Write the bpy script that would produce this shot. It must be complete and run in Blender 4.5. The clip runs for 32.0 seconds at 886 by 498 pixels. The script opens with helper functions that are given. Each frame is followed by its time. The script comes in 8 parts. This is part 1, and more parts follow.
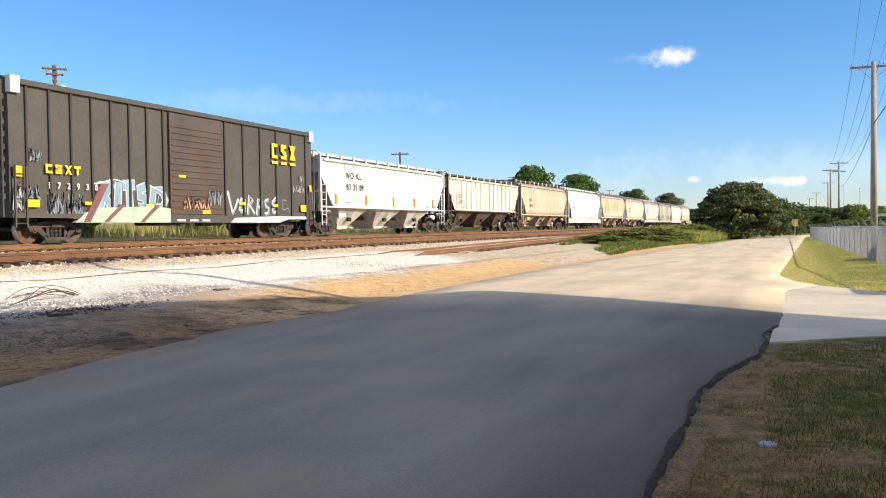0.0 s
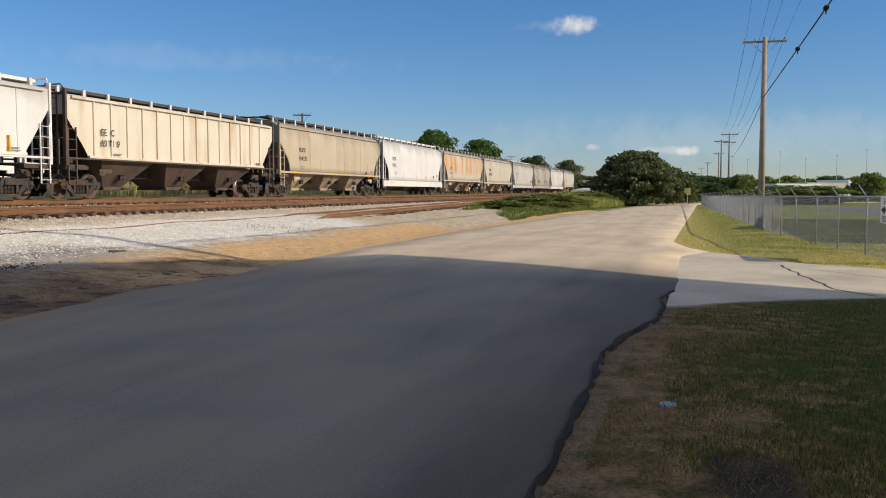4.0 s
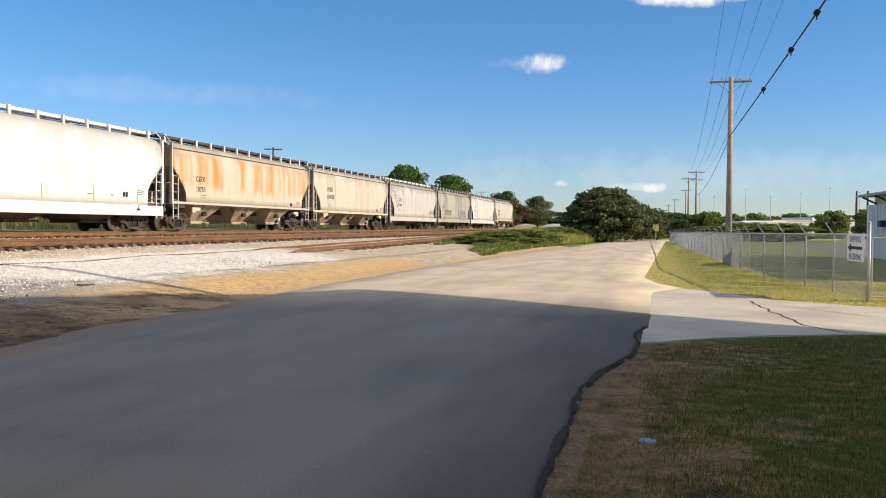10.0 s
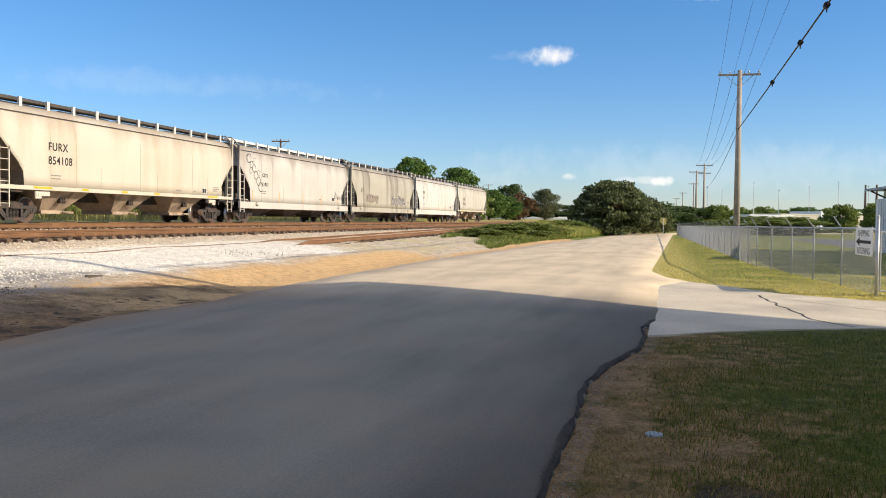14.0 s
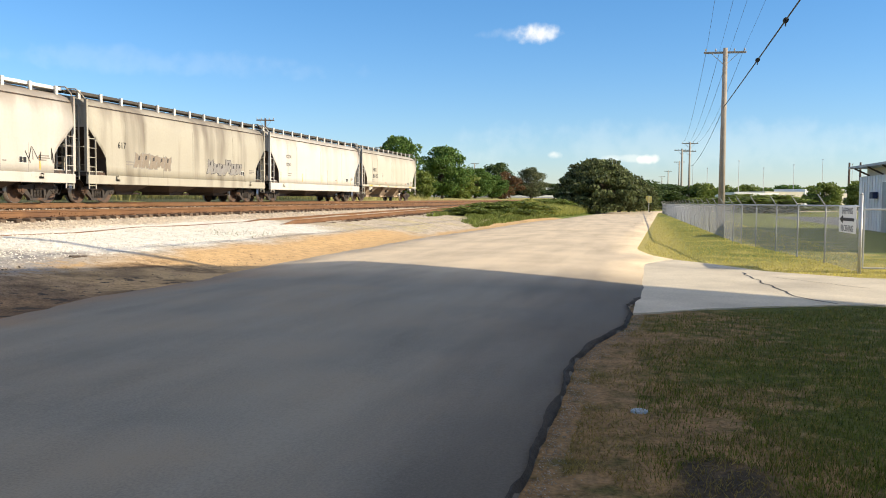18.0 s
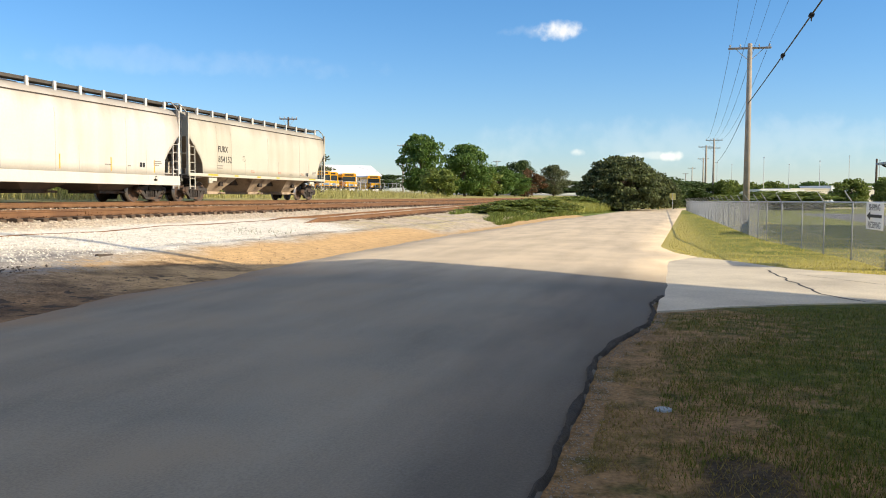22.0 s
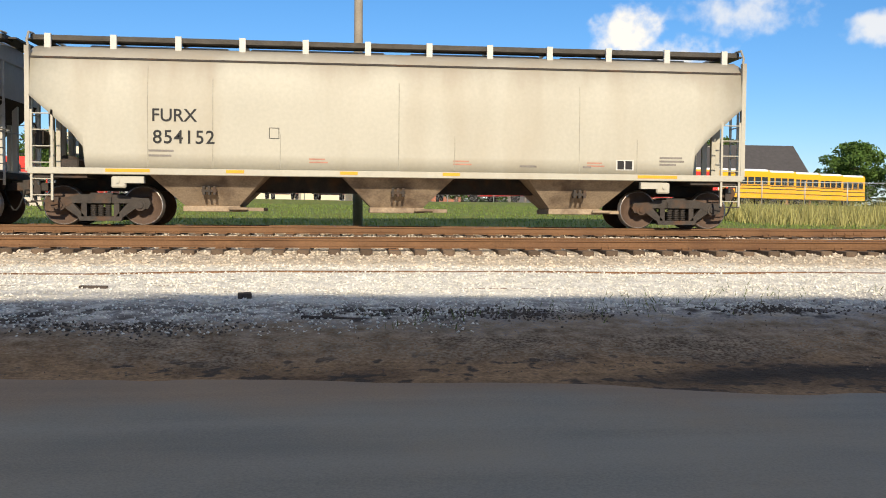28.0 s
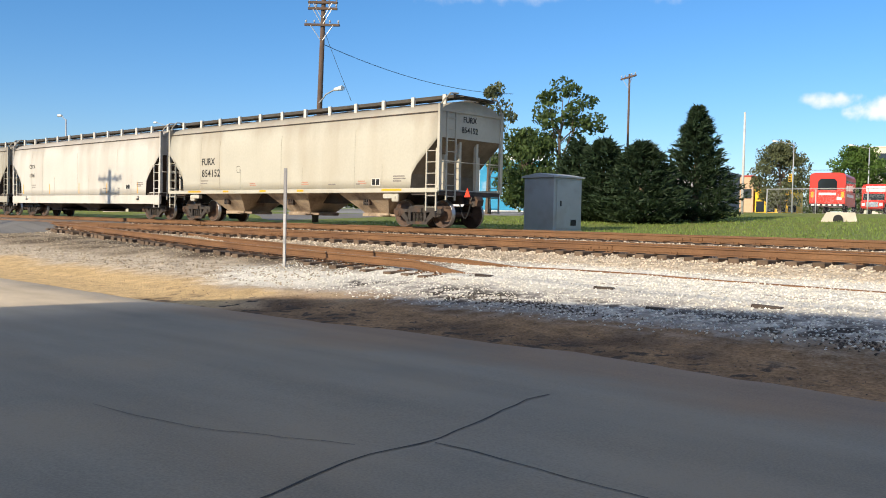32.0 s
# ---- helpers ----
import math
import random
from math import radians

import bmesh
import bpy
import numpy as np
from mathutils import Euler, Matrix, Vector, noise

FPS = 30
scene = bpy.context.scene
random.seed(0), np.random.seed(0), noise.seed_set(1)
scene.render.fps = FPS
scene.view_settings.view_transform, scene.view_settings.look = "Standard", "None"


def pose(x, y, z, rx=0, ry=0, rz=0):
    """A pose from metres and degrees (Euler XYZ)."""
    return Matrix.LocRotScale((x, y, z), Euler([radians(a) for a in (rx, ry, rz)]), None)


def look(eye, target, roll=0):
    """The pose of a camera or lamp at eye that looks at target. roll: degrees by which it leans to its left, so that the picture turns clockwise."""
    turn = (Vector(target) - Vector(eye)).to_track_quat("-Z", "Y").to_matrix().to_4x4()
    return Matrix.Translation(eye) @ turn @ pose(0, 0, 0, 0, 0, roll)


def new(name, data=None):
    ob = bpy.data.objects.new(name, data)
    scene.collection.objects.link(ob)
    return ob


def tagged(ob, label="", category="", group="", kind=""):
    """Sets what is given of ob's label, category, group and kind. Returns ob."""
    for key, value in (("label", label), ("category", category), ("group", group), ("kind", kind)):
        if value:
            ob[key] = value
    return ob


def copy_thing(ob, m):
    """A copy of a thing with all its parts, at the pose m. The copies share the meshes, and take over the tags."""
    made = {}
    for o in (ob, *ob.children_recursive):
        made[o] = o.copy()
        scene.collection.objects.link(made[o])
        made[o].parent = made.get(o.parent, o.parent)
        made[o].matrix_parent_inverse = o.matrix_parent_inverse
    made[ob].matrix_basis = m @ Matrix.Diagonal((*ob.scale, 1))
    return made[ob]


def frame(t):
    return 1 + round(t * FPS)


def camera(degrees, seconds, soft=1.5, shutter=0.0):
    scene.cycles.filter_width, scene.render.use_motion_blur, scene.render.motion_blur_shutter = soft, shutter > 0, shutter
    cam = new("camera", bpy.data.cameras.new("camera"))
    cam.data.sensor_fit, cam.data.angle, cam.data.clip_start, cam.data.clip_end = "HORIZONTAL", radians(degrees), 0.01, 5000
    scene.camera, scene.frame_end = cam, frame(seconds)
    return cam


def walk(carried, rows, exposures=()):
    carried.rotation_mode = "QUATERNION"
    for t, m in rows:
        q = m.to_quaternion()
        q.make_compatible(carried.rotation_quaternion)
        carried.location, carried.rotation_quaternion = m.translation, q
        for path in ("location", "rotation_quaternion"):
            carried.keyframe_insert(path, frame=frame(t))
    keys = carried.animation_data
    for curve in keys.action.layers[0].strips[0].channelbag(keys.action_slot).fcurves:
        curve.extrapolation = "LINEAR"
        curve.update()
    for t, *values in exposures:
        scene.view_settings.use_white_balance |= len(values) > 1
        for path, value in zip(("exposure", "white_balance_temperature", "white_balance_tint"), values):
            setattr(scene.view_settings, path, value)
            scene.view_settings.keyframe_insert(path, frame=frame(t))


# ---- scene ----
EXPOSURE = 0.26
KELVIN = 6720
LENS = 52.7
EYE = (0.0, 0.0, 1.6)
cam = camera(LENS, 32.0, soft=1.0)
# seconds, heading, pitch, roll of the hand-held camera, which turns on the spot
TURNS = [
    (0.0, -68.92, -1.37, 0.78),
    (0.5, -69.08, -1.24, 0.88),
    (1.0, -69.12, -1.11, 1.18),
    (1.5, -69.11, -1.14, 1.28),
    (2.0, -68.96, -1.31, 1.48),
    (2.5, -68.79, -1.53, 1.28),
    (3.0, -69.39, -1.89, 0.38),
    (3.5, -70.52, -3.55, -0.12),
    (4.0, -75.17, -3.72, -0.12),
    (4.5, -77.63, -3.88, -0.12),
    (6.5, -78.67, -1.83, -0.23),
    (7.0, -78.60, -1.97, -0.45),
    (7.5, -78.11, -1.83, -0.59),
    (8.0, -77.54, -1.63, -0.59),
    (8.5, -77.30, -1.46, -0.59),
    (9.0, -77.09, -1.46, -0.59),
    (9.5, -77.04, -1.42, -0.48),
    (10.0, -77.09, -1.47, -0.49),
    (10.5, -77.04, -1.49, -0.49),
    (11.0, -76.93, -1.55, -0.43),
    (11.5, -76.97, -1.64, -0.38),
    (12.0, -77.10, -1.81, -0.47),
    (12.5, -76.93, -1.95, -0.55),
    (13.0, -76.85, -1.98, -0.68),
    (13.5, -76.65, -1.96, -0.66),
    (15.5, -76.83, -1.77, -0.77),
    (16.0, -77.16, -1.66, -0.89),
    (16.5, -77.23, -1.69, -1.07),
    (17.0, -77.05, -2.07, -1.16),
    (17.5, -77.64, -3.55, -1.11),
    (18.0, -77.53, -3.29, -0.50),
    (18.5, -77.39, -2.75, -0.43),
    (19.0, -77.54, -3.01, -0.57),
    (19.5, -77.62, -3.09, -0.71),
    (20.0, -77.52, -3.24, -0.78),
    (20.5, -77.03, -3.01, -0.64),
    (21.0, -76.48, -3.38, -0.39),
    (21.5, -76.23, -3.45, -0.38),
    (22.0, -76.10, -3.43, -0.30),
    (22.5, -76.08, -3.40, -0.22),
    (23.0, -75.97, -3.48, -0.10),
    (23.5, -75.31, -3.42, 0.04),
    (24.0, -70.02, -2.89, 0.39),
    (24.5, -63.76, -2.31, 0.84),
    (25.0, -56.35, -1.70, 0.91),
    (25.5, -47.45, -1.29, 1.26),
    (26.0, -40.54, -1.79, 0.70),
    (26.5, -33.13, -1.44, 1.13),
    (28.5, 2.52, -2.61, -1.04),
    (29.0, 9.80, -2.43, -1.27),
    (29.5, 17.86, -2.26, -1.40),
    (30.0, 24.53, -2.32, -0.96),
    (30.5, 29.74, -0.98, -0.29),
    (31.0, 35.68, -1.94, -1.24),
    (31.5, 39.53, -2.34, -1.31),
    (32.0, 43.17, -1.99, -1.15),
]
# the eye sways a little aside at the start
SWAY = {0.0: -0.16, 0.5: -0.16, 1.0: -0.16, 1.5: -0.16, 2.0: -0.16, 2.5: -0.16, 3.0: -0.15, 3.5: -0.13, 4.0: -0.08, 4.5: -0.05}
STOPS = [(0.0, 0.34), (1.0, 0.12), (2.0, -0.18), (3.0, -0.46), (4.0, -0.40), (6.5, 0.18), (8.0, 0.18), (9.0, 0.1), (10.0, 0.02), (13.0, 0.1), (16.0, 0.16), (17.0, 0.16), (18.0, 0.29), (19.0, 0.29), (22.0, 0.24), (24.0, 0.18), (25.0, 0.05), (26.0, -0.02), (29.0, -0.20), (30.0, -0.25), (31.0, -0.28), (32.0, 0.03)]
walk(cam, [(t, pose(EYE[0], EYE[1] + SWAY.get(t, 0.0), EYE[2], 90 + p, r, y)) for t, y, p, r in TURNS], [(t, EXPOSURE + s, KELVIN + (-110 if 1.5 < t < 5 else 0 if t < 14 else 190 if t < 27 else -70), 10 if t < 14 else 7) for t, s in STOPS])


def train_x(t):
    """Where the gap ahead of the last wagon stands along the track."""
    return 192.146 + -6.9770 * t + -0.00821 * t ** 2 + 0.000096 * t ** 3


# ---------------------------------------------------------------- light
SUN_ELEVATION = 25.0
world = bpy.data.worlds.new("sky")
scene.world = world
world.use_nodes = True


def sky_nodes(nt):
    n, l = nt.nodes, nt.links
    n.clear()
    out = n.new("ShaderNodeOutputWorld")
    bg = n.new("ShaderNodeBackground")
    bg.inputs["Strength"].default_value = 0.12
    sky = n.new("ShaderNodeTexSky")
    sky.sky_type = "NISHITA"
    sky.sun_disc = False
    sky.sun_elevation = radians(SUN_ELEVATION)
    sky.sun_rotation = radians(180)
    sky.air_density, sky.dust_density, sky.ozone_density = 1.0, 0.1, 4.5
    tc = n.new("ShaderNodeTexCoord")
    # clouds: centre (heading, height), half width, half height, strength
    clouds = [(-83.4, 10.35, 2.2, 0.75, 0.9), (-82.6, 10.2, 3.0, 0.5, 0.2), (-93.0, 14.2, 4.5, 0.8, 0.9), (-17.5, 11.2, 2.6, 1.7, 1.1), (-23.5, 12.0, 4.0, 1.5, 0.7),
              (-32.0, 10.6, 2.4, 1.0, 0.75), (-20.5, 9.8, 3.0, 1.6, 1.0), (16.5, 6.7, 3.2, 0.8, 1.0), (20.0, 7.3, 2.0, 0.6, 0.8),
              (-84.6, 2.75, 0.7, 0.34, 0.55), (-89.0, 2.55, 1.6, 0.30, 0.32), (-90.4, 2.5, 0.8, 0.36, 0.7), (4.0, 5.4, 5.0, 1.5, 0.85), (8.0, 8.4, 8.0, 0.7, 0.45),
              (40.0, 14.5, 12.0, 1.2, 0.35), (-93.0, 3.4, 16.0, 1.6, 0.10), (-60.0, 8.0, 12.0, 0.9, 0.07)]
    wob = n.new("ShaderNodeTexNoise")
    wob.inputs["Scale"].default_value = 16.0
    wob.inputs["Detail"].default_value = 6.0
    l.new(tc.outputs["Generated"], wob.inputs["Vector"])
    fine = n.new("ShaderNodeTexNoise")
    fine.inputs["Scale"].default_value = 60.0
    fine.inputs["Detail"].default_value = 7.0
    l.new(tc.outputs["Generated"], fine.inputs["Vector"])
    total = None
    for az, el, hw, hh, amount in clouds:
        a, e = radians(az), radians(el)
        mid = Vector((-math.sin(a) * math.cos(e), math.cos(a) * math.cos(e), math.sin(e)))
        side = Vector((math.cos(a), math.sin(a), 0))
        up = side.cross(mid)
        terms = []
        for axis, half in ((side, hw), (up, hh)):
            sub = n.new("ShaderNodeVectorMath")
            sub.operation = "DOT_PRODUCT"
            sub.inputs[1].default_value = axis
            l.new(tc.outputs["Generated"], sub.inputs[0])
            sq = n.new("ShaderNodeMath")
            sq.operation = "DIVIDE"
            sq.inputs[1].default_value = math.sin(radians(half))
            off = n.new("ShaderNodeMath")
            off.operation = "SUBTRACT"
            off.inputs[1].default_value = mid.dot(axis)
            l.new(sub.outputs["Value"], off.inputs[0])
            l.new(off.outputs[0], sq.inputs[0])
            pw = n.new("ShaderNodeMath")
            pw.operation = "MULTIPLY"
            l.new(sq.outputs[0], pw.inputs[0])
            l.new(sq.outputs[0], pw.inputs[1])
            terms.append(pw)
        add = n.new("ShaderNodeMath")
        add.operation = "ADD"
        l.new(terms[0].outputs[0], add.inputs[0])
        l.new(terms[1].outputs[0], add.inputs[1])
        front = n.new("ShaderNodeVectorMath")
        front.operation = "DOT_PRODUCT"
        front.inputs[1].default_value = mid
        l.new(tc.outputs["Generated"], front.inputs[0])
        # soft blob, broken up by noise
        mix = n.new("ShaderNodeMath")
        mix.operation = "MULTIPLY_ADD"
        mix.inputs[1].default_value = 2.6
        l.new(wob.outputs["Fac"], mix.inputs[0])
        l.new(add.outputs[0], mix.inputs[2])
        mix2 = n.new("ShaderNodeMath")
        mix2.operation = "MULTIPLY_ADD"
        mix2.inputs[1].default_value = 2.1
        l.new(fine.outputs["Fac"], mix2.inputs[0])
        l.new(mix.outputs[0], mix2.inputs[2])
        rng = n.new("ShaderNodeMapRange")
        rng.interpolation_type = "SMOOTHSTEP"
        rng.inputs["From Min"].default_value = 3.45
        rng.inputs["From Max"].default_value = 2.05
        rng.inputs["To Max"].default_value = amount
        l.new(mix2.outputs[0], rng.inputs["Value"])
        gate = n.new("ShaderNodeMath")
        gate.operation = "GREATER_THAN"
        gate.inputs[1].default_value = 0.8
        l.new(front.outputs["Value"], gate.inputs[0])
        mul = n.new("ShaderNodeMath")
        mul.operation = "MULTIPLY"
        l.new(rng.outputs[0], mul.inputs[0])
        l.new(gate.outputs[0], mul.inputs[1])
        if total is None:
            total = mul
        else:
            mx = n.new("ShaderNodeMath")
            mx.operation = "MAXIMUM"
            l.new(total.outputs[0], mx.inputs[0])
            l.new(mul.outputs[0], mx.inputs[1])
            total = mx
    # unseen cumulus high overhead, added to brighten and whiten the light in the shade
    cover = n.new("ShaderNodeTexNoise")
    cover.inputs["Scale"].default_value, cover.inputs["Detail"].default_value = 4.5, 7.0
    l.new(tc.outputs["Generated"], cover.inputs["Vector"])
    lump = n.new("ShaderNodeMapRange")
    lump.interpolation_type = "SMOOTHSTEP"
    lump.inputs["From Min"].default_value, lump.inputs["From Max"].default_value = 0.43, 0.60
    l.new(cover.outputs["Fac"], lump.inputs["Value"])
    sep = n.new("ShaderNodeSeparateXYZ")
    l.new(tc.outputs["Generated"], sep.inputs[0])
    high = n.new("ShaderNodeMapRange")
    high.interpolation_type = "SMOOTHSTEP"
    high.inputs["From Min"].default_value, high.inputs["From Max"].default_value = 0.28, 0.50
    l.new(sep.outputs["Z"], high.inputs["Value"])
    fill_cloud = n.new("ShaderNodeMath")
    fill_cloud.operation = "MULTIPLY"
    l.new(lump.outputs[0], fill_cloud.inputs[0])
    l.new(high.outputs[0], fill_cloud.inputs[1])
    thin = n.new("ShaderNodeMath")
    thin.operation = "MULTIPLY"
    thin.inputs[1].default_value = 0.64
    l.new(fill_cloud.outputs[0], thin.inputs[0])
    fill_cloud = thin
    both = n.new("ShaderNodeMath")
    both.operation = "MAXIMUM"
    l.new(fill_cloud.outputs[0], both.inputs[0])
    l.new(total.outputs[0], both.inputs[1])
    total = both
    blend = n.new("ShaderNodeMix")
    blend.data_type = "RGBA"
    blend.inputs["B"].default_value = (8.2, 7.8, 7.4, 1)
    l.new(total.outputs[0], blend.inputs["Factor"])
    deep = n.new("ShaderNodeHueSaturation")
    deep.inputs["Saturation"].default_value = 1.15
    l.new(sky.outputs["Color"], deep.inputs["Color"])
    tint = n.new("ShaderNodeMix")
    tint.data_type, tint.blend_type = "RGBA", "MULTIPLY"
    tint.inputs["Factor"].default_value = 1.0
    low = n.new("ShaderNodeMapRange")
    low.inputs["From Min"].default_value, low.inputs["From Max"].default_value = 0.0, 0.22
    l.new(sep.outputs["Z"], low.inputs["Value"])
    shade = n.new("ShaderNodeMix")
    shade.data_type = "RGBA"
    shade.inputs["A"].default_value, shade.inputs["B"].default_value = (0.78, 0.815, 1.02, 1), (0.76, 0.895, 1.04, 1)
    l.new(low.outputs[0], shade.inputs["Factor"])
    l.new(shade.outputs["Result"], tint.inputs["B"])
    l.new(deep.outputs["Color"], tint.inputs["A"])
    l.new(tint.outputs["Result"], blend.inputs["A"])
    l.new(blend.outputs["Result"], bg.inputs["Color"])
    l.new(bg.outputs[0], out.inputs["Surface"])


sky_nodes(world.node_tree)
sun = new("sun", bpy.data.lights.new("sun", "SUN"))
sun.data.energy, sun.data.angle, sun.data.color = 5.0, radians(0.53), (1.0, 0.86, 0.68)
sun.matrix_world = look((0, -math.cos(radians(SUN_ELEVATION)) * 300, math.sin(radians(SUN_ELEVATION)) * 300), (0, 0, 0))

# ---------------------------------------------------------------- materials
MATS = {}


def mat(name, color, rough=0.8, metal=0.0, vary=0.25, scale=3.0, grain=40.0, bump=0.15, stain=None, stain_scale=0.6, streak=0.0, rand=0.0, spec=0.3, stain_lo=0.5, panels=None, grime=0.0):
    """A surface with variation at two scales, an optional stain colour (vertical streaks with streak) and relief."""
    if name in MATS:
        return MATS[name]
    m = bpy.data.materials.new(name)
    MATS[name] = m
    m.use_nodes = True
    n, l = m.node_tree.nodes, m.node_tree.links
    b = n["Principled BSDF"]
    b.inputs["Roughness"].default_value, b.inputs["Metallic"].default_value = rough, metal
    b.inputs["Specular IOR Level"].default_value = spec
    tc = n.new("ShaderNodeTexCoord")
    big = n.new("ShaderNodeTexNoise")
    big.inputs["Scale"].default_value, big.inputs["Detail"].default_value = scale, 5
    small = n.new("ShaderNodeTexNoise")
    small.inputs["Scale"].default_value, small.inputs["Detail"].default_value = grain, 4
    l.new(tc.outputs["Object"], big.inputs["Vector"])
    l.new(tc.outputs["Object"], small.inputs["Vector"])
    avg = n.new("ShaderNodeMath")
    avg.operation = "ADD"
    l.new(big.outputs["Fac"], avg.inputs[0])
    l.new(small.outputs["Fac"], avg.inputs[1])
    rng = n.new("ShaderNodeMapRange")
    rng.inputs["From Min"].default_value, rng.inputs["From Max"].default_value = 0.65, 1.35
    rng.inputs["To Min"].default_value, rng.inputs["To Max"].default_value = 1 - vary, 1 + vary
    l.new(avg.outputs[0], rng.inputs["Value"])
    hue = n.new("ShaderNodeHueSaturation")
    hue.inputs["Color"].default_value = (*color, 1)
    l.new(rng.outputs[0], hue.inputs["Value"])
    last = hue.outputs["Color"]
    if rand:
        info = n.new("ShaderNodeObjectInfo")
        r2 = n.new("ShaderNodeMapRange")
        r2.inputs["To Min"].default_value, r2.inputs["To Max"].default_value = 1 - rand, 1 + rand
        l.new(info.outputs["Random"], r2.inputs["Value"])
        h2 = n.new("ShaderNodeHueSaturation")
        l.new(r2.outputs[0], h2.inputs["Value"])
        l.new(last, h2.inputs["Color"])
        last = h2.outputs["Color"]
    if stain:
        mp = n.new("ShaderNodeMapping")
        mp.inputs["Scale"].default_value = (1, 1, 1 - streak)
        l.new(tc.outputs["Object"], mp.inputs["Vector"])
        st = n.new("ShaderNodeTexNoise")
        st.inputs["Scale"].default_value, st.inputs["Detail"].default_value = stain_scale, 6
        l.new(mp.outputs[0], st.inputs["Vector"])
        r3 = n.new("ShaderNodeMapRange")
        r3.inputs["From Min"].default_value, r3.inputs["From Max"].default_value = stain_lo, stain_lo + 0.2
        r3.inputs["To Max"].default_value = stain[3]
        l.new(st.outputs["Fac"], r3.inputs["Value"])
        def soft(value, lo, hi):
            t = n.new("ShaderNodeMapRange")
            t.interpolation_type = "SMOOTHSTEP"
            t.inputs["From Min"].default_value, t.inputs["From Max"].default_value = lo, hi
            l.new(value, t.inputs["Value"])
            return t.outputs[0]

        def calc(op, a, c):
            t = n.new("ShaderNodeMath")
            t.operation = op
            for i, v in enumerate((a, c)):
                if isinstance(v, (int, float)):
                    t.inputs[i].default_value = v
                else:
                    l.new(v, t.inputs[i])
            return t.outputs[0]

        amount = r3.outputs[0]
        sep = n.new("ShaderNodeSeparateXYZ")
        l.new(tc.outputs["Object"], sep.inputs[0])
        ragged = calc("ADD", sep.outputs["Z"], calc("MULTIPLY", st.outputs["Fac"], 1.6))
        if panels:
            # bleeding rust between the welds of the upper sheets
            pitch, z0, z1 = panels
            across = calc("ABSOLUTE", calc("SUBTRACT", calc("FRACT", calc("DIVIDE", sep.outputs["X"], pitch), 0), 0.5), 0)
            amount = calc("MULTIPLY", calc("MULTIPLY", soft(ragged, z0 + 0.5, z0 + 1.1), soft(sep.outputs["Z"], z1 + 0.05, z1 - 0.05)), calc("MULTIPLY", soft(across, 0.52, 0.22), soft(st.outputs["Fac"], 0.36, 0.66)))
        mx = n.new("ShaderNodeMix")
        mx.data_type = "RGBA"
        mx.inputs["B"].default_value = (*stain[:3], 1)
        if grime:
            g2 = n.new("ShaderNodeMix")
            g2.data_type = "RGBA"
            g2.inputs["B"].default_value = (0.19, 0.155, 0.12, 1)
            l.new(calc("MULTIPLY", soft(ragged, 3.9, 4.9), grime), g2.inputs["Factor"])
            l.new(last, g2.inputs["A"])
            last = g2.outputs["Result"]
        l.new(amount, mx.inputs["Factor"])
        l.new(last, mx.inputs["A"])
        last = mx.outputs["Result"]
    l.new(last, b.inputs["Base Color"])
    if bump:
        bp = n.new("ShaderNodeBump")
        bp.inputs["Strength"].default_value, bp.inputs["Distance"].default_value = bump, 0.02
        l.new(small.outputs["Fac"], bp.inputs["Height"])
        l.new(bp.outputs[0], b.inputs["Normal"])
    return m


def leaf_mat(name, color, vary=0.35):
    """Leaves: colour varies from leaf to leaf, some light passes through."""
    if name in MATS:
        return MATS[name]
    m = bpy.data.materials.new(name)
    MATS[name] = m
    m.use_nodes = True
    n, l = m.node_tree.nodes, m.node_tree.links
    b = n["Principled BSDF"]
    b.inputs["Roughness"].default_value = 0.6
    b.inputs["Specular IOR Level"].default_value = 0.25
    geo = n.new("ShaderNodeNewGeometry")
    rng = n.new("ShaderNodeMapRange")
    rng.inputs["To Min"].default_value, rng.inputs["To Max"].default_value = 1 - vary, 1 + vary
    l.new(geo.outputs["Random Per Island"], rng.inputs["Value"])
    hue = n.new("ShaderNodeHueSaturation")
    hue.inputs["Color"].default_value = (*color, 1)
    l.new(rng.outputs[0], hue.inputs["Value"])
    l.new(hue.outputs["Color"], b.inputs["Base Color"])
    tr = n.new("ShaderNodeBsdfTranslucent")
    l.new(hue.outputs["Color"], tr.inputs["Color"])
    mix = n.new("ShaderNodeMixShader")
    mix.inputs[0].default_value = 0.3
    l.new(b.outputs[0], mix.inputs[1])
    l.new(tr.outputs[0], mix.inputs[2])
    l.new(mix.outputs[0], n["Material Output"].inputs["Surface"])
    return m


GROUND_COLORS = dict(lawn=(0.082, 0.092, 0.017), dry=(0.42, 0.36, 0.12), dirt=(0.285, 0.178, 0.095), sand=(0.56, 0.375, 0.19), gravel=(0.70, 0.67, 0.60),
                     ballast=(0.47, 0.40, 0.31), grass=(0.16, 0.20, 0.055), weed=(0.20, 0.20, 0.06), lot=(0.26, 0.26, 0.26), drive=(0.48, 0.43, 0.34))


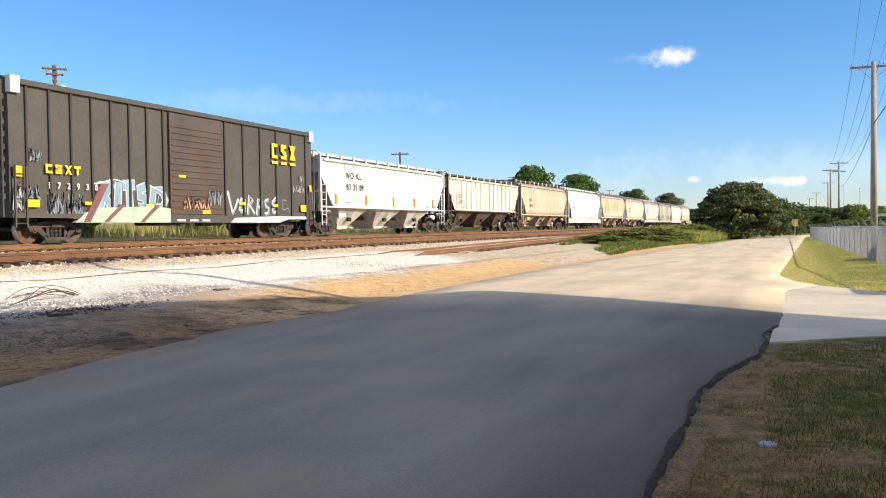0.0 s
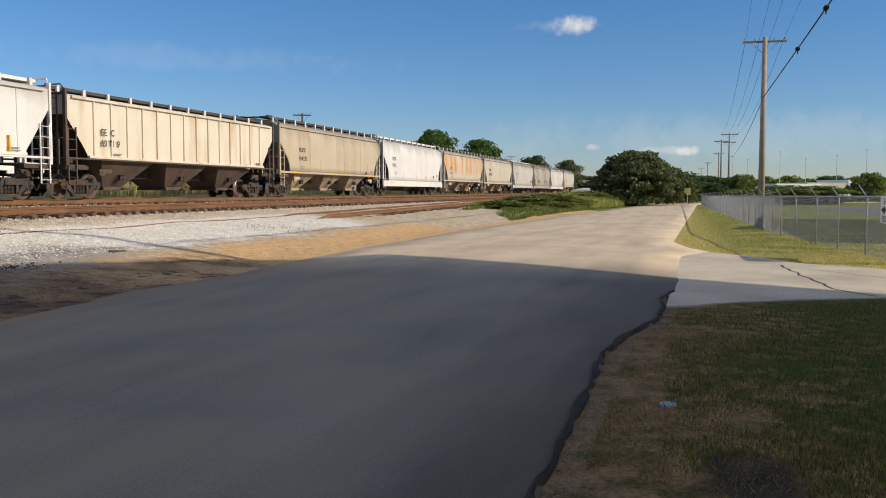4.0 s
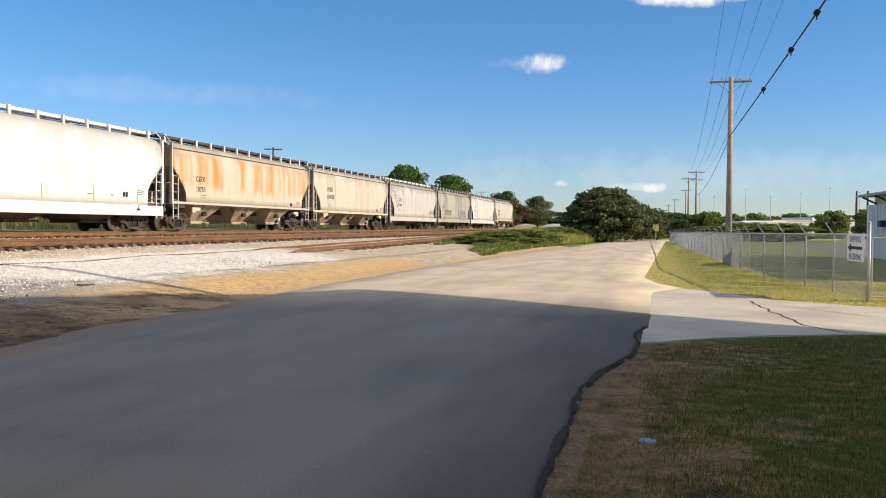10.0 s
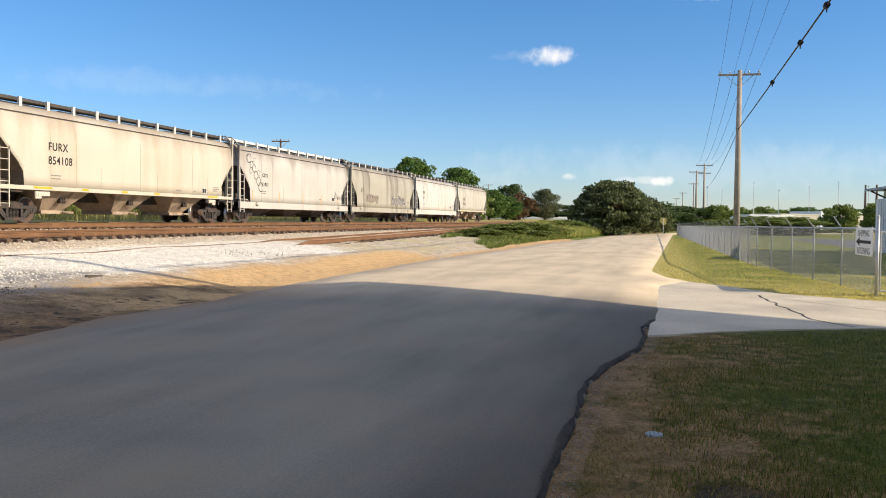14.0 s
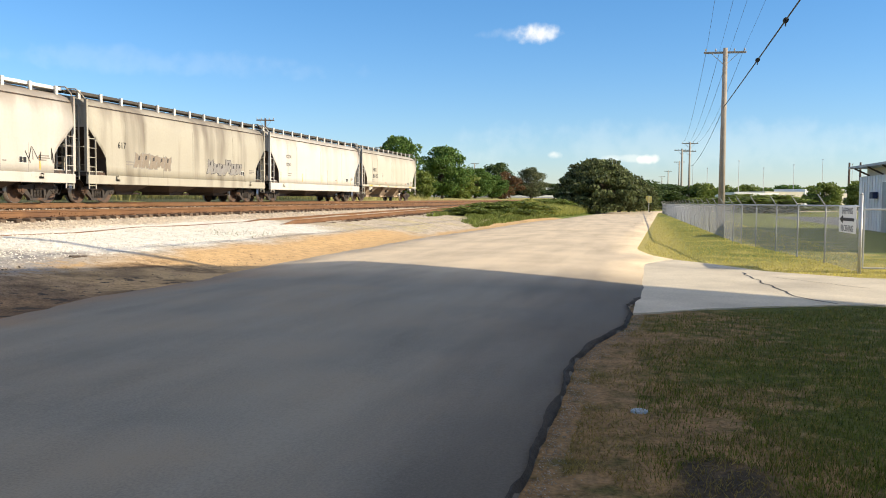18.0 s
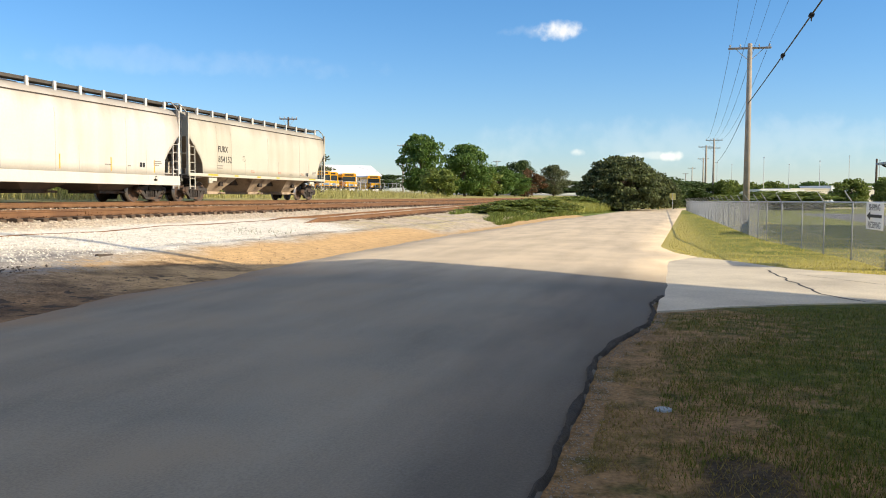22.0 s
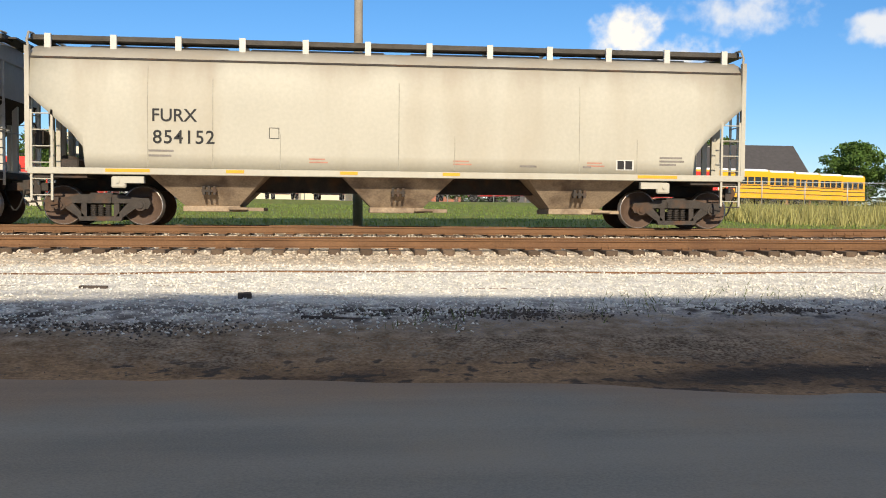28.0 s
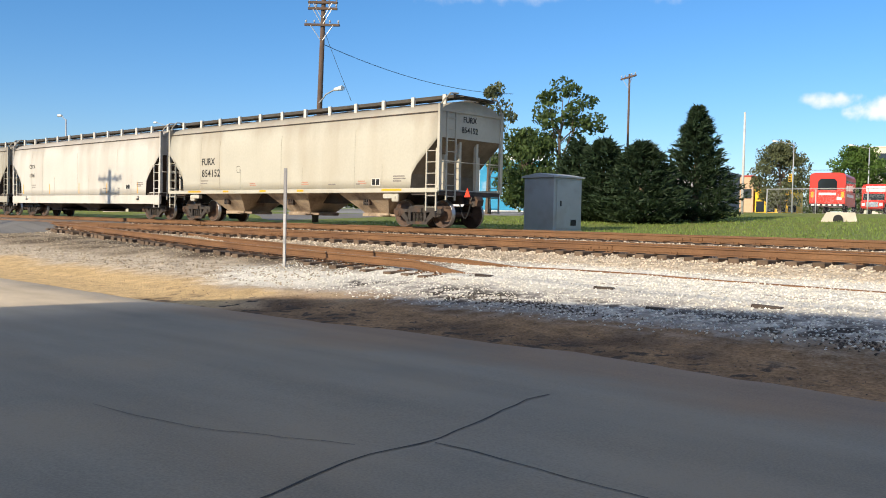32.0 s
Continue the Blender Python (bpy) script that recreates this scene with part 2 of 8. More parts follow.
def ground_mat():
    m = bpy.data.materials.new("ground")
    m.use_nodes = True
    n, l = m.node_tree.nodes, m.node_tree.links
    b = n["Principled BSDF"]
    b.inputs["Roughness"].default_value = 0.95
    b.inputs["Specular IOR Level"].default_value = 0.15
    geo = n.new("ShaderNodeNewGeometry")
    sep = n.new("ShaderNodeSeparateXYZ")
    l.new(geo.outputs["Position"], sep.inputs[0])

    def noise_tex(scale, detail=5):
        t = n.new("ShaderNodeTexNoise")
        t.inputs["Scale"].default_value, t.inputs["Detail"].default_value = scale, detail
        l.new(geo.outputs["Position"], t.inputs["Vector"])
        return t.outputs["Fac"]

    def math_node(op, a, c, d=None):
        t = n.new("ShaderNodeMath")
        t.operation = op
        for i, v in enumerate((a, c, d)):
            if v is None:
                continue
            if isinstance(v, (int, float)):
                t.inputs[i].default_value = v
            else:
                l.new(v, t.inputs[i])
        return t.outputs[0]

    edge, fine, mid = noise_tex(0.55, 6), noise_tex(24.0), noise_tex(4.0)
    off = math_node("SUBTRACT", edge, 0.5)
    off2 = math_node("SUBTRACT", mid, 0.5)
    wob = math_node("MULTIPLY_ADD", off2, 0.8, math_node("MULTIPLY", off, 2.0))
    px = math_node("MULTIPLY_ADD", wob, 3.0, sep.outputs["X"])
    py = math_node("MULTIPLY_ADD", wob, 1.0, sep.outputs["Y"])

    def step(v, at, soft):
        t = n.new("ShaderNodeMapRange")
        t.interpolation_type = "SMOOTHSTEP"
        t.inputs["From Min"].default_value, t.inputs["From Max"].default_value = at - soft, at + soft
        l.new(v, t.inputs["Value"])
        return t.outputs[0]

    def band(v, lo, hi, soft=0.3):
        parts = []
        if lo is not None:
            parts.append(step(v, lo, soft))
        if hi is not None:
            parts.append(math_node("SUBTRACT", 1.0, step(v, hi, soft)))
        return parts[0] if len(parts) == 1 else math_node("MULTIPLY", *parts)

    def box(x0, x1, y0, y1, soft=0.4):
        a, c = [], None
        if x0 is not None or x1 is not None:
            a.append(band(px, x0, x1, soft * 3))
        if y0 is not None or y1 is not None:
            a.append(band(py, y0, y1, soft))
        return a[0] if len(a) == 1 else math_node("MULTIPLY", *a)

    def tone(c, vary=0.35):
        h = n.new("ShaderNodeHueSaturation")
        h.inputs["Color"].default_value = (*c, 1)
        r = n.new("ShaderNodeMapRange")
        r.inputs["From Min"].default_value, r.inputs["From Max"].default_value = 0.7, 1.3
        r.inputs["To Min"].default_value, r.inputs["To Max"].default_value = 1 - vary, 1 + vary
        l.new(math_node("ADD", fine, mid), r.inputs["Value"])
        l.new(r.outputs[0], h.inputs["Value"])
        return h.outputs["Color"]

    G = GROUND_COLORS
    cur = tone(G["grass"])

    def layer(cur, color, mask, vary=0.35):
        mx = n.new("ShaderNodeMix")
        mx.data_type = "RGBA"
        l.new(mask, mx.inputs["Factor"])
        l.new(cur, mx.inputs["A"])
        l.new(tone(color, vary), mx.inputs["B"])
        return mx.outputs["Result"]

    patch = band(math_node("ADD", edge, math_node("MULTIPLY", mid, 0.5)), 0.80, None, 0.08)
    cur = layer(cur, (0.34, 0.30, 0.12), box(18, None, 25.5, 42, 1.0))
    cur = layer(cur, G["weed"], math_node("MULTIPLY", box(None, None, 26, None, 1.0), math_node("MULTIPLY", patch, 0.5)))
    cur = layer(cur, G["lot"], box(-27, None, 63.5, 130, 0.3), 0.2)
    cur = layer(cur, G["lot"], box(52, None, 43, 130, 0.3), 0.2)
    cur = layer(cur, G["lot"], box(-60, -30, 43, 56, 0.3), 0.2)
    cur = layer(cur, G["ballast"], box(None, None, 7.6, 25.3, 0.25), 0.45)
    cur = layer(cur, G["gravel"], box(-17, 33, 11.3, 15.7, 0.4), 0.3)
    cur = layer(cur, G["gravel"], box(-17, 1.5, 10.3, 12.5, 0.5), 0.3)
    cur = layer(cur, G["dry"], math_node("MULTIPLY", box(33, None, 9.5, 13.0, 0.5), math_node("MULTIPLY", patch, 0.4)), 0.4)
    cur = layer(cur, G["sand"], box(12, 36, 5.0, 10.7, 0.5), 0.25)
    cur = layer(cur, G["sand"], box(30, 72, 3.0, 8.6, 0.5), 0.25)
    cur = layer(cur, (0.20, 0.19, 0.07), box(54, 125, 8.2, 12.6, 0.5), 0.4)
    cur = layer(cur, (0.54, 0.385, 0.20), box(-60, -13, 6.0, 10.2, 0.6), 0.3)
    cur = layer(cur, (0.27, 0.215, 0.15), math_node("MULTIPLY", box(-60, -15, 12.2, 16.3, 0.6), 0.8), 0.5)
    cur = layer(cur, (0.13, 0.10, 0.07), math_node("MULTIPLY", box(-60, -12, 12.5, 16.3, 0.6), band(math_node("ADD", edge, math_node("MULTIPLY", mid, 0.5)), 0.74, None, 0.08)), 0.4)
    cur = layer(cur, G["dirt"], box(-13, 13, 5.0, 10.7, 0.5), 0.5)
    cur = layer(cur, (0.26, 0.24, 0.22), math_node("MULTIPLY", box(-13, 16, 10.3, 12.4, 0.6), band(mid, 0.45, None, 0.12)), 0.5)
    cur = layer(cur, (0.05, 0.042, 0.036), math_node("MULTIPLY", box(-13, 12, 10.8, 12.0, 0.3), band(math_node("ADD", edge, math_node("MULTIPLY", mid, 0.4)), 0.80, None, 0.06)), 0.5)
    cur = layer(cur, (0.125, 0.080, 0.048), math_node("MULTIPLY", box(-14, 18, 7.0, 10.4, 0.3), band(edge, 0.53, None, 0.10)), 0.4)
    # an oily damp streak and scattered grey stone on the dirt by the road
    slant = math_node("MULTIPLY_ADD", off2, 0.7, math_node("MULTIPLY_ADD", sep.outputs["X"], -0.10, sep.outputs["Y"]))
    damp = math_node("MULTIPLY", band(math_node("MULTIPLY_ADD", off, 2.0, sep.outputs["X"]), 3.0, 6.4, 0.7), band(slant, 7.85, 8.40, 0.18))
    cur = layer(cur, (0.045, 0.036, 0.028), math_node("MULTIPLY", damp, 0.9), 0.3)
    cur = layer(cur, (0.23, 0.175, 0.12), math_node("MULTIPLY", box(-4, 12, 9.3, 10.9, 0.3), band(fine, 0.47, None, 0.06)), 0.6)
    cur = layer(cur, (0.055, 0.042, 0.032), math_node("MULTIPLY", box(-14, 16, 7.6, 9.6, 0.3), band(math_node("ADD", mid, math_node("MULTIPLY", edge, 0.6)), 0.89, None, 0.05)), 0.4)
    # lawn by the near road: olive, its shade put into the dark colour
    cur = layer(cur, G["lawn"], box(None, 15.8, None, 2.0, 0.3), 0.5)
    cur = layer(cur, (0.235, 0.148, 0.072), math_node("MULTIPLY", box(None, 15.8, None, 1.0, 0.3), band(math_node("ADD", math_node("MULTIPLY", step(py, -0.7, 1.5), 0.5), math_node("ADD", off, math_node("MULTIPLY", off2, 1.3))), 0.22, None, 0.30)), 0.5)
    # a bare damp hollow in the lawn
    cur = layer(cur, (0.055, 0.042, 0.028), math_node("MULTIPLY", band(math_node("MULTIPLY_ADD", off2, 0.9, sep.outputs["X"]), 4.75, 5.6, 0.22), band(math_node("MULTIPLY_ADD", off2, 0.5, sep.outputs["Y"]), -0.78, -0.22, 0.14)), 0.4)
    # verge: dry grass, its sunlight also put into the pale colour
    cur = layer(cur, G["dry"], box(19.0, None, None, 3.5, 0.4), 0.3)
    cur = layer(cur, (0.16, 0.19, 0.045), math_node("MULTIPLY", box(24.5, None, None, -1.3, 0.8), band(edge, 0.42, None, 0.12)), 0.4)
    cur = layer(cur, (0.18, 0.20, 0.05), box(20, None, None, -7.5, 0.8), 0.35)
    cur = layer(cur, (0.16, 0.165, 0.18), box(35, 95, -19, -12.5, 0.5), 0.2)
    l.new(cur, b.inputs["Base Color"])
    bp = n.new("ShaderNodeBump")
    bp.inputs["Strength"].default_value, bp.inputs["Distance"].default_value = 0.7, 0.05
    l.new(math_node("ADD", fine, mid), bp.inputs["Height"])
    l.new(bp.outputs[0], b.inputs["Normal"])
    return m


def asphalt_mat(name, color, joint=0.0):
    """Worn asphalt: grit, broad pale and dark patches, long tyre-polished bands."""
    m = bpy.data.materials.new(name)
    m.use_nodes = True
    n, l = m.node_tree.nodes, m.node_tree.links
    b = n["Principled BSDF"]
    b.inputs["Roughness"].default_value = 0.85
    geo = n.new("ShaderNodeNewGeometry")
    mp = n.new("ShaderNodeMapping")
    mp.inputs["Scale"].default_value = (0.16, 0.9, 1)
    l.new(geo.outputs["Position"], mp.inputs["Vector"])
    fac = []
    for vec, sc, de in ((geo.outputs["Position"], 0.5, 8), (mp.outputs[0], 1.6, 8), (geo.outputs["Position"], 55, 4)):
        t = n.new("ShaderNodeTexNoise")
        t.inputs["Scale"].default_value, t.inputs["Detail"].default_value = sc, de
        l.new(vec, t.inputs["Vector"])
        fac.append(t.outputs["Fac"])
    a = n.new("ShaderNodeMath")
    a.operation = "ADD"
    l.new(fac[0], a.inputs[0])
    l.new(fac[1], a.inputs[1])
    c = n.new("ShaderNodeMath")
    c.operation = "MULTIPLY_ADD"
    c.inputs[1].default_value = 0.95
    l.new(fac[2], c.inputs[0])
    l.new(a.outputs[0], c.inputs[2])
    r = n.new("ShaderNodeMapRange")
    r.inputs["From Min"].default_value, r.inputs["From Max"].default_value = 1.0, 1.7
    r.inputs["To Min"].default_value, r.inputs["To Max"].default_value = 0.72, 1.28
    l.new(c.outputs[0], r.inputs["Value"])
    h = n.new("ShaderNodeHueSaturation")
    # shade and sun put into the colour: dark middle stretch, pale ends
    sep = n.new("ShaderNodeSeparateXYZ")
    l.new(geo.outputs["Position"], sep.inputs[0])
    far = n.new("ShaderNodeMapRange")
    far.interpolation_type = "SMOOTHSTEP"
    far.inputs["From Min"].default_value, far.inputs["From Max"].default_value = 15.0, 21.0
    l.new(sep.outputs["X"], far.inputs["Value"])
    sunlit_left = n.new("ShaderNodeMapRange")
    sunlit_left.interpolation_type = "SMOOTHSTEP"
    sunlit_left.inputs["From Min"].default_value, sunlit_left.inputs["From Max"].default_value = -12.0, -15.0
    l.new(sep.outputs["X"], sunlit_left.inputs["Value"])
    sunlit_mask = n.new("ShaderNodeMath")
    sunlit_mask.operation = "MAXIMUM"
    l.new(far.outputs[0], sunlit_mask.inputs[0])
    l.new(sunlit_left.outputs[0], sunlit_mask.inputs[1])
    mx = n.new("ShaderNodeMix")
    mx.data_type = "RGBA"
    brown = n.new("ShaderNodeMix")
    brown.data_type = "RGBA"
    brown.inputs["A"].default_value, brown.inputs["B"].default_value = (*color, 1), (0.206, 0.172, 0.124, 1)
    patch = n.new("ShaderNodeMapRange")
    patch.inputs["From Min"].default_value, patch.inputs["From Max"].default_value = 0.40, 0.72
    l.new(fac[0], patch.inputs["Value"])
    l.new(patch.outputs[0], brown.inputs["Factor"])
    # dirt washed over the far edge
    spill = n.new("ShaderNodeMath")
    spill.operation = "MULTIPLY_ADD"
    spill.inputs[1].default_value = 3.6
    l.new(fac[0], spill.inputs[0])
    l.new(sep.outputs["Y"], spill.inputs[2])
    dust = n.new("ShaderNodeMapRange")
    dust.interpolation_type = "SMOOTHSTEP"
    dust.inputs["From Min"].default_value, dust.inputs["From Max"].default_value = 8.4, 10.0
    l.new(spill.outputs[0], dust.inputs["Value"])
    dirty = n.new("ShaderNodeMix")
    dirty.data_type = "RGBA"
    dirty.inputs["B"].default_value = (0.21, 0.148, 0.094, 1)
    l.new(dust.outputs[0], dirty.inputs["Factor"])
    l.new(brown.outputs["Result"], dirty.inputs["A"])
    # a strip of fresher dark asphalt along the lawn
    hem = n.new("ShaderNodeMath")
    hem.operation = "MULTIPLY_ADD"
    hem.inputs[1].default_value = 1.4
    l.new(fac[1], hem.inputs[0])
    l.new(sep.outputs["Y"], hem.inputs[2])
    fresh = n.new("ShaderNodeMapRange")
    fresh.interpolation_type = "SMOOTHSTEP"
    fresh.inputs["From Min"].default_value, fresh.inputs["From Max"].default_value = 3.3, 1.2
    fresh.inputs["To Max"].default_value = 0.72
    l.new(hem.outputs[0], fresh.inputs["Value"])
    strip = n.new("ShaderNodeMix")
    strip.data_type = "RGBA"
    strip.inputs["B"].default_value = (0.072, 0.062, 0.050, 1)
    l.new(fresh.outputs[0], strip.inputs["Factor"])
    l.new(dirty.outputs["Result"], strip.inputs["A"])
    l.new(strip.outputs["Result"], mx.inputs["A"])
    # the sunlit tone of the same asphalt
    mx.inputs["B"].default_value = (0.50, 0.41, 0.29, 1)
    l.new(sunlit_mask.outputs[0], mx.inputs["Factor"])
    l.new(mx.outputs["Result"], h.inputs["Color"])
    l.new(r.outputs[0], h.inputs["Value"])
    l.new(h.outputs["Color"], b.inputs["Base Color"])
    bp = n.new("ShaderNodeBump")
    bp.inputs["Strength"].default_value, bp.inputs["Distance"].default_value = 0.5, 0.01
    l.new(fac[2], bp.inputs["Height"])
    l.new(bp.outputs[0], b.inputs["Normal"])
    return m


def glass_mat(name="dark_glass", color=(0.02, 0.025, 0.03)):
    if name in MATS:
        return MATS[name]
    m = bpy.data.materials.new(name)
    MATS[name] = m
    m.use_nodes = True
    b = m.node_tree.nodes["Principled BSDF"]
    b.inputs["Base Color"].default_value, b.inputs["Roughness"].default_value = (*color, 1), 0.08
    b.inputs["Specular IOR Level"].default_value = 0.6
    return m


def mesh_fence_mat(name, size, cover, color):
    """Woven wire seen from a distance: diamond wires with gaps."""
    m = bpy.data.materials.new(name)
    m.use_nodes = True
    n, l = m.node_tree.nodes, m.node_tree.links
    b = n["Principled BSDF"]
    b.inputs["Base Color"].default_value = (*color, 1)
    b.inputs["Roughness"].default_value, b.inputs["Metallic"].default_value = 0.5, 0.6
    tc = n.new("ShaderNodeTexCoord")
    sep = n.new("ShaderNodeSeparateXYZ")
    l.new(tc.outputs["Object"], sep.inputs[0])
    masks = []
    for sign in (1, -1):
        s = n.new("ShaderNodeMath")
        s.operation = "MULTIPLY_ADD"
        s.inputs[1].default_value = sign
        l.new(sep.outputs["Z"], s.inputs[0])
        l.new(sep.outputs["X"], s.inputs[2])
        d = n.new("ShaderNodeMath")
        d.operation = "DIVIDE"
        d.inputs[1].default_value = size
        l.new(s.outputs[0], d.inputs[0])
        fr = n.new("ShaderNodeMath")
        fr.operation = "FRACT"
        l.new(d.outputs[0], fr.inputs[0])
        lt = n.new("ShaderNodeMath")
        lt.operation = "LESS_THAN"
        lt.inputs[1].default_value = cover
        l.new(fr.outputs[0], lt.inputs[0])
        masks.append(lt)
    mx = n.new("ShaderNodeMath")
    mx.operation = "MAXIMUM"
    l.new(masks[0].outputs[0], mx.inputs[0])
    l.new(masks[1].outputs[0], mx.inputs[1])
    tr = n.new("ShaderNodeBsdfTransparent")
    mix = n.new("ShaderNodeMixShader")
    l.new(mx.outputs[0], mix.inputs[0])
    l.new(tr.outputs[0], mix.inputs[1])
    l.new(b.outputs[0], mix.inputs[2])
    l.new(mix.outputs[0], n["Material Output"].inputs["Surface"])
    return m

# ---------------------------------------------------------------- mesh helpers
def finish(bm, name, material):
    me = bpy.data.meshes.new(name)
    bmesh.ops.recalc_face_normals(bm, faces=bm.faces)
    bm.to_mesh(me)
    bm.free()
    for m in material if isinstance(material, (list, tuple)) else [material]:
        me.materials.append(m)
    return me


def part(name, bm, material, parent=None, label="", m=None):
    """One bmesh as one mesh object under a thing or a part."""
    me = bm if isinstance(bm, bpy.types.Mesh) else finish(bm, name, material)
    ob = new(name, me)
    ob.parent = parent
    if m is not None:
        ob.matrix_basis = m
    if label:
        ob["label"] = label
    return ob


def thing(name, m, label, category, group="", kind=""):
    ob = new(name)
    ob.empty_display_size = 0.2
    ob.matrix_basis = m
    return tagged(ob, label, category, group, kind)


def box(bm, x0, x1, y0, y1, z0, z1, mi=0, bevel=0.0):
    v = [bm.verts.new((x, y, z)) for z in (z0, z1) for y in (y0, y1) for x in (x0, x1)]
    fs = [bm.faces.new([v[i] for i in q]) for q in ((0, 2, 3, 1), (4, 5, 7, 6), (0, 1, 5, 4), (2, 6, 7, 3), (0, 4, 6, 2), (1, 3, 7, 5))]
    for f in fs:
        f.material_index = mi
    if bevel:
        es = list({e for f in fs for e in f.edges})
        bmesh.ops.bevel(bm, geom=es, offset=bevel, segments=1, affect="EDGES")
    return v


def tube(bm, a, b, r0, r1=None, seg=8, cap=True, mi=0):
    a, b = Vector(a), Vector(b)
    r1 = r0 if r1 is None else r1
    w = (b - a).normalized()
    u = w.orthogonal().normalized()
    v = w.cross(u)
    ring = lambda c, r: [bm.verts.new(c + (u * math.cos(6.28319 * i / seg) + v * math.sin(6.28319 * i / seg)) * r) for i in range(seg)]
    p, q = ring(a, r0), ring(b, r1)
    for i in range(seg):
        f = bm.faces.new((p[i], p[(i + 1) % seg], q[(i + 1) % seg], q[i]))
        f.material_index = mi
        f.smooth = seg > 6
    if cap:
        bm.faces.new(p[::-1]).material_index = mi
        bm.faces.new(q).material_index = mi


def pipe(bm, pts, r, seg=5):
    """One continuous round bar through the points."""
    pts = [Vector(p) for p in pts]
    prev = None
    for i, p in enumerate(pts):
        w = (pts[min(i + 1, len(pts) - 1)] - pts[max(i - 1, 0)]).normalized()
        u = (w.cross(Vector((0, 0, 1))) if abs(w.z) < 0.95 else w.cross(Vector((1, 0, 0)))).normalized()
        v = w.cross(u)
        ring = [bm.verts.new(p + (u * math.cos(6.28319 * k / seg) + v * math.sin(6.28319 * k / seg)) * r) for k in range(seg)]
        if prev:
            for k in range(seg):
                bm.faces.new((prev[k], prev[(k + 1) % seg], ring[(k + 1) % seg], ring[k]))
        else:
            bm.faces.new(ring[::-1])
        prev = ring
    bm.faces.new(prev)


def prism(bm, pts, y0, y1, mi=0):
    """A polygon of (x, z) points, pulled from y0 to y1."""
    a = [bm.verts.new((x, y0, z)) for x, z in pts]
    b = [bm.verts.new((x, y1, z)) for x, z in pts]
    k = len(pts)
    for f in [bm.faces.new(a), bm.faces.new(b[::-1])] + [bm.faces.new((a[i], b[i], b[(i + 1) % k], a[(i + 1) % k])) for i in range(k)]:
        f.material_index = mi


def one_box(*a, **k):
    bm = bmesh.new()
    box(bm, *a, **k)
    return bm


def raw_mesh(name, verts, faces, material, smooth=False):
    me = bpy.data.meshes.new(name)
    me.from_pydata(verts, [], faces)
    me.update()
    me.materials.append(material)
    if smooth:
        me.polygons.foreach_set("use_smooth", [True] * len(me.polygons))
    return me


def lettering(text, size, material, x, y, z, parent, name="lettering", align="LEFT", turn=0, space=1.0, stretch=1.0):
    """Painted letters on a side that faces -y (turn degrees about z otherwise)."""
    cu = bpy.data.curves.new(name, "FONT")
    cu.body, cu.size, cu.align_x, cu.space_character, cu.extrude, cu.offset = text, size, align, space, 0.001, size * 0.012
    tmp = bpy.data.objects.new("tmp", cu)
    me = bpy.data.meshes.new_from_object(tmp)
    bpy.data.objects.remove(tmp)
    bpy.data.curves.remove(cu)
    me.materials.clear()
    me.materials.append(material)
    ob = new(name, me)
    ob.parent = parent
    ob.matrix_basis = pose(x, y, z, 90, 0, turn) @ Matrix.Diagonal((stretch, 1, 1, 1))
    return ob


# ---------------------------------------------------------------- ground
PROFILE = [(-3000, 0), (8.3, 0), (9.2, 0.05), (11, 0.30), (13, 0.50), (15.2, 0.63), (15.9, 0.66), (16.45, 0.80), (17.2, 0.87), (19.4, 0.90), (20.2, 1.03), (23.8, 1.08),
           (25.6, 0.90), (27, 1.18), (34, 1.45), (48, 1.95), (64, 2.45), (110, 2.9), (300, 4.5), (3000, 6.0)]
TRACK_MAIN, TRACK_SECOND, TRACK_SIDING = 22.17, 17.92, 14.0
RAIL_MAIN, RAIL_SECOND, RAIL_SIDING = 1.27, 1.10, 0.69


def ground_z(x, y):
    for (a, za), (b, zb) in zip(PROFILE, PROFILE[1:]):
        if a <= y <= b:
            z = za + (zb - za) * (y - a) / (b - a)
            break
    if 9 < y < 15.6:
        z += 0.05 * noise.noise(Vector((x * 0.35, y * 0.5, 0))) + 0.02 * noise.noise(Vector((x * 1.6, y * 1.6, 3)))
        if x > 34:
            z += min(0.25, (x - 34) * 0.006)
    if y > 26:
        z += 0.10 * noise.noise(Vector((x * 0.08, y * 0.08, 5)))
    if y < 0 and x < 15:
        z += 0.03 * noise.noise(Vector((x * 0.5, y * 0.5, 7))) * min(1, -y)
    if x > 34 and 6 < y < 16:
        z += 0.34 * max(0, min(1, (x - 46) / 16)) * max(0, 1 - abs(y - 9.2) / 3.0)
    return z


def lines(marks):
    out = []
    for a, b, step in marks:
        k = max(1, round((b - a) / step))
        out += [a + (b - a) * i / k for i in range(k)]
    return out + [marks[-1][1]]


def build_ground():
    xs = lines([(-2600, -300, 230), (-300, -60, 12), (-60, 70, 0.9), (70, 300, 8), (300, 2600, 230)])
    ys = lines([(-2600, -60, 250), (-60, -8, 4), (-8, 0, 0.8), (0, 8, 2), (8, 28, 0.4), (28, 70, 3), (70, 300, 20), (300, 2600, 230)])
    verts = [(x, y, ground_z(x, y)) for y in ys for x in xs]
    w = len(xs)
    faces = [(j * w + i, j * w + i + 1, (j + 1) * w + i + 1, (j + 1) * w + i) for j in range(len(ys) - 1) for i in range(w - 1)]
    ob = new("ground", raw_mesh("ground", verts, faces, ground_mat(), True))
    tagged(ob, "ground of grass, white gravel, brown dirt and sand", "ground", kind="structure")


build_ground()
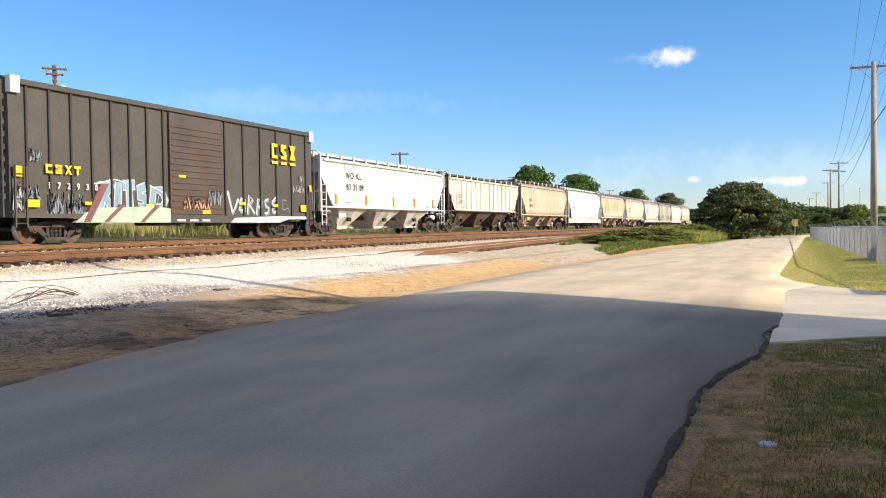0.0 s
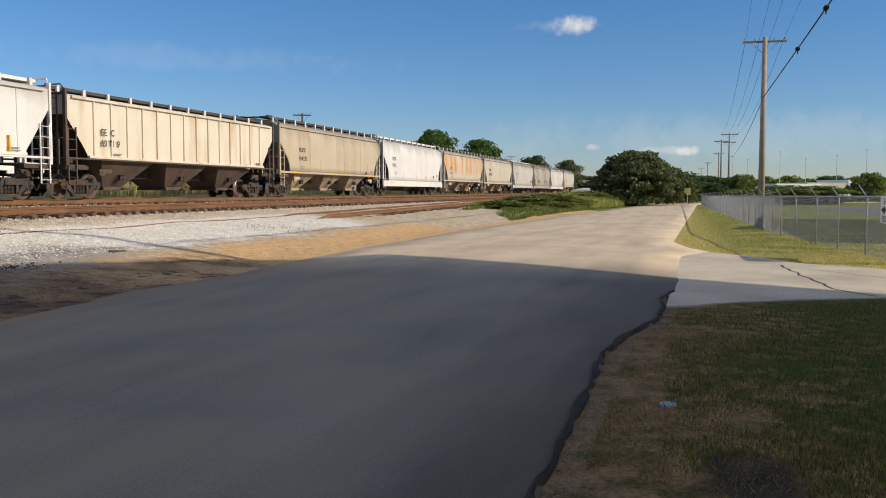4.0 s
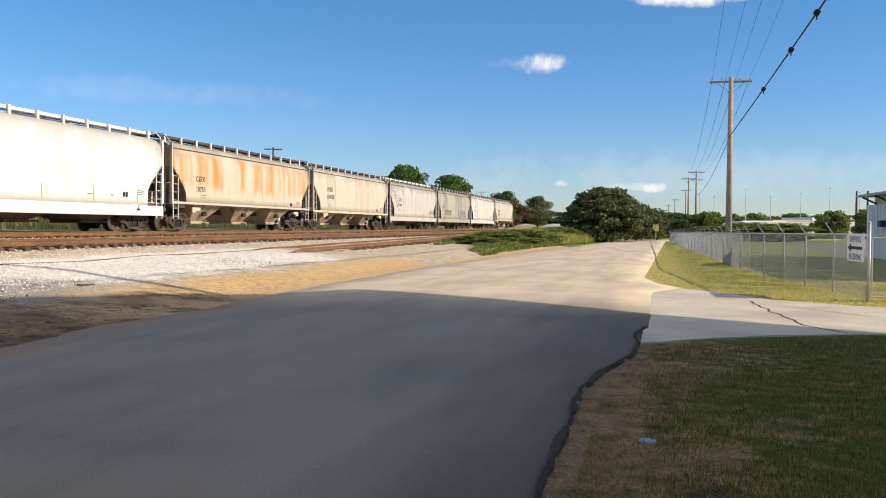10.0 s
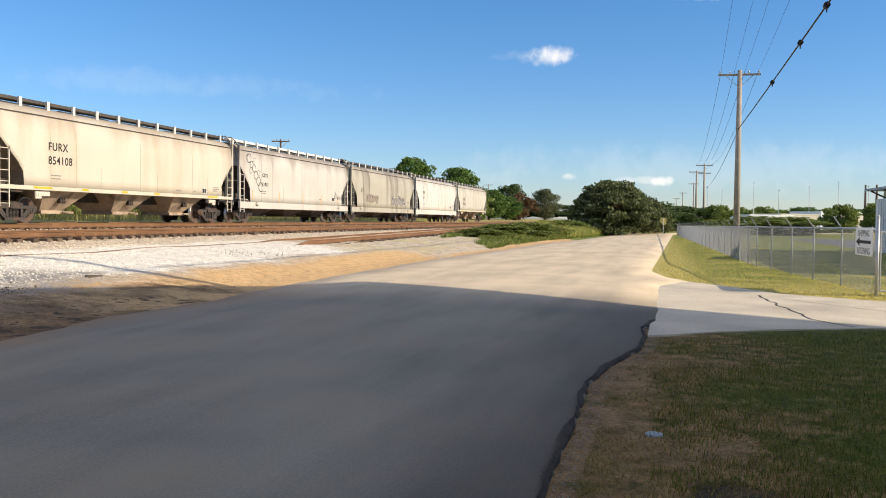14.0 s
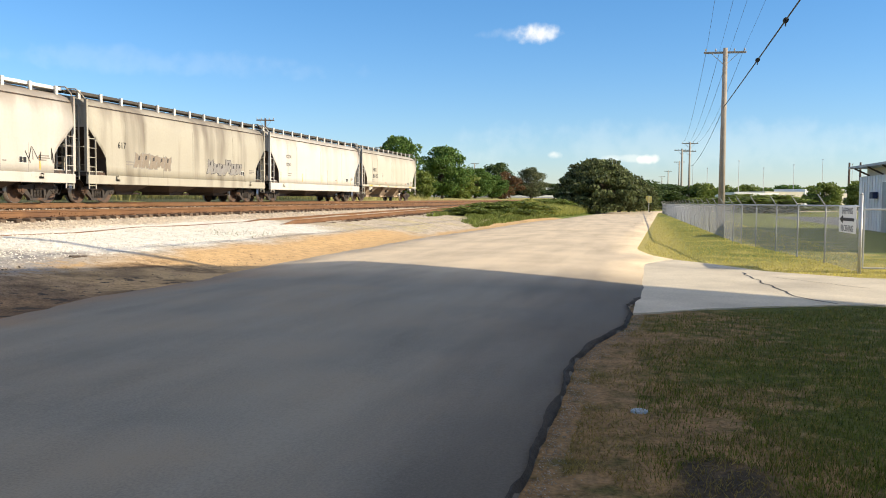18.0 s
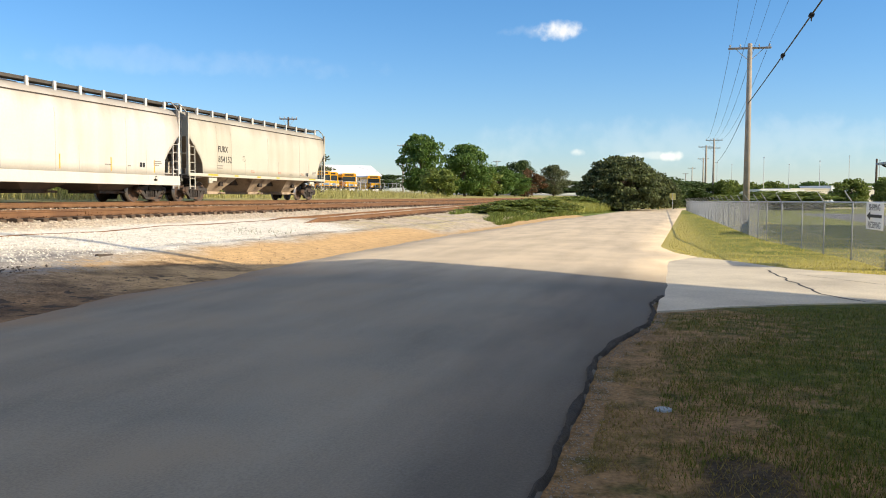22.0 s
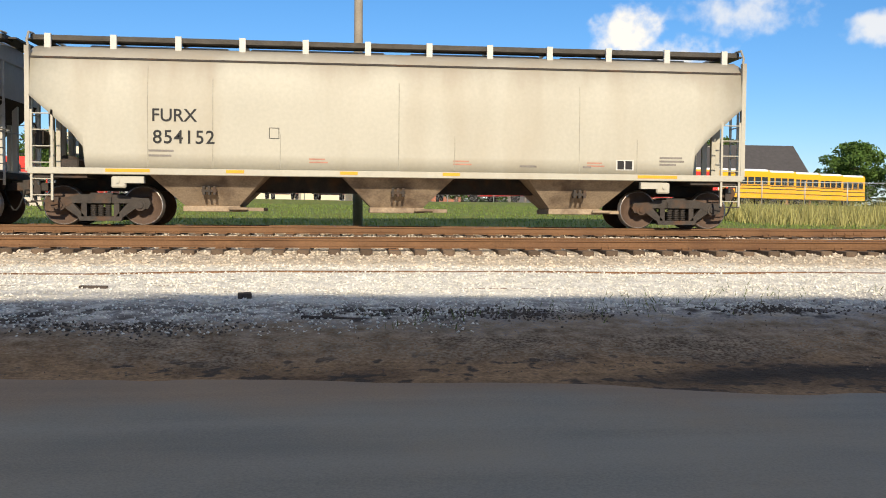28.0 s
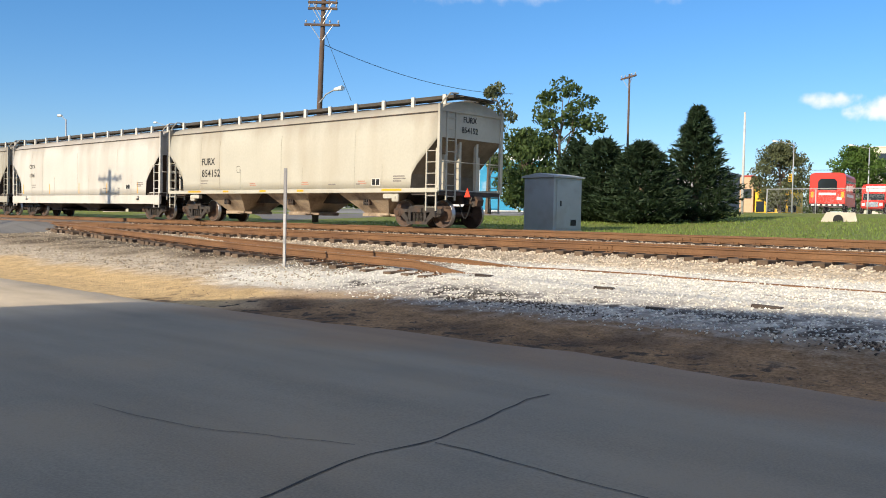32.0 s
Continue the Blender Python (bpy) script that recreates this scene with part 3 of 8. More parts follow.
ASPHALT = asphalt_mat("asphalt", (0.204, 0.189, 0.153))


def road_edges(x):
    """Near and far edge of the road at x."""
    wig = 0.16 * noise.noise(Vector((x * 0.55, 0, 0))) + 0.07 * noise.noise(Vector((x * 2.1, 4, 0)))
    marks = [(-300, 0.7), (4.6, 0.64), (6.5, 0.57), (8.6, 0.64), (10.0, 0.42), (11.3, 0.17), (12.7, 0.10), (13.4, 0.16), (14.6, -0.03), (16.5, -0.08), (17, -0.05), (22.4, -0.12), (24.4, -0.85), (25.8, -0.35), (28.4, 0.06), (30, 0.1), (400, 0.1)]
    near = 0.1
    for (xa, ya), (xb, yb) in zip(marks, marks[1:]):
        if xa <= x <= xb:
            near = ya + (yb - ya) * (x - xa) / (xb - xa) + wig * (0.35 if x > 4 else 1) * (1 if x < 17 else 0.5)
    if x > 30:
        near = 0.1 - (x - 30) * 0.0265
    marks = [(-300, 7.9), (-16, 8.0), (-9.9, 8.4), (-6.2, 8.75), (-2.5, 8.5), (2.0, 8.15), (3.7, 7.5), (6.5, 7.45), (8.5, 7.65), (12, 8.2), (15, 8.0), (20, 8.3), (400, 8.4)]
    for (xa, ya), (xb, yb) in zip(marks, marks[1:]):
        if xa <= x <= xb:
            far = ya + (yb - ya) * (x - xa) / (xb - xa) + 0.12 * noise.noise(Vector((x * 0.5, 8, 0))) + 0.08 * noise.noise(Vector((x * 1.9, 8, 0)))
    if x > 34:
        far -= (x - 34) * 0.062
    if x > 108:
        near -= (x - 108) ** 2 * 0.02
        far -= (x - 108) ** 2 * 0.02
    return near, far


def build_road():
    xs = lines([(-220, -40, 6), (-40, 30, 0.35), (30, 160, 2.5)])
    verts, faces = [], []
    cols = 9
    for x in xs:
        a, b = road_edges(x)
        for i in range(cols):
            u = i / (cols - 1)
            y = a + (b - a) * u
            z = 0.03 + 0.05 * math.sin(math.pi * u) + (0.0 if 0 < i < cols - 1 else -0.005)
            verts.append((x, y, z + max(0, ground_z(x, y))))
        verts.append((x, a - 0.05, -0.05))
        verts.append((x, b + 0.1, ground_z(x, b + 0.1) - 0.05))
    k = cols + 2
    for j in range(len(xs) - 1):
        p, q = j * k, (j + 1) * k
        order = [cols] + list(range(cols)) + [cols + 1]
        for i in range(len(order) - 1):
            faces.append((p + order[i], q + order[i], q + order[i + 1], p + order[i + 1]))
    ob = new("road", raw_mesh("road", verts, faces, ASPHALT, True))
    tagged(ob, "worn asphalt road coloured dark for the shade and pale for the sun", "road", kind="structure")


build_road()


CONCRETE = mat("concrete", (0.56, 0.50, 0.39), 0.9, vary=0.22, scale=0.8, grain=30, bump=0.2, stain=(0.25, 0.22, 0.18, 0.5), stain_scale=0.5)


def build_driveway():
    """Near and far edge of the apron for each y."""
    rows = [(0.06, 12.6, 23.4), (-0.3, 12.85, 23.8), (-0.6, 13.1, 24.1), (-0.95, 13.45, 24.1), (-1.4, 13.7, 23.5), (-1.75, 13.9, 22.9), (-2.2, 14.15, 21.9), (-2.7, 14.35, 21.0), (-3.2, 14.55, 20.6), (-3.7, 14.7, 20.3),
            (-4.4, 14.8, 19.8), (-6, 15.0, 19.5), (-12, 15.1, 19.2), (-30, 15.2, 19.0)]
    verts, faces, k = [], [], 12
    for y, a, b in rows:
        a += 0.12 * noise.noise(Vector((y * 3, 3, 0)))
        b += 0.15 * noise.noise(Vector((y * 3, 7, 0)))
        verts.append((a - 0.02, y, -0.1))
        verts += [(a + (b - a) * i / k, y + (0.05 * noise.noise(Vector((a + i, 1, 1))) if y > 0 else 0), 0.025) for i in range(k + 1)]
        verts.append((b + 0.02, y, -0.1))
    w = k + 3
    for j in range(len(rows) - 1):
        faces += [(j * w + i, (j + 1) * w + i, (j + 1) * w + i + 1, j * w + i + 1) for i in range(w - 1)]
    tagged(new("driveway", raw_mesh("driveway", verts, faces, CONCRETE)), "pale worn concrete driveway apron with cracks", "driveway", kind="structure")


build_driveway()
STREET = mat("street_asphalt", (0.16, 0.155, 0.15), 0.9, vary=0.2, scale=0.5, grain=40)


def build_street():
    """The street that crosses the tracks."""
    verts, faces = [], []
    ys = lines([(8.2, 15, 0.8), (15, 26, 0.5), (26, 400, 12)])
    for y in ys:
        shift = (y - 20) * 0.12
        ramp = max(0, min(1, (y - 11.5) / 4.5)) * max(0, min(1, (29 - y) / 4.5))
        z = max(ground_z(-80, y) + 0.05, 1.07 * ramp)
        verts += [(-66 - shift, y, ground_z(-80, y) - 0.1), (-62 - shift, y, z), (-50 - shift, y, z), (-40.5 - shift, y, z), (-37.5 - shift, y, ground_z(-37, y) - 0.12)]
    for j in range(len(ys) - 1):
        for i in range(4):
            faces.append((j * 5 + i, j * 5 + i + 1, j * 5 + 6 + i, j * 5 + 5 + i))
    tagged(new("street", raw_mesh("street", verts, faces, STREET)), "grey asphalt street crossing the railway tracks", "street", kind="structure")


build_street()

# cracks in the near asphalt, filled with dark tar
TAR = mat("tar", (0.03, 0.03, 0.032), 0.7, vary=0.3, bump=0.1)


def crack(points, width, name="tar_line", z=0.0):
    """A thin raised seam that follows the road's crown."""
    bm = bmesh.new()
    rows = []
    fine = []
    for (x0, y0), (x1, y1) in zip(points, points[1:]):
        k = max(2, int(math.hypot(x1 - x0, y1 - y0) / 0.25))
        fine += [(x0 + (x1 - x0) * i / k, y0 + (y1 - y0) * i / k) for i in range(k)]
    for i, (x, y) in enumerate(fine):
        d = 0.09 * noise.noise(Vector((x * 2.3, y * 2.3, 9)))
        wd = width * (0.6 + 0.8 * abs(noise.noise(Vector((x * 3, y * 3, 2)))))
        a, b = road_edges(x)
        u = min(1, max(0, (y - a) / (b - a)))
        zz = (0.03 + 0.05 * math.sin(math.pi * u)) + 0.004 if 0 < u < 1 else max(0.029, ground_z(x, y) + 0.02)
        j = min(i + 1, len(fine) - 1)
        dx, dy = fine[j][0] - fine[j - 1][0], fine[j][1] - fine[j - 1][1]
        s = math.hypot(dx, dy) or 1
        nx, ny = -dy / s, dx / s
        rows.append((bm.verts.new((x + nx * (d - wd / 2), y + ny * (d - wd / 2), zz + z)), bm.verts.new((x + nx * (d + wd / 2), y + ny * (d + wd / 2), zz + z))))
    for p, q in zip(rows, rows[1:]):
        bm.faces.new((p[0], q[0], q[1], p[1]))
    return tagged(part(name, bm, TAR), "thin dark crack across worn asphalt", "crack", kind="structure")


def broken_lip():
    """The crumbled dark edge where the asphalt ends above the lawn."""
    bm = bmesh.new()
    rows = []
    for i in range(150):
        x = 3.2 + 11.3 * i / 149
        y = road_edges(x)[0]
        w = max(0.006, 0.024 + 0.05 * noise.noise(Vector((x * 1.3, 5, 2))) + 0.025 * noise.noise(Vector((x * 6, 5, 2))))
        o = 0.01 + 0.02 * noise.noise(Vector((x * 4.0, 1, 6)))
        rows.append([bm.verts.new(p) for p in ((x, y - o - 0.02, -0.03), (x, y - o, 0.024), (x, y + w * 0.5, 0.047), (x, y + w, 0.05))])
    for p, q in zip(rows, rows[1:]):
        for k in range(3):
            bm.faces.new((p[k], q[k], q[k + 1], p[k + 1]))
    tagged(part("road_edge", bm, mat("broken_asphalt", (0.050, 0.043, 0.036), 0.95, vary=0.5, scale=5, grain=45, bump=0.7)), "dark crumbled asphalt edge above the lawn", "road edge", kind="structure")


broken_lip()

# ---------------------------------------------------------------- tracks
RUST = mat("rail_rust", (0.178, 0.093, 0.045), 0.75, vary=0.3, scale=1.2, grain=30, bump=0.25, stain=(0.11, 0.055, 0.03, 0.7), stain_scale=0.8)
RAILTOP = mat("rail_head", (0.24, 0.17, 0.13), 0.4, 0.7, vary=0.15)
TIE = mat("tie_wood", (0.12, 0.085, 0.06), 0.95, vary=0.4, scale=4, grain=25, bump=0.5, rand=0.35, stain=(0.16, 0.13, 0.11, 0.6), stain_scale=2.0)
RAIL_SECTION = [(-0.07, -0.17), (0.07, -0.17), (0.07, -0.155), (0.015, -0.135), (0.012, -0.045), (0.036, -0.035), (0.036, -0.004), (0.028, 0), (-0.028, 0), (-0.036, -0.004),
                (-0.036, -0.035), (-0.012, -0.045), (-0.015, -0.135), (-0.07, -0.155)]


def rail(path, parent, name="rail"):
    """A rail along (x, y, z of its head) points."""
    bm = bmesh.new()
    prev = None
    for i, (x, y, z) in enumerate(path):
        ring = [bm.verts.new((x, y + u, z + w)) for u, w in RAIL_SECTION]
        if prev:
            for k in range(len(ring)):
                f = bm.faces.new((prev[k], ring[k], ring[(k + 1) % len(ring)], prev[(k + 1) % len(ring)]))
                f.material_index = 1 if k == 7 else 0
        else:
            bm.faces.new(ring)
        prev = ring
    bm.faces.new(prev)
    return part(name, bm, [RUST, RAILTOP], parent)


def tie_mesh(length=2.6):
    bm = bmesh.new()
    box(bm, -0.115, 0.115, -length / 2, length / 2, -0.17, 0.0, bevel=0.012)
    for sgn in (-1, 1):
        box(bm, -0.1, 0.1, sgn * 0.7175 - 0.17, sgn * 0.7175 + 0.17, 0.0, 0.015, mi=1)
        for a in (-0.07, 0.07):
            box(bm, a - 0.012, a + 0.012, sgn * 0.7175 - 0.11, sgn * 0.7175 - 0.08, 0.015, 0.05, mi=1)
    return finish(bm, "tie", [TIE, RUST])


TIE_MESH = tie_mesh()


def joined_copies(mesh, poses, name):
    """Many copies of one small mesh joined into one."""
    v0 = np.array([v.co[:] for v in mesh.vertices])
    f0 = [tuple(p.vertices) for p in mesh.polygons]
    mi = [p.material_index for p in mesh.polygons]
    verts, faces, mats = [], [], []
    for m in poses:
        a = np.array(m.to_3x3()) @ v0.T + np.array(m.translation)[:, None]
        off = len(verts)
        verts += a.T.tolist()
        faces += [tuple(i + off for i in f) for f in f0]
        mats += mi
    me = bpy.data.meshes.new(name)
    me.from_pydata(verts, [], faces)
    for m in mesh.materials:
        me.materials.append(m)
    me.polygons.foreach_set("material_index", mats)
    me.update()
    return me


def siding_y(x):
    """The siding's centre: it leaves the second track by a turnout."""
    if x < -44:
        return TRACK_SECOND
    u = min(1, (x + 44) / 32)
    return TRACK_SECOND + (TRACK_SIDING - TRACK_SECOND) * u * u * (3 - 2 * u)


def siding_z(x):
    u = max(0, min(1, (x + 44) / 32))
    z = RAIL_SECOND + (RAIL_SIDING - RAIL_SECOND) * u
    return z + max(0, min(0.30, (x - 34) * 0.007))


def build_tracks():
    rng = random.Random(4)
    for name, yc, zr, label in (("main_track", TRACK_MAIN, RAIL_MAIN, "rusty railway track on wooden ties in pale ballast"),
                                ("second_track", TRACK_SECOND, RAIL_SECOND, "rusty railway track with dark wooden tie ends showing")):
        tr = thing(name, pose(0, 0, 0), label, "railway track", "parallel railway tracks", "structure")
        for s in (-0.7535, 0.7535):
            rail([(x, yc + s, zr) for x in (-700, -200, -60, 0, 60, 200, 700)], tr)
        near = lines([(-58, 78, 0.53)]) if yc == TRACK_SECOND else []
        for x in near:
            part("tie", TIE_MESH, None, tr, m=pose(x + rng.uniform(-0.03, 0.03), yc + rng.uniform(-0.08, 0.05), zr - 0.185 + rng.uniform(-0.015, 0.01), 0, 0, rng.uniform(-1.5, 1.5)))
        rest = [x for x in lines([(-160, 260, 0.53)]) if not (near and -58.2 < x < 78.2)]
        part("far_ties", joined_copies(TIE_MESH, [pose(x, yc + rng.uniform(-0.08, 0.05), zr - 0.185, 0, 0, rng.uniform(-1.5, 1.5)) for x in rest], "far_ties"), None, tr)["kind"] = "stuff"
        # joint bars along the near rail
        for x in lines([(-47, 60, 11.9)]):
            bm = bmesh.new()
            box(bm, -0.45, 0.45, -0.03, 0.0, -0.14, -0.045, bevel=0.008)
            for k in range(4):
                tube(bm, (-0.33 + 0.22 * k, -0.055, -0.09), (-0.33 + 0.22 * k, 0.0, -0.09), 0.02, seg=6)
            part("joint_bar", bm, RUST, tr, m=pose(x, yc - 0.7535 - 0.012, zr))
    tr = thing("siding_track", pose(0, 0, 0), "rusty siding track half buried in white gravel", "railway track", "parallel railway tracks", "structure")
    for s in (-0.7535, 0.7535):
        xs = lines([(-43, 36, 1.5), (36, 300, 12)])
        rail([(x, siding_y(x) + s, min(siding_z(x), ground_z(x, siding_y(x) + s) + (0.022 if s > 0 else -0.004)) if -12 < x < 33 else siding_z(x)) for x in xs], tr)
    # long switch ties on the left, normal ties on the right, buried between
    for x in lines([(-43, -9, 0.55)]):
        y = (siding_y(x) + TRACK_SECOND) / 2
        half = (TRACK_SECOND - siding_y(x)) / 2
        me = TIE_MESH
        part("tie", me, None, tr, m=pose(x + rng.uniform(-0.04, 0.04), siding_y(x) - rng.uniform(0.0, 0.35), siding_z(x) - 0.20 - (0.03 if x > -14 else 0), 0, 0, rng.uniform(-4, 4)))
    for x in lines([(36, 84, 0.58)]):
        part("tie", TIE_MESH, None, tr, m=pose(x, siding_y(x) + rng.uniform(-0.1, 0.1), siding_z(x) - 0.19, 0, 0, rng.uniform(-3, 3)))


build_tracks()


# stones: pale ballast and white gravel
def stones(name, count, area, size, material, label, sink=0.3, seed=1):
    rng = np.random.default_rng(seed)
    base = np.array([(1, 0, 0), (-1, 0, 0), (0, 1, 0), (0, -1, 0), (0, 0, 1), (0, 0, -1)], float)
    tri = np.array([(0, 2, 4), (2, 1, 4), (1, 3, 4), (3, 0, 4), (2, 0, 5), (1, 2, 5), (3, 1, 5), (0, 3, 5)])
    V, F = [], []
    for i in range(count):
        x, y = area(rng)
        z = ground_z(x, y)
        s = size * rng.uniform(0.5, 1.25)
        p = base * (s * rng.uniform(0.6, 1.2, (6, 1))) + rng.normal(0, s * 0.18, (6, 3))
        a = rng.uniform(0, 6.28)
        c, d = math.cos(a), math.sin(a)
        q = np.stack([p[:, 0] * c - p[:, 1] * d + x, p[:, 0] * d + p[:, 1] * c + y, p[:, 2] * 0.75 + z + s * (1 - sink) * 0.5], 1)
        V.append(q)
        F.append(tri + 6 * i)
    me = raw_mesh(name, np.concatenate(V).tolist(), np.concatenate(F).tolist(), material)
    return tagged(new(name, me), label, "stones", kind="stuff")


def stone_mat(name, a, b):
    m = leaf_mat(name, a, 0.30)
    n, l = m.node_tree.nodes, m.node_tree.links
    pb = n["Principled BSDF"]
    pb.inputs["Roughness"].default_value = 0.95
    l.new(pb.outputs[0], n["Material Output"].inputs["Surface"])
    return m


def near_x(rng, spread=26):
    return float(rng.normal(2, spread))


WHITE_STONE = stone_mat("white_stone", (0.70, 0.67, 0.60), 0)
PINK_STONE = stone_mat("pink_stone", (0.58, 0.50, 0.40), 0)
DARK_STONE = stone_mat("dark_stone", (0.10, 0.08, 0.065), 0)


def area_gravel(rng):
    while True:
        x, y = near_x(rng, 17), rng.uniform(10.2, 15.9)
        low = (10.2 if x < 1.5 else 11.1) + 0.9 * abs(rng.normal(0, 0.5))
        if -17 < x < 34 and y > low:
            return x, y


def area_ballast(rng):
    while True:
        x = near_x(rng, 32)
        y = rng.choice([rng.uniform(15.6, 17.0), rng.uniform(19.0, 21.2), rng.uniform(17.3, 18.6), rng.uniform(21.4, 22.8)], p=[0.55, 0.25, 0.1, 0.1])
        if -58 < x < 90:
            return x, y


def area_dirt(rng):
    return near_x(rng, 14), min(11.8, 8.7 + abs(rng.normal(0, 1.5)))


def area_left(rng):
    return rng.uniform(-45, -14), rng.uniform(10.5, 16.5)


stones("gravel", 32000, area_gravel, 0.021, WHITE_STONE, "crushed white limestone gravel beside the tracks", seed=1)
stones("ballast", 30000, area_ballast, 0.031, PINK_STONE, "pale pinkish crushed stone ballast between the ties", seed=2)
stones("dark_gravel", 4200, area_dirt, 0.012, stone_mat("brown_stone", (0.20, 0.15, 0.11), 0), "brown pebbles scattered over dirt", seed=3)
def area_debris(rng):
    cx, cy, s = [(1.4, 11.25, 0.8), (2.4, 11.1, 0.5), (5.6, 11.4, 0.4), (-2.6, 10.6, 0.7), (8.5, 11.2, 0.9), (-8.5, 11.0, 0.9), (12.0, 11.0, 0.8)][int(rng.integers(0, 7))]
    return cx + rng.normal(0, s), cy + rng.normal(0, 0.16)


stones("debris", 2600, area_debris, 0.022, DARK_STONE, "dark broken debris lying in patches on gravel", seed=9)


def area_edge(rng):
    x = 3.0 + 11 * rng.random() ** 1.3
    return x, road_edges(x)[0] - 0.04 - abs(rng.normal(0, 0.10))


stones("edge_pebbles", 2600, area_edge, 0.007, stone_mat("edge_stone", (0.30, 0.26, 0.21), 0), "small loose pebbles along the road's broken edge", seed=8)
stones("tan_gravel", 7000, area_left, 0.028, stone_mat("tan_stone", (0.36, 0.30, 0.22), 0), "tan gravel beside the turnout", seed=5)

# ---------------------------------------------------------------- the train
SPACING = 17.2
STEEL = mat("dirty_steel", (0.058, 0.050, 0.045), 0.75, 0.2, vary=0.35, scale=5, grain=40, bump=0.3, stain=(0.13, 0.07, 0.04, 0.7), stain_scale=3)
WHEELFACE = mat("wheel_rust", (0.105, 0.068, 0.05), 0.7, 0.3, vary=0.3, scale=4, bump=0.2)
TREAD = mat("wheel_tread", (0.45, 0.42, 0.40), 0.3, 0.9, vary=0.1)
BLACKPIPE = mat("brake_hose", (0.02, 0.02, 0.02), 0.8)
ORANGE = mat("reflector", (0.75, 0.36, 0.03), 0.5, vary=0.15, bump=0)
BLACK = mat("black_paint", (0.02, 0.02, 0.021), 0.6, vary=0.2, bump=0)
WHITE = mat("white_paint", (0.66, 0.65, 0.62), 0.55, vary=0.08, bump=0.05, stain=(0.5, 0.45, 0.38, 0.5), stain_scale=1.5)
RED = mat("red_flag", (0.75, 0.06, 0.03), 0.6, bump=0)


GRATING = mat("walk_grating", (0.075, 0.066, 0.056), 0.7, 0.2, vary=0.4, scale=3, grain=30, bump=0.5)
BRACKET = mat("bracket_paint", (0.58, 0.56, 0.51), 0.6, vary=0.15, scale=2)


def lathe(bm, prof, y_dir=1, seg=24, cx=0.0, cz=0.0):
    """A profile of (radius, y) turned about an axis along y."""
    rings = [[bm.verts.new((cx + r * math.cos(6.28319 * i / seg), y * y_dir, cz + r * math.sin(6.28319 * i / seg))) for i in range(seg)] for r, y in prof]
    for (a, pa), (b, pb) in zip(zip(rings, prof), zip(rings[1:], prof[1:])):
        for i in range(seg):
            f = bm.faces.new((a[i], a[(i + 1) % seg], b[(i + 1) % seg], b[i]))
            f.smooth = True
            f.material_index = 1 if pa[0] > 0.43 and pb[0] > 0.43 else 0
    bm.faces.new(rings[0])
    bm.faces.new(rings[-1])


def wheelset_mesh():
    bm = bmesh.new()
    for s in (-1, 1):
        lathe(bm, [(0.10, 0.90), (0.10, 0.80), (0.13, 0.79), (0.17, 0.765), (0.34, 0.745), (0.39, 0.77), (0.435, 0.79), (0.457, 0.785), (0.457, 0.70), (0.485, 0.69), (0.485, 0.665), (0.40, 0.66), (0.15, 0.68), (0.12, 0.60)], s)
        for k in range(3):
            a = k * 2.094
            tube(bm, (0.06 * math.cos(a), s * 0.90, 0.06 * math.sin(a)), (0.06 * math.cos(a), s * 0.925, 0.06 * math.sin(a)), 0.018, seg=6)
    tube(bm, (0, -0.6, 0), (0, 0.6, 0), 0.085, seg=12)
    return finish(bm, "wheelset", [WHEELFACE, TREAD])


WHEELSET = wheelset_mesh()


def truck_frame_mesh():
    """Two cast side frames and the bolster between them."""
    bm = bmesh.new()
    for s in (-1, 1):
        y0, y1 = (0.93, 1.07) if s > 0 else (-1.07, -0.93)
        prism(bm, [(-1.12, 0.50), (-1.08, 0.62), (-0.70, 0.64), (-0.45, 0.70), (0.45, 0.70), (0.70, 0.64), (1.08, 0.62), (1.12, 0.50), (1.06, 0.38), (0.80, 0.38), (0.62, 0.50), (-0.62, 0.50), (-0.80, 0.38), (-1.06, 0.38)], y0, y1)
        for d in (-1, 1):
            prism(bm, [(d * 0.62, 0.52), (d * 0.80, 0.40), (d * 0.46, 0.16), (d * 0.34, 0.20)], y0 + 0.01, y1 - 0.01)
            prism(bm, [(d * 0.30, 0.52), (d * 0.42, 0.52), (d * 0.42, 0.20), (d * 0.30, 0.20)], y0 + 0.01, y1 - 0.01)
            tube(bm, (d * 0.89, y0 - 0.02, 0.457), (d * 0.89, y1 + 0.02, 0.457), 0.13, seg=12)
            tube(bm, (d * 0.89, s * 1.07, 0.457), (d * 0.89, s * 1.12, 0.457), 0.075, seg=10)
        prism(bm, [(-0.46, 0.10), (0.46, 0.10), (0.50, 0.20), (-0.50, 0.20)], y0, y1)
    box(bm, -0.24, 0.24, -0.98, 0.98, 0.48, 0.74)
    box(bm, -0.26, 0.26, -1.12, -0.9, 0.50, 0.64)
    box(bm, -0.26, 0.26, 0.9, 1.12, 0.50, 0.64)
    for d in (-1, 1):
        box(bm, d * 0.36 - 0.05, d * 0.36 + 0.05, -0.75, 0.75, 0.30, 0.42)
    return finish(bm, "truck", STEEL)


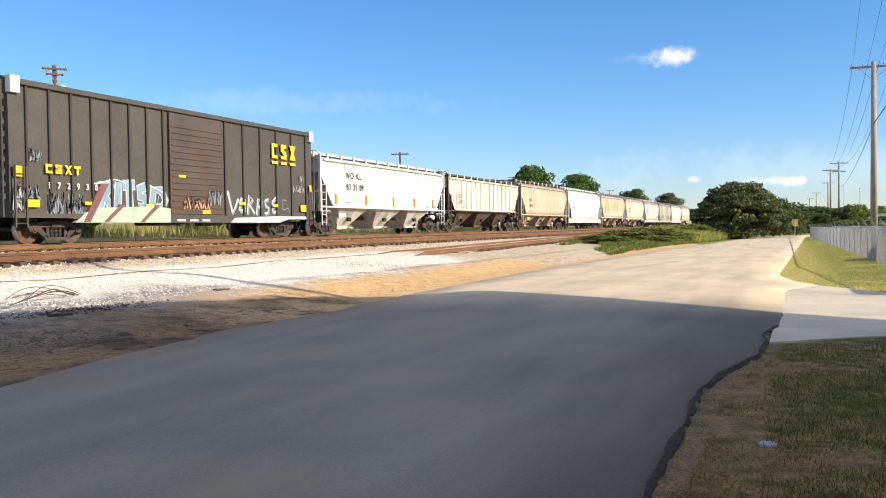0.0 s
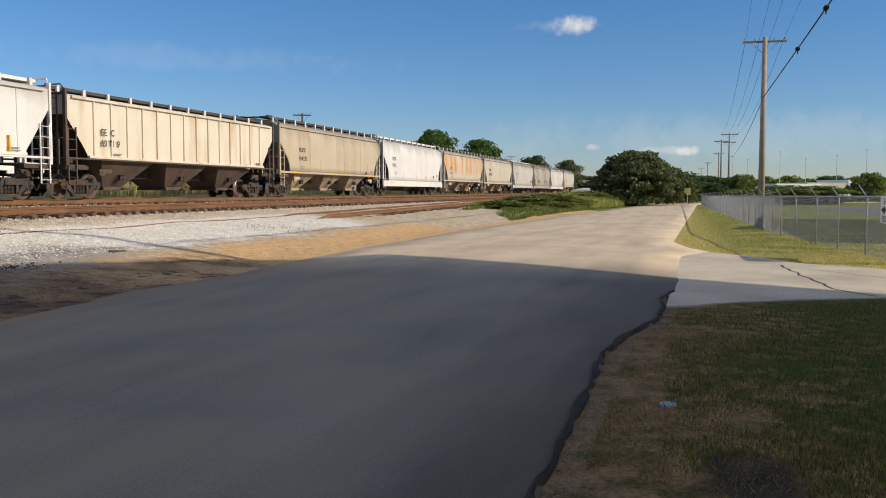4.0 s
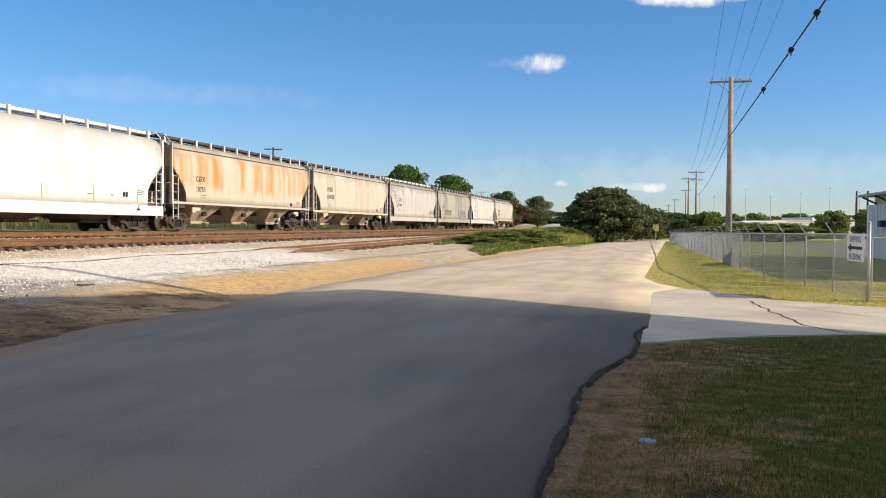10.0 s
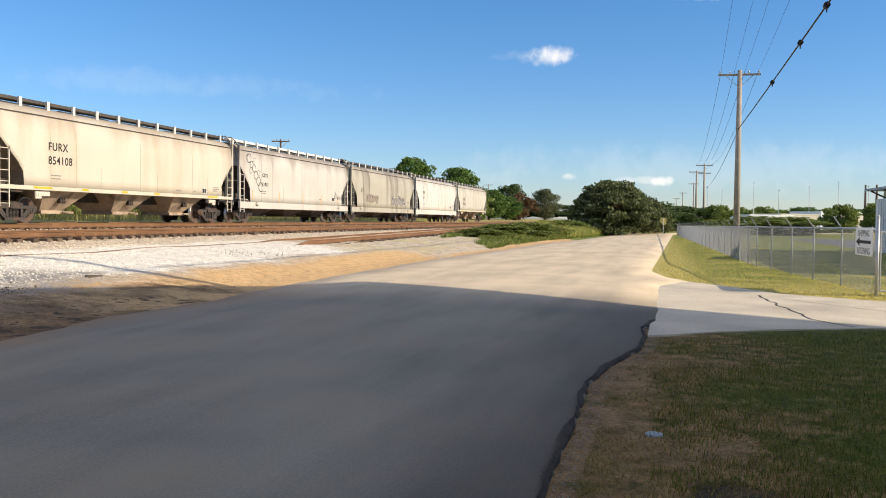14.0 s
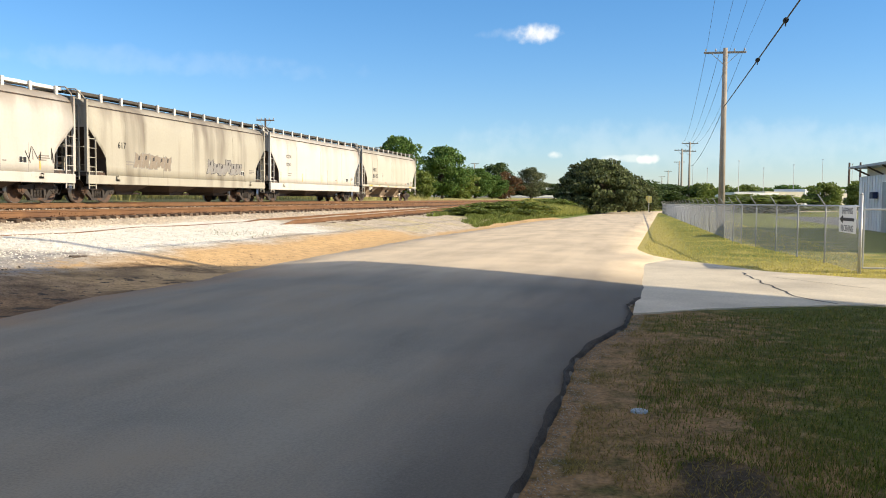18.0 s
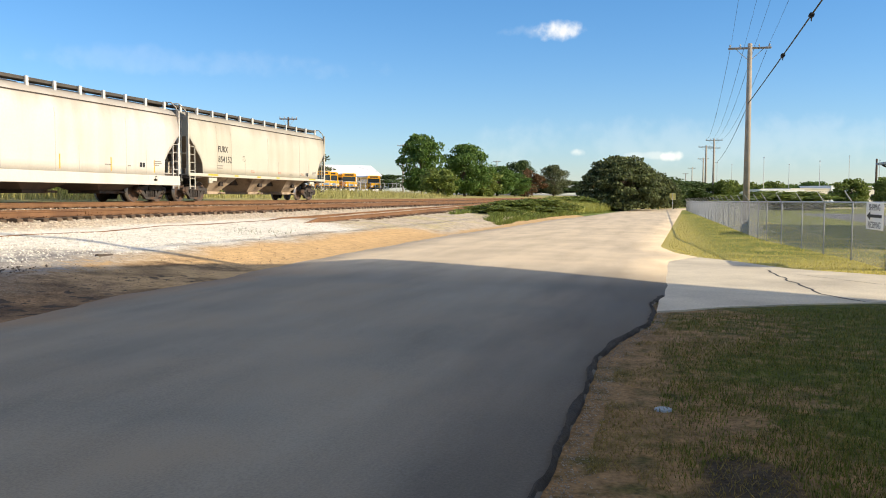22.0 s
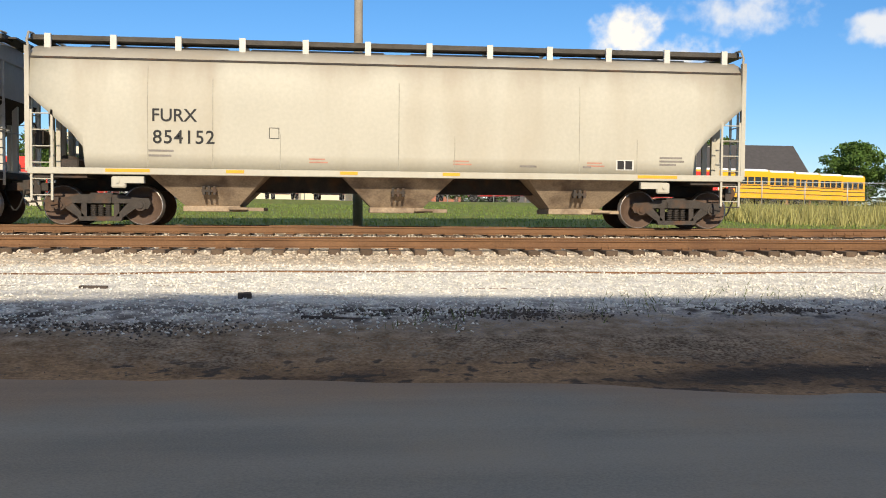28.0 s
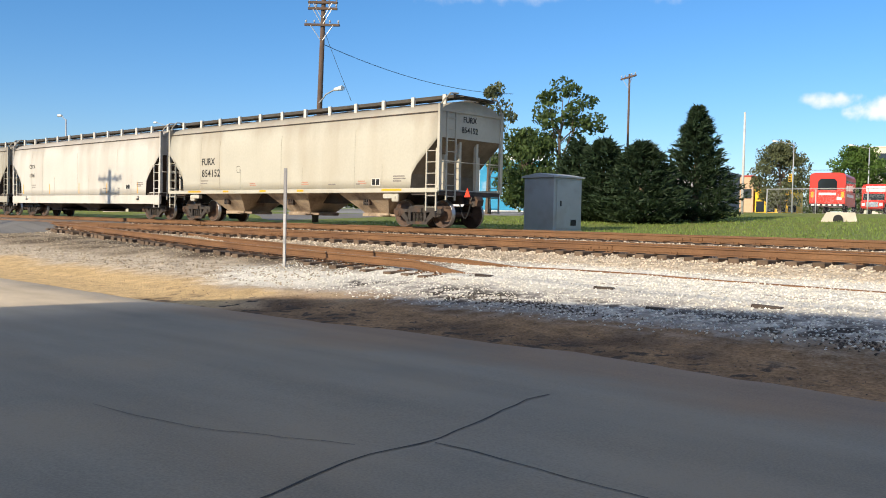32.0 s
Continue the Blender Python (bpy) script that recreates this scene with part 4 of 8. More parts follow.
def spring_mesh():
    """One coil spring, its turns as a stepped profile."""
    bm = bmesh.new()
    prof = [(0.045, 0.2)]
    for k in range(6):
        z = 0.21 + k * 0.045
        prof += [(0.048, z), (0.074, z + 0.008), (0.074, z + 0.024), (0.048, z + 0.034)]
    seg = 8
    rings = [[bm.verts.new((r * math.cos(6.28319 * i / seg), r * math.sin(6.28319 * i / seg), z)) for i in range(seg)] for r, z in prof]
    for a, b in zip(rings, rings[1:]):
        for i in range(seg):
            bm.faces.new((a[i], a[(i + 1) % seg], b[(i + 1) % seg], b[i]))
    return finish(bm, "spring", STEEL)


TRUCK, SPRING = truck_frame_mesh(), spring_mesh()
WHEELS = []


def add_truck(car, x):
    tr = part("truck", TRUCK, None, car, m=pose(x, 0, 0))
    for d in (-0.89, 0.89):
        WHEELS.append(part("wheelset", WHEELSET, None, tr, m=pose(d, 0, 0.457)))
    for y in (-1.0, 1.0):
        for x in (-0.16, 0, 0.16):
            part("spring", SPRING, None, tr, m=pose(x, y, 0))


def coupler(car, end, material):
    bm = bmesh.new()
    box(bm, end * 8.0, end * 8.45, -0.09, 0.09, 0.78, 0.98, bevel=0.02)
    prism(bm, [(end * 8.4, 0.70), (end * 8.62, 0.74), (end * 8.66, 0.92), (end * 8.58, 1.05), (end * 8.4, 1.03)], -0.15, 0.15)
    part("coupler", bm, material, car)
    bm = bmesh.new()
    pts = [(end * (8.05 + 0.55 * k / 8), -0.35, 0.80 - 0.48 * math.sin(math.pi * min(1, k / 7))) for k in range(9)]
    pipe(bm, pts, 0.022, 6)
    part("brake_hose", bm, BLACKPIPE, car)


def ladder(bm, x, y, z0, z1, w=0.42, axis="x", step=0.36, r=0.014):
    """Two stiles and rungs; the rungs run along the axis."""
    d = (w / 2, 0) if axis == "x" else (0, w / 2)
    for s in (-1, 1):
        box(bm, x + s * d[0] - 0.025, x + s * d[0] + 0.025, y + s * d[1] - 0.02, y + s * d[1] + 0.02, z0, z1)
    z = z0 + 0.12
    while z < z1:
        tube(bm, (x - d[0], y - d[1], z), (x + d[0], y + d[1], z), r, seg=6, cap=False)
        z += step


L, HALF = 16.4, 1.58
SEAM = 3.73


def half_width(z, ribbed):
    if ribbed:
        return 1.52
    if z <= 2.9:
        return HALF
    return HALF - 0.11 * ((z - 2.9) / (SEAM - 2.9)) ** 1.6


def hopper_body(ribbed, cut_low, cut_high, SEAM, roof_h, floor):
    """The covered body: straight sides, arched roof, sheets that slope in under both ends."""
    bm = bmesh.new()
    e = L / 2
    cut = 1.18
    stations = [(-e, cut_high), (-e + cut * 0.8, cut_low + 0.15), (-e + cut, cut_low - 0.15), (-e + cut + 0.05, floor), (-e + 3, floor)]
    n = 9
    stations += [(-e + 3 + (L - 6) * (i + 1) / n, floor) for i in range(n - 1)]
    stations += [(e - 3, floor), (e - cut - 0.05, floor), (e - cut, cut_low - 0.15), (e - cut * 0.8, cut_low + 0.15), (e, cut_high)]
    prev = None
    for x, zb in stations:
        levels = [zb + (SEAM - zb) * i / 7 for i in range(8)]
        near = [(-half_width(z, ribbed), z) for z in levels]
        rise = roof_h - SEAM
        roof = [(-1.30, SEAM + 0.41 * rise), (-0.95, SEAM + 0.77 * rise), (-0.5, roof_h - 0.03), (0, roof_h), (0.5, roof_h - 0.03), (0.95, SEAM + 0.77 * rise), (1.30, SEAM + 0.41 * rise)]
        far = [(half_width(z, ribbed), z) for z in levels[::-1]]
        ring = [bm.verts.new((x, y, z)) for y, z in near + roof + far]
        k = len(ring)
        if prev:
            for i in range(k):
                f = bm.faces.new((prev[i], ring[i], ring[(i + 1) % k], prev[(i + 1) % k]))
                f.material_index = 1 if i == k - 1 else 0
                f.smooth = i != k - 1 and not ribbed
        else:
            bm.faces.new(ring)
        prev = ring
    bm.faces.new(prev[::-1])
    return bm


def weld_lines(xs, z0=1.35, z1=3.1):
    bm = bmesh.new()
    for x in xs:
        box(bm, x - 0.016, x + 0.016, -HALF - 0.006, -HALF + 0.01, z0, z1)
    return bm


def hopper(name, label, paint, bay, trim, ribbed=False, walkway=None, deep=True, words=(), seams=True, deep_sill=0.20, marks="flat", letter=BLACK, drop=0.0, rib=0.09, ends=(), floor=1.28, lift=0.0):
    SEAM = 3.73 - drop + lift
    face = 1.515 + rib * 0.94 if ribbed else HALF
    car = thing(name, pose(0, TRACK_MAIN, RAIL_MAIN), label, "hopper wagon", "freight wagons of the train")
    e = L / 2
    low, high = (1.9, 2.9) if not ribbed else (floor + 0.28, 3.3)
    # the body's bottom faces take the bay colour darkened to 0.55
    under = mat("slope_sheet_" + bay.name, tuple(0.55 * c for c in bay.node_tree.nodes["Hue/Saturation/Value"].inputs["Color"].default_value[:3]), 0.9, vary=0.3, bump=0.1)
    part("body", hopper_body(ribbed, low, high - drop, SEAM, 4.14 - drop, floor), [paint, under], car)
    if ribbed:
        xs = [-e + 1.55 + (L - 3.1) * i / 13 for i in range(14)]
        for x in xs:
            part("rib", one_box(x - rib / 2, x + rib / 2, -1.515 - rib * 0.94, -1.515, floor, SEAM - 0.02, bevel=0.006), paint, car)
        for zz in (SEAM - 0.10, floor):
            part("side_rail", one_box(-e + 0.3 if zz > 2 else -e + 1.2, e - 0.3 if zz > 2 else e - 1.2, -1.615, -1.5, zz, zz + 0.10, bevel=0.01), paint, car)
    elif seams:
        seam_paint = mat("weld_" + paint.name, tuple(0.74 * c for c in paint.node_tree.nodes["Hue/Saturation/Value"].inputs["Color"].default_value[:3]), 0.8)
        for k in (1, 2, 3, 5, 6, 8, 9):
            x = -e + 1.3 + (L - 2.6) * k / 10 + 0.1 * math.sin(k * 5)
            top = (2.1, 3.55, 3.3)[k % 3]
            bm = bmesh.new()
            rows = []
            for i in range(9):
                z = floor + 0.03 + (top - floor - 0.03) * i / 8
                yw = -half_width(z, False)
                rows.append([bm.verts.new(p) for p in ((x - 0.013, yw + 0.01, z), (x - 0.007, yw - 0.006, z), (x + 0.007, yw - 0.006, z), (x + 0.013, yw + 0.01, z))])
            for p, q in zip(rows, rows[1:]):
                for i in range(3):
                    bm.faces.new((p[i], p[i + 1], q[i + 1], q[i]))
            part("weld_seam", bm, seam_paint, car)
        part("roof_seam", one_box(-e + 0.02, e - 0.02, -1.50, -1.44, SEAM - 0.035, SEAM + 0.005), STEEL, car)
    # sills, end frames, platform
    for s in (-1, 1):
        part("side_sill", one_box(-e, e, s * 1.60 if s < 0 else 1.48, -1.48 if s < 0 else 1.60, floor - deep_sill, floor + 0.005, bevel=0.012), trim, car)
    for d in (-1, 1):
        x = d * e
        part("end_sill", one_box(min(x, x - d * 1.25), max(x, x - d * 1.25), -1.5, 1.5, 1.06, 1.20), STEEL, car)
        bm = bmesh.new()
        for s in (-1, 1):
            box(bm, x - 0.05, x + 0.05, s * 1.52 - 0.06, s * 1.52 + 0.06, 1.2, SEAM + 0.22)
        box(bm, x - 0.04, x + 0.04, -1.5, 1.5, SEAM + 0.0, SEAM + 0.09)
        part("end_post", bm, trim, car)
        # collision posts, grab irons and the hooped rail above the platform
        bm = bmesh.new()
        for yy in (-0.42, 0.42):
            box(bm, x - d * 0.16 - 0.06, x - d * 0.16 + 0.06, yy - 0.05, yy + 0.05, 1.2, 2.95)
        part("collision_post", bm, trim, car)
        for s in (-1, 1):
            bm = bmesh.new()
            pipe(bm, [(x - d * 0.02, s * 1.50, SEAM + 0.18), (x + d * 0.05, s * 1.40, SEAM + 0.36), (x + d * 0.09, s * 1.15, 4.32 - drop), (x + d * 0.10, s * 0.8, 4.34 - drop)], 0.028, 6)
            part("corner_rail", bm, trim, car)
            bm = bmesh.new()
            pipe(bm, [(x + d * 0.05, s * 1.46, 2.15), (x + d * 0.11, s * 1.46, 2.15), (x + d * 0.11, s * 0.72, 2.15), (x + d * 0.05, s * 0.72, 2.15)], 0.014, 5)
            part("grab_iron", bm, trim, car)
            part("sill_step", one_box(min(x - d * 0.08, x - d * 0.54), max(x - d * 0.08, x - d * 0.54), s * 1.56 - 0.06, s * 1.56 + 0.06, 0.52, 0.55), STEEL, car)
        part("platform", one_box(min(x - d * 0.02, x - d * 1.15), max(x - d * 0.02, x - d * 1.15), -1.46, 1.46, 1.203, 1.235), trim, car)
        for s in (-1, 1):
            bm = bmesh.new()
            ladder(bm, x - d * 0.30, s * 1.56, 0.55, 2.55, 0.44)
            part("ladder", bm, trim, car)
        bm = bmesh.new()
        ladder(bm, x + d * 0.02, -1.0, 0.9, SEAM, 0.42, "y")
        part("ladder", bm, trim, car)
        bm = bmesh.new()
        box(bm, x - d * 0.45 - 0.05, x - d * 0.45 + 0.05, -0.9, -0.8, 1.2, 2.4)
        box(bm, x - d * 0.45 - 0.05, x - d * 0.45 + 0.05, 0.8, 0.9, 1.2, 2.4)
        tube(bm, (x - d * 0.1, -1.5, 2.15), (x - d * 0.1, 1.5, 2.15), 0.015, seg=6)
        part("end_brace", bm, trim, car)
        if d < 0:
            bm = bmesh.new()
            ring = [(x - 0.15, -0.75 + 0.27 * math.cos(0.393 * i), 2.05 + 0.27 * math.sin(0.393 * i)) for i in range(17)]
            pipe(bm, ring, 0.02, 6)
            for i in range(0, 16, 4):
                tube(bm, (x - 0.13, -0.75, 2.05), ring[i], 0.012, seg=5)
            tube(bm, (x - 0.14, -0.75, 2.05), (x + 0.1, -0.75, 2.05), 0.03, seg=6)
            box(bm, x - 0.06, x + 0.14, -0.95, -0.55, 1.75, 2.15, bevel=0.03)
            tube(bm, (x - 0.02, -0.75, 1.2), (x - 0.02, -0.75, 1.8), 0.02, seg=5)
            tube(bm, (x + 0.5, -0.5, 1.42), (x + 0.5, 0.9, 1.42), 0.2, seg=12)
            box(bm, x + 0.55, x + 0.95, -1.1, -0.6, 1.2, 1.5, bevel=0.03)
            part("brake_gear", bm, STEEL, car)
        coupler(car, d, STEEL)
        bm = bmesh.new()
        box(bm, d * (e - 2.25) - 0.25, d * (e - 2.25) + 0.25, -1.605, -1.45, 0.95, 1.1)
        box(bm, d * (e - 1.95) - 0.16, d * (e - 1.95) + 0.16, -1.60, -1.5, 0.84, 1.1, bevel=0.03)
        tube(bm, (d * (e - 1.93), -1.63, 0.99), (d * (e - 1.93), -1.5, 0.99), 0.05, seg=8)
        part("jacking_pad", bm, trim, car)
    # three discharge bays with outlet gates
    for c in (-4.35, 0.0, 4.35):
        bm = bmesh.new()
        if deep:
            top, bot = (1.42 + (floor - 1.28) * 1.7, 1.45), (0.62, 0.62)
            zt, zb = floor, 0.46
        else:
            top, bot = (1.75, 1.35), (0.70, 0.7)
            zt, zb = floor - deep_sill + 0.2, 0.46
        v = [bm.verts.new((c + sx * (top[0] if z == zt else bot[0]), sy * (top[1] if z == zt else bot[1]), z)) for z in (zt, zb) for sx, sy in ((-1, -1), (1, -1), (1, 1), (-1, 1))]
        for q in ((0, 1, 5, 4), (1, 2, 6, 5), (2, 3, 7, 6), (3, 0, 4, 7), (4, 5, 6, 7), (0, 3, 2, 1)):
            bm.faces.new([v[i] for i in q])
        part("discharge_bay", bm, bay, car)
        bm = bmesh.new()
        box(bm, c - 0.66, c + 0.66, -0.72, 0.72, 0.33, 0.46, bevel=0.015)
        box(bm, c + 0.66, c + 1.2, -0.70, 0.3, 0.35, 0.43)
        tube(bm, (c + 0.4, -0.82, 0.40), (c + 0.85, -0.82, 0.40), 0.035, seg=8)
        part("outlet_gate", bm, bay, car)
        if deep:
            bm = bmesh.new()
            for k in (-0.12, 0, 0.12):
                box(bm, c + k - 0.03, c + k + 0.03, -1.14, -1.0, 0.72, 0.92)
            box(bm, c - 0.17, c + 0.17, -1.13, -1.03, 0.78, 0.84)
            part("vibrator_bracket", bm, STEEL, car)
    part("centre_sill", one_box(-e + 0.2, e - 0.2, -0.3, 0.3, 0.80, 1.18), STEEL, car)
    # roof walk with its brackets, hatches below it
    grate = walkway or GRATING
    for s in (-1, 1):
        part("running_board", one_box(-e - 0.12, e + 0.12, s * 0.72 - 0.25, s * 0.72 + 0.25, 4.19 - drop, 4.30 - drop), grate, car)
    for d in (-1, 1):
        part("end_walk", one_box(min(d * (e - 0.15), d * (e + 0.3)), max(d * (e - 0.15), d * (e + 0.3)), -0.75, 0.75, 4.225 - drop, 4.262 - drop), grate, car)
    for k in range(12):
        x = -e + 0.28 + (L - 0.56) * k / 11
        bm = bmesh.new()
        prism(bm, [(x - 0.07, 3.96 - drop), (x + 0.07, 3.96 - drop), (x + 0.07, 4.32 - drop), (x - 0.07, 4.32 - drop)], -1.06, -0.985)
        prism(bm, [(x - 0.03, 4.0 - drop), (x + 0.03, 4.0 - drop), (x + 0.03, 4.26 - drop), (x - 0.03, 4.26 - drop)], 0.95, 1.0)
        box(bm, x - 0.04, x + 0.04, -1.02, 0.98, 4.225 - drop, 4.265 - drop)
        part("walk_bracket", bm, BRACKET, car)
    bm = bmesh.new()
    for c in (-5.6, -1.9, 1.9, 5.6):
        box(bm, c - 1.6, c + 1.6, -0.35, 0.35, 4.05 - drop, 4.20 - drop, bevel=0.04)
    part("roof_hatch", bm, paint, car)
    for x in (-8.0 + 1.95, -3.7, -1.15, 1.2, 6.1) if marks == "flat" else ():
        w = 0.48 if abs(x) > 5 else 0.2
        part("reflector", one_box(x - w, x + w, -1.606, -1.60, floor - 0.085, floor - 0.012), ORANGE, car)
    if marks == "tall":
        for x in (-6.7, -3.3, 0.2, 3.2, 6.2):
            part("reflector", one_box(x - 0.028, x + 0.028, -HALF - 0.045 if ribbed else -HALF - 0.006, -1.5, floor + 0.1, floor + 0.62), ORANGE, car)
    for text, x, z, size, sp in words:
        lettering(text, size, letter, x, -face - 0.008, z, car, "lettering", space=sp)
    for d in (-1, 1):
        for k, text in enumerate(ends):
            lettering(text, 0.27, letter, d * (L / 2 + 0.012), -0.1, 3.45 - 0.34 * k, car, align="CENTER", turn=90 * d)
    # small data stencils: unreadable, plain bars
    yy = -face - 0.007
    for x, z, w in ((-5.6, 1.66, 0.55), (-5.6, 1.55, 0.5), (6.15, 1.66, 0.55), (6.15, 1.58, 0.6), (6.15, 1.50, 0.4), (4.3, 1.42, 0.2), (2.8, 1.42, 0.4)):
        if words or x > 0:
            part("stencil", one_box(x, x + w, yy, yy + 0.004, z, z + 0.045), mat("stencil_grey", (0.22, 0.20, 0.18), 0.8), car)
    bm = bmesh.new()
    box(bm, 5.1, 5.52, yy - 0.002, yy + 0.004, 1.38, 1.62, mi=1)
    box(bm, 5.13, 5.29, yy - 0.005, yy + 0.004, 1.40, 1.60)
    box(bm, 5.32, 5.49, yy - 0.005, yy + 0.004, 1.40, 1.60)
    part("test_panel", bm, [BLACK, WHITE], car)
    add_truck(car, -6.79)
    add_truck(car, 6.79)
    return car


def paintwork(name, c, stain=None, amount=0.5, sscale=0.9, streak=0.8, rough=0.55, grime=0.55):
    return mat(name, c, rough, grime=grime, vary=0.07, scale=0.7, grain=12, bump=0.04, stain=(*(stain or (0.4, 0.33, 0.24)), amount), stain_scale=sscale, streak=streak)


BEIGE = paintwork("beige_paint", (0.462, 0.440, 0.368), (0.35, 0.29, 0.21), 0.4)
CREAM = paintwork("cream_paint", (0.50, 0.455, 0.37), (0.38, 0.27, 0.16), 0.4)
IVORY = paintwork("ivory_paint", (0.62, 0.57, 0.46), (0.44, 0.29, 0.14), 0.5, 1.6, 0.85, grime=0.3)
TAN = paintwork("tan_paint", (0.46, 0.395, 0.29), (0.32, 0.24, 0.15), 0.45)
CHALK = paintwork("chalk_paint", (0.54, 0.515, 0.465), (0.38, 0.33, 0.27), 0.45)
BRIGHT = paintwork("bright_white_paint", (0.64, 0.635, 0.61), (0.50, 0.47, 0.42), 0.4)
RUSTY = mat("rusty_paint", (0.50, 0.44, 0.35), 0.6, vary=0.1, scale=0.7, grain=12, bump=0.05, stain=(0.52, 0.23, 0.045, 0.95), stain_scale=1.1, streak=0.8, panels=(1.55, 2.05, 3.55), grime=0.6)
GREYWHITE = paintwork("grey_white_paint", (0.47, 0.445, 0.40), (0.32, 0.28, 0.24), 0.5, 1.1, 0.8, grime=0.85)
GRIMY = paintwork("grimy_paint", (0.37, 0.345, 0.28), (0.13, 0.105, 0.08), 0.8, 0.9, 0.85)
BUFF = paintwork("buff_paint", (0.58, 0.47, 0.31), (0.38, 0.24, 0.12), 0.5)
BAYTAN = mat("bay_tan", (0.36, 0.28, 0.20), 0.85, vary=0.3, scale=2, grain=20, bump=0.2, stain=(0.12, 0.08, 0.06, 0.8), stain_scale=1.6)
BAYGREY = mat("bay_grey", (0.50, 0.48, 0.44), 0.8, vary=0.25, scale=2, grain=20, stain=(0.15, 0.12, 0.09, 0.7), stain_scale=1.5)
BAYDARK = mat("bay_dark", (0.085, 0.062, 0.050), 0.85, vary=0.3, scale=2, grain=20, stain=(0.14, 0.09, 0.06, 0.6), stain_scale=1.5)


def mark(code, number, z=2.55, x=-5.75, size=0.40):
    return ((code, x, z, size, 1.12), (number, x, z - 0.48, size, 1.12))


CARS = []


def scribble(car, x0, x1, z0, z1, material, seed, y, n=6, width=0.06, fill=None):
    """Sprayed lettering that cannot be read: angular strokes, with filled patches behind."""
    rng = random.Random(seed)
    wd = (x1 - x0) / n
    for k in range(n):
        cx = x0 + wd * (k + 0.5)
        bm = bmesh.new()
        pts = [(cx + wd * 0.55 * rng.uniform(-1, 1), z0 + (z1 - z0) * u) for u in (rng.uniform(0, 0.2), rng.uniform(0.6, 1), rng.uniform(0.1, 0.5), rng.uniform(0.5, 1), rng.uniform(0, 0.3))]
        left, right = [], []
        for i, (ax, az) in enumerate(pts):
            (bx, bz), (dx, dz) = pts[max(0, i - 1)], pts[min(len(pts) - 1, i + 1)]
            s = math.hypot(dx - bx, dz - bz) or 1
            nx, nz = -(dz - bz) / s * width / 2, (dx - bx) / s * width / 2
            left.append(bm.verts.new((ax - nx, y - 0.004 - 0.0004 * k, az - nz)))
            right.append(bm.verts.new((ax + nx, y - 0.004 - 0.0004 * k, az + nz)))
        for i in range(len(pts) - 1):
            bm.faces.new((left[i], left[i + 1], right[i + 1], right[i]))
        part("graffiti", bm, material, car)
        if fill:
            bm = bmesh.new()
            q = []
            for i in range(9):
                a = 6.283 * i / 9
                q.append((cx + wd * 0.5 * math.cos(a) * rng.uniform(0.7, 1.15), (z0 + z1) / 2 + (z1 - z0) * 0.48 * math.sin(a) * rng.uniform(0.7, 1.1)))
            prism(bm, q, y - 0.0025 - 0.0003 * k, y)
            part("graffiti_fill", bm, fill, car)


def block_tag(car, x0, x1, z0, z1, n, fill, line, inner, y, seed, slant=0.12):
    """Fat sprayed block shapes in a row, each with an outline behind and a slit within."""
    rng = random.Random(seed)
    wd = (x1 - x0) / n
    for k in range(n):
        cx, zz0, zz1 = x0 + wd * (k + 0.5), z0 + rng.uniform(0, 0.12), z1 - rng.uniform(0, 0.28)
        hw = wd * rng.uniform(0.46, 0.58)
        shape = []
        for u, v in ((-1, 0), (-0.15, rng.uniform(-0.05, 0.08)), (0.1, rng.uniform(0.1, 0.35)), (0.35, 0), (1, 0.03), (rng.uniform(0.6, 1), 0.45), (1, rng.uniform(0.55, 0.8)), (0.75, 1), (0.1, rng.uniform(0.8, 0.98)), (-0.9, 1), (rng.uniform(-1, -0.6), 0.5)):
            shape.append((cx + hw * u + slant * (v - 0.5), zz0 + (zz1 - zz0) * v))
        mx, mz = cx, (zz0 + zz1) / 2
        grow = [(mx + (px - mx) * 1.16, mz + (pz - mz) * 1.08) for px, pz in shape]
        for name, poly, material, d in (("graffiti_outline", grow, line, 0.002 + 0.0004 * (k % 3)), ("graffiti", shape, fill, 0.005)):
            bm = bmesh.new()
            prism(bm, poly, y - d, y)
            part(name, bm, material, car)
        bm = bmesh.new()
        a, b = cx - hw * rng.uniform(0.1, 0.4), zz0 + (zz1 - zz0) * rng.uniform(0.45, 0.6)
        prism(bm, [(a, b), (a + hw * 0.5, b + 0.04), (a + hw * 0.55, b + 0.2), (a + 0.05, b + 0.16)], y - 0.008, y - 0.004)
        part("graffiti", bm, inner, car)


def ring_tag(car, spots, material, y):
    """Looping sprayed rings."""
    for x, z, r in spots:
        bm = bmesh.new()
        pts = [(x + r * math.cos(a * 0.27), z + r * 0.95 * math.sin(a * 0.27)) for a in range(22)]
        prev = None
        for px, pz in pts:
            o = [bm.verts.new((x + (px - x) * s, y - 0.006, z + (pz - z) * s)) for s in (0.84, 1.0)]
            if prev:
                bm.faces.new((prev[0], prev[1], o[1], o[0]))
            prev = o
        part("graffiti", bm, material, car)


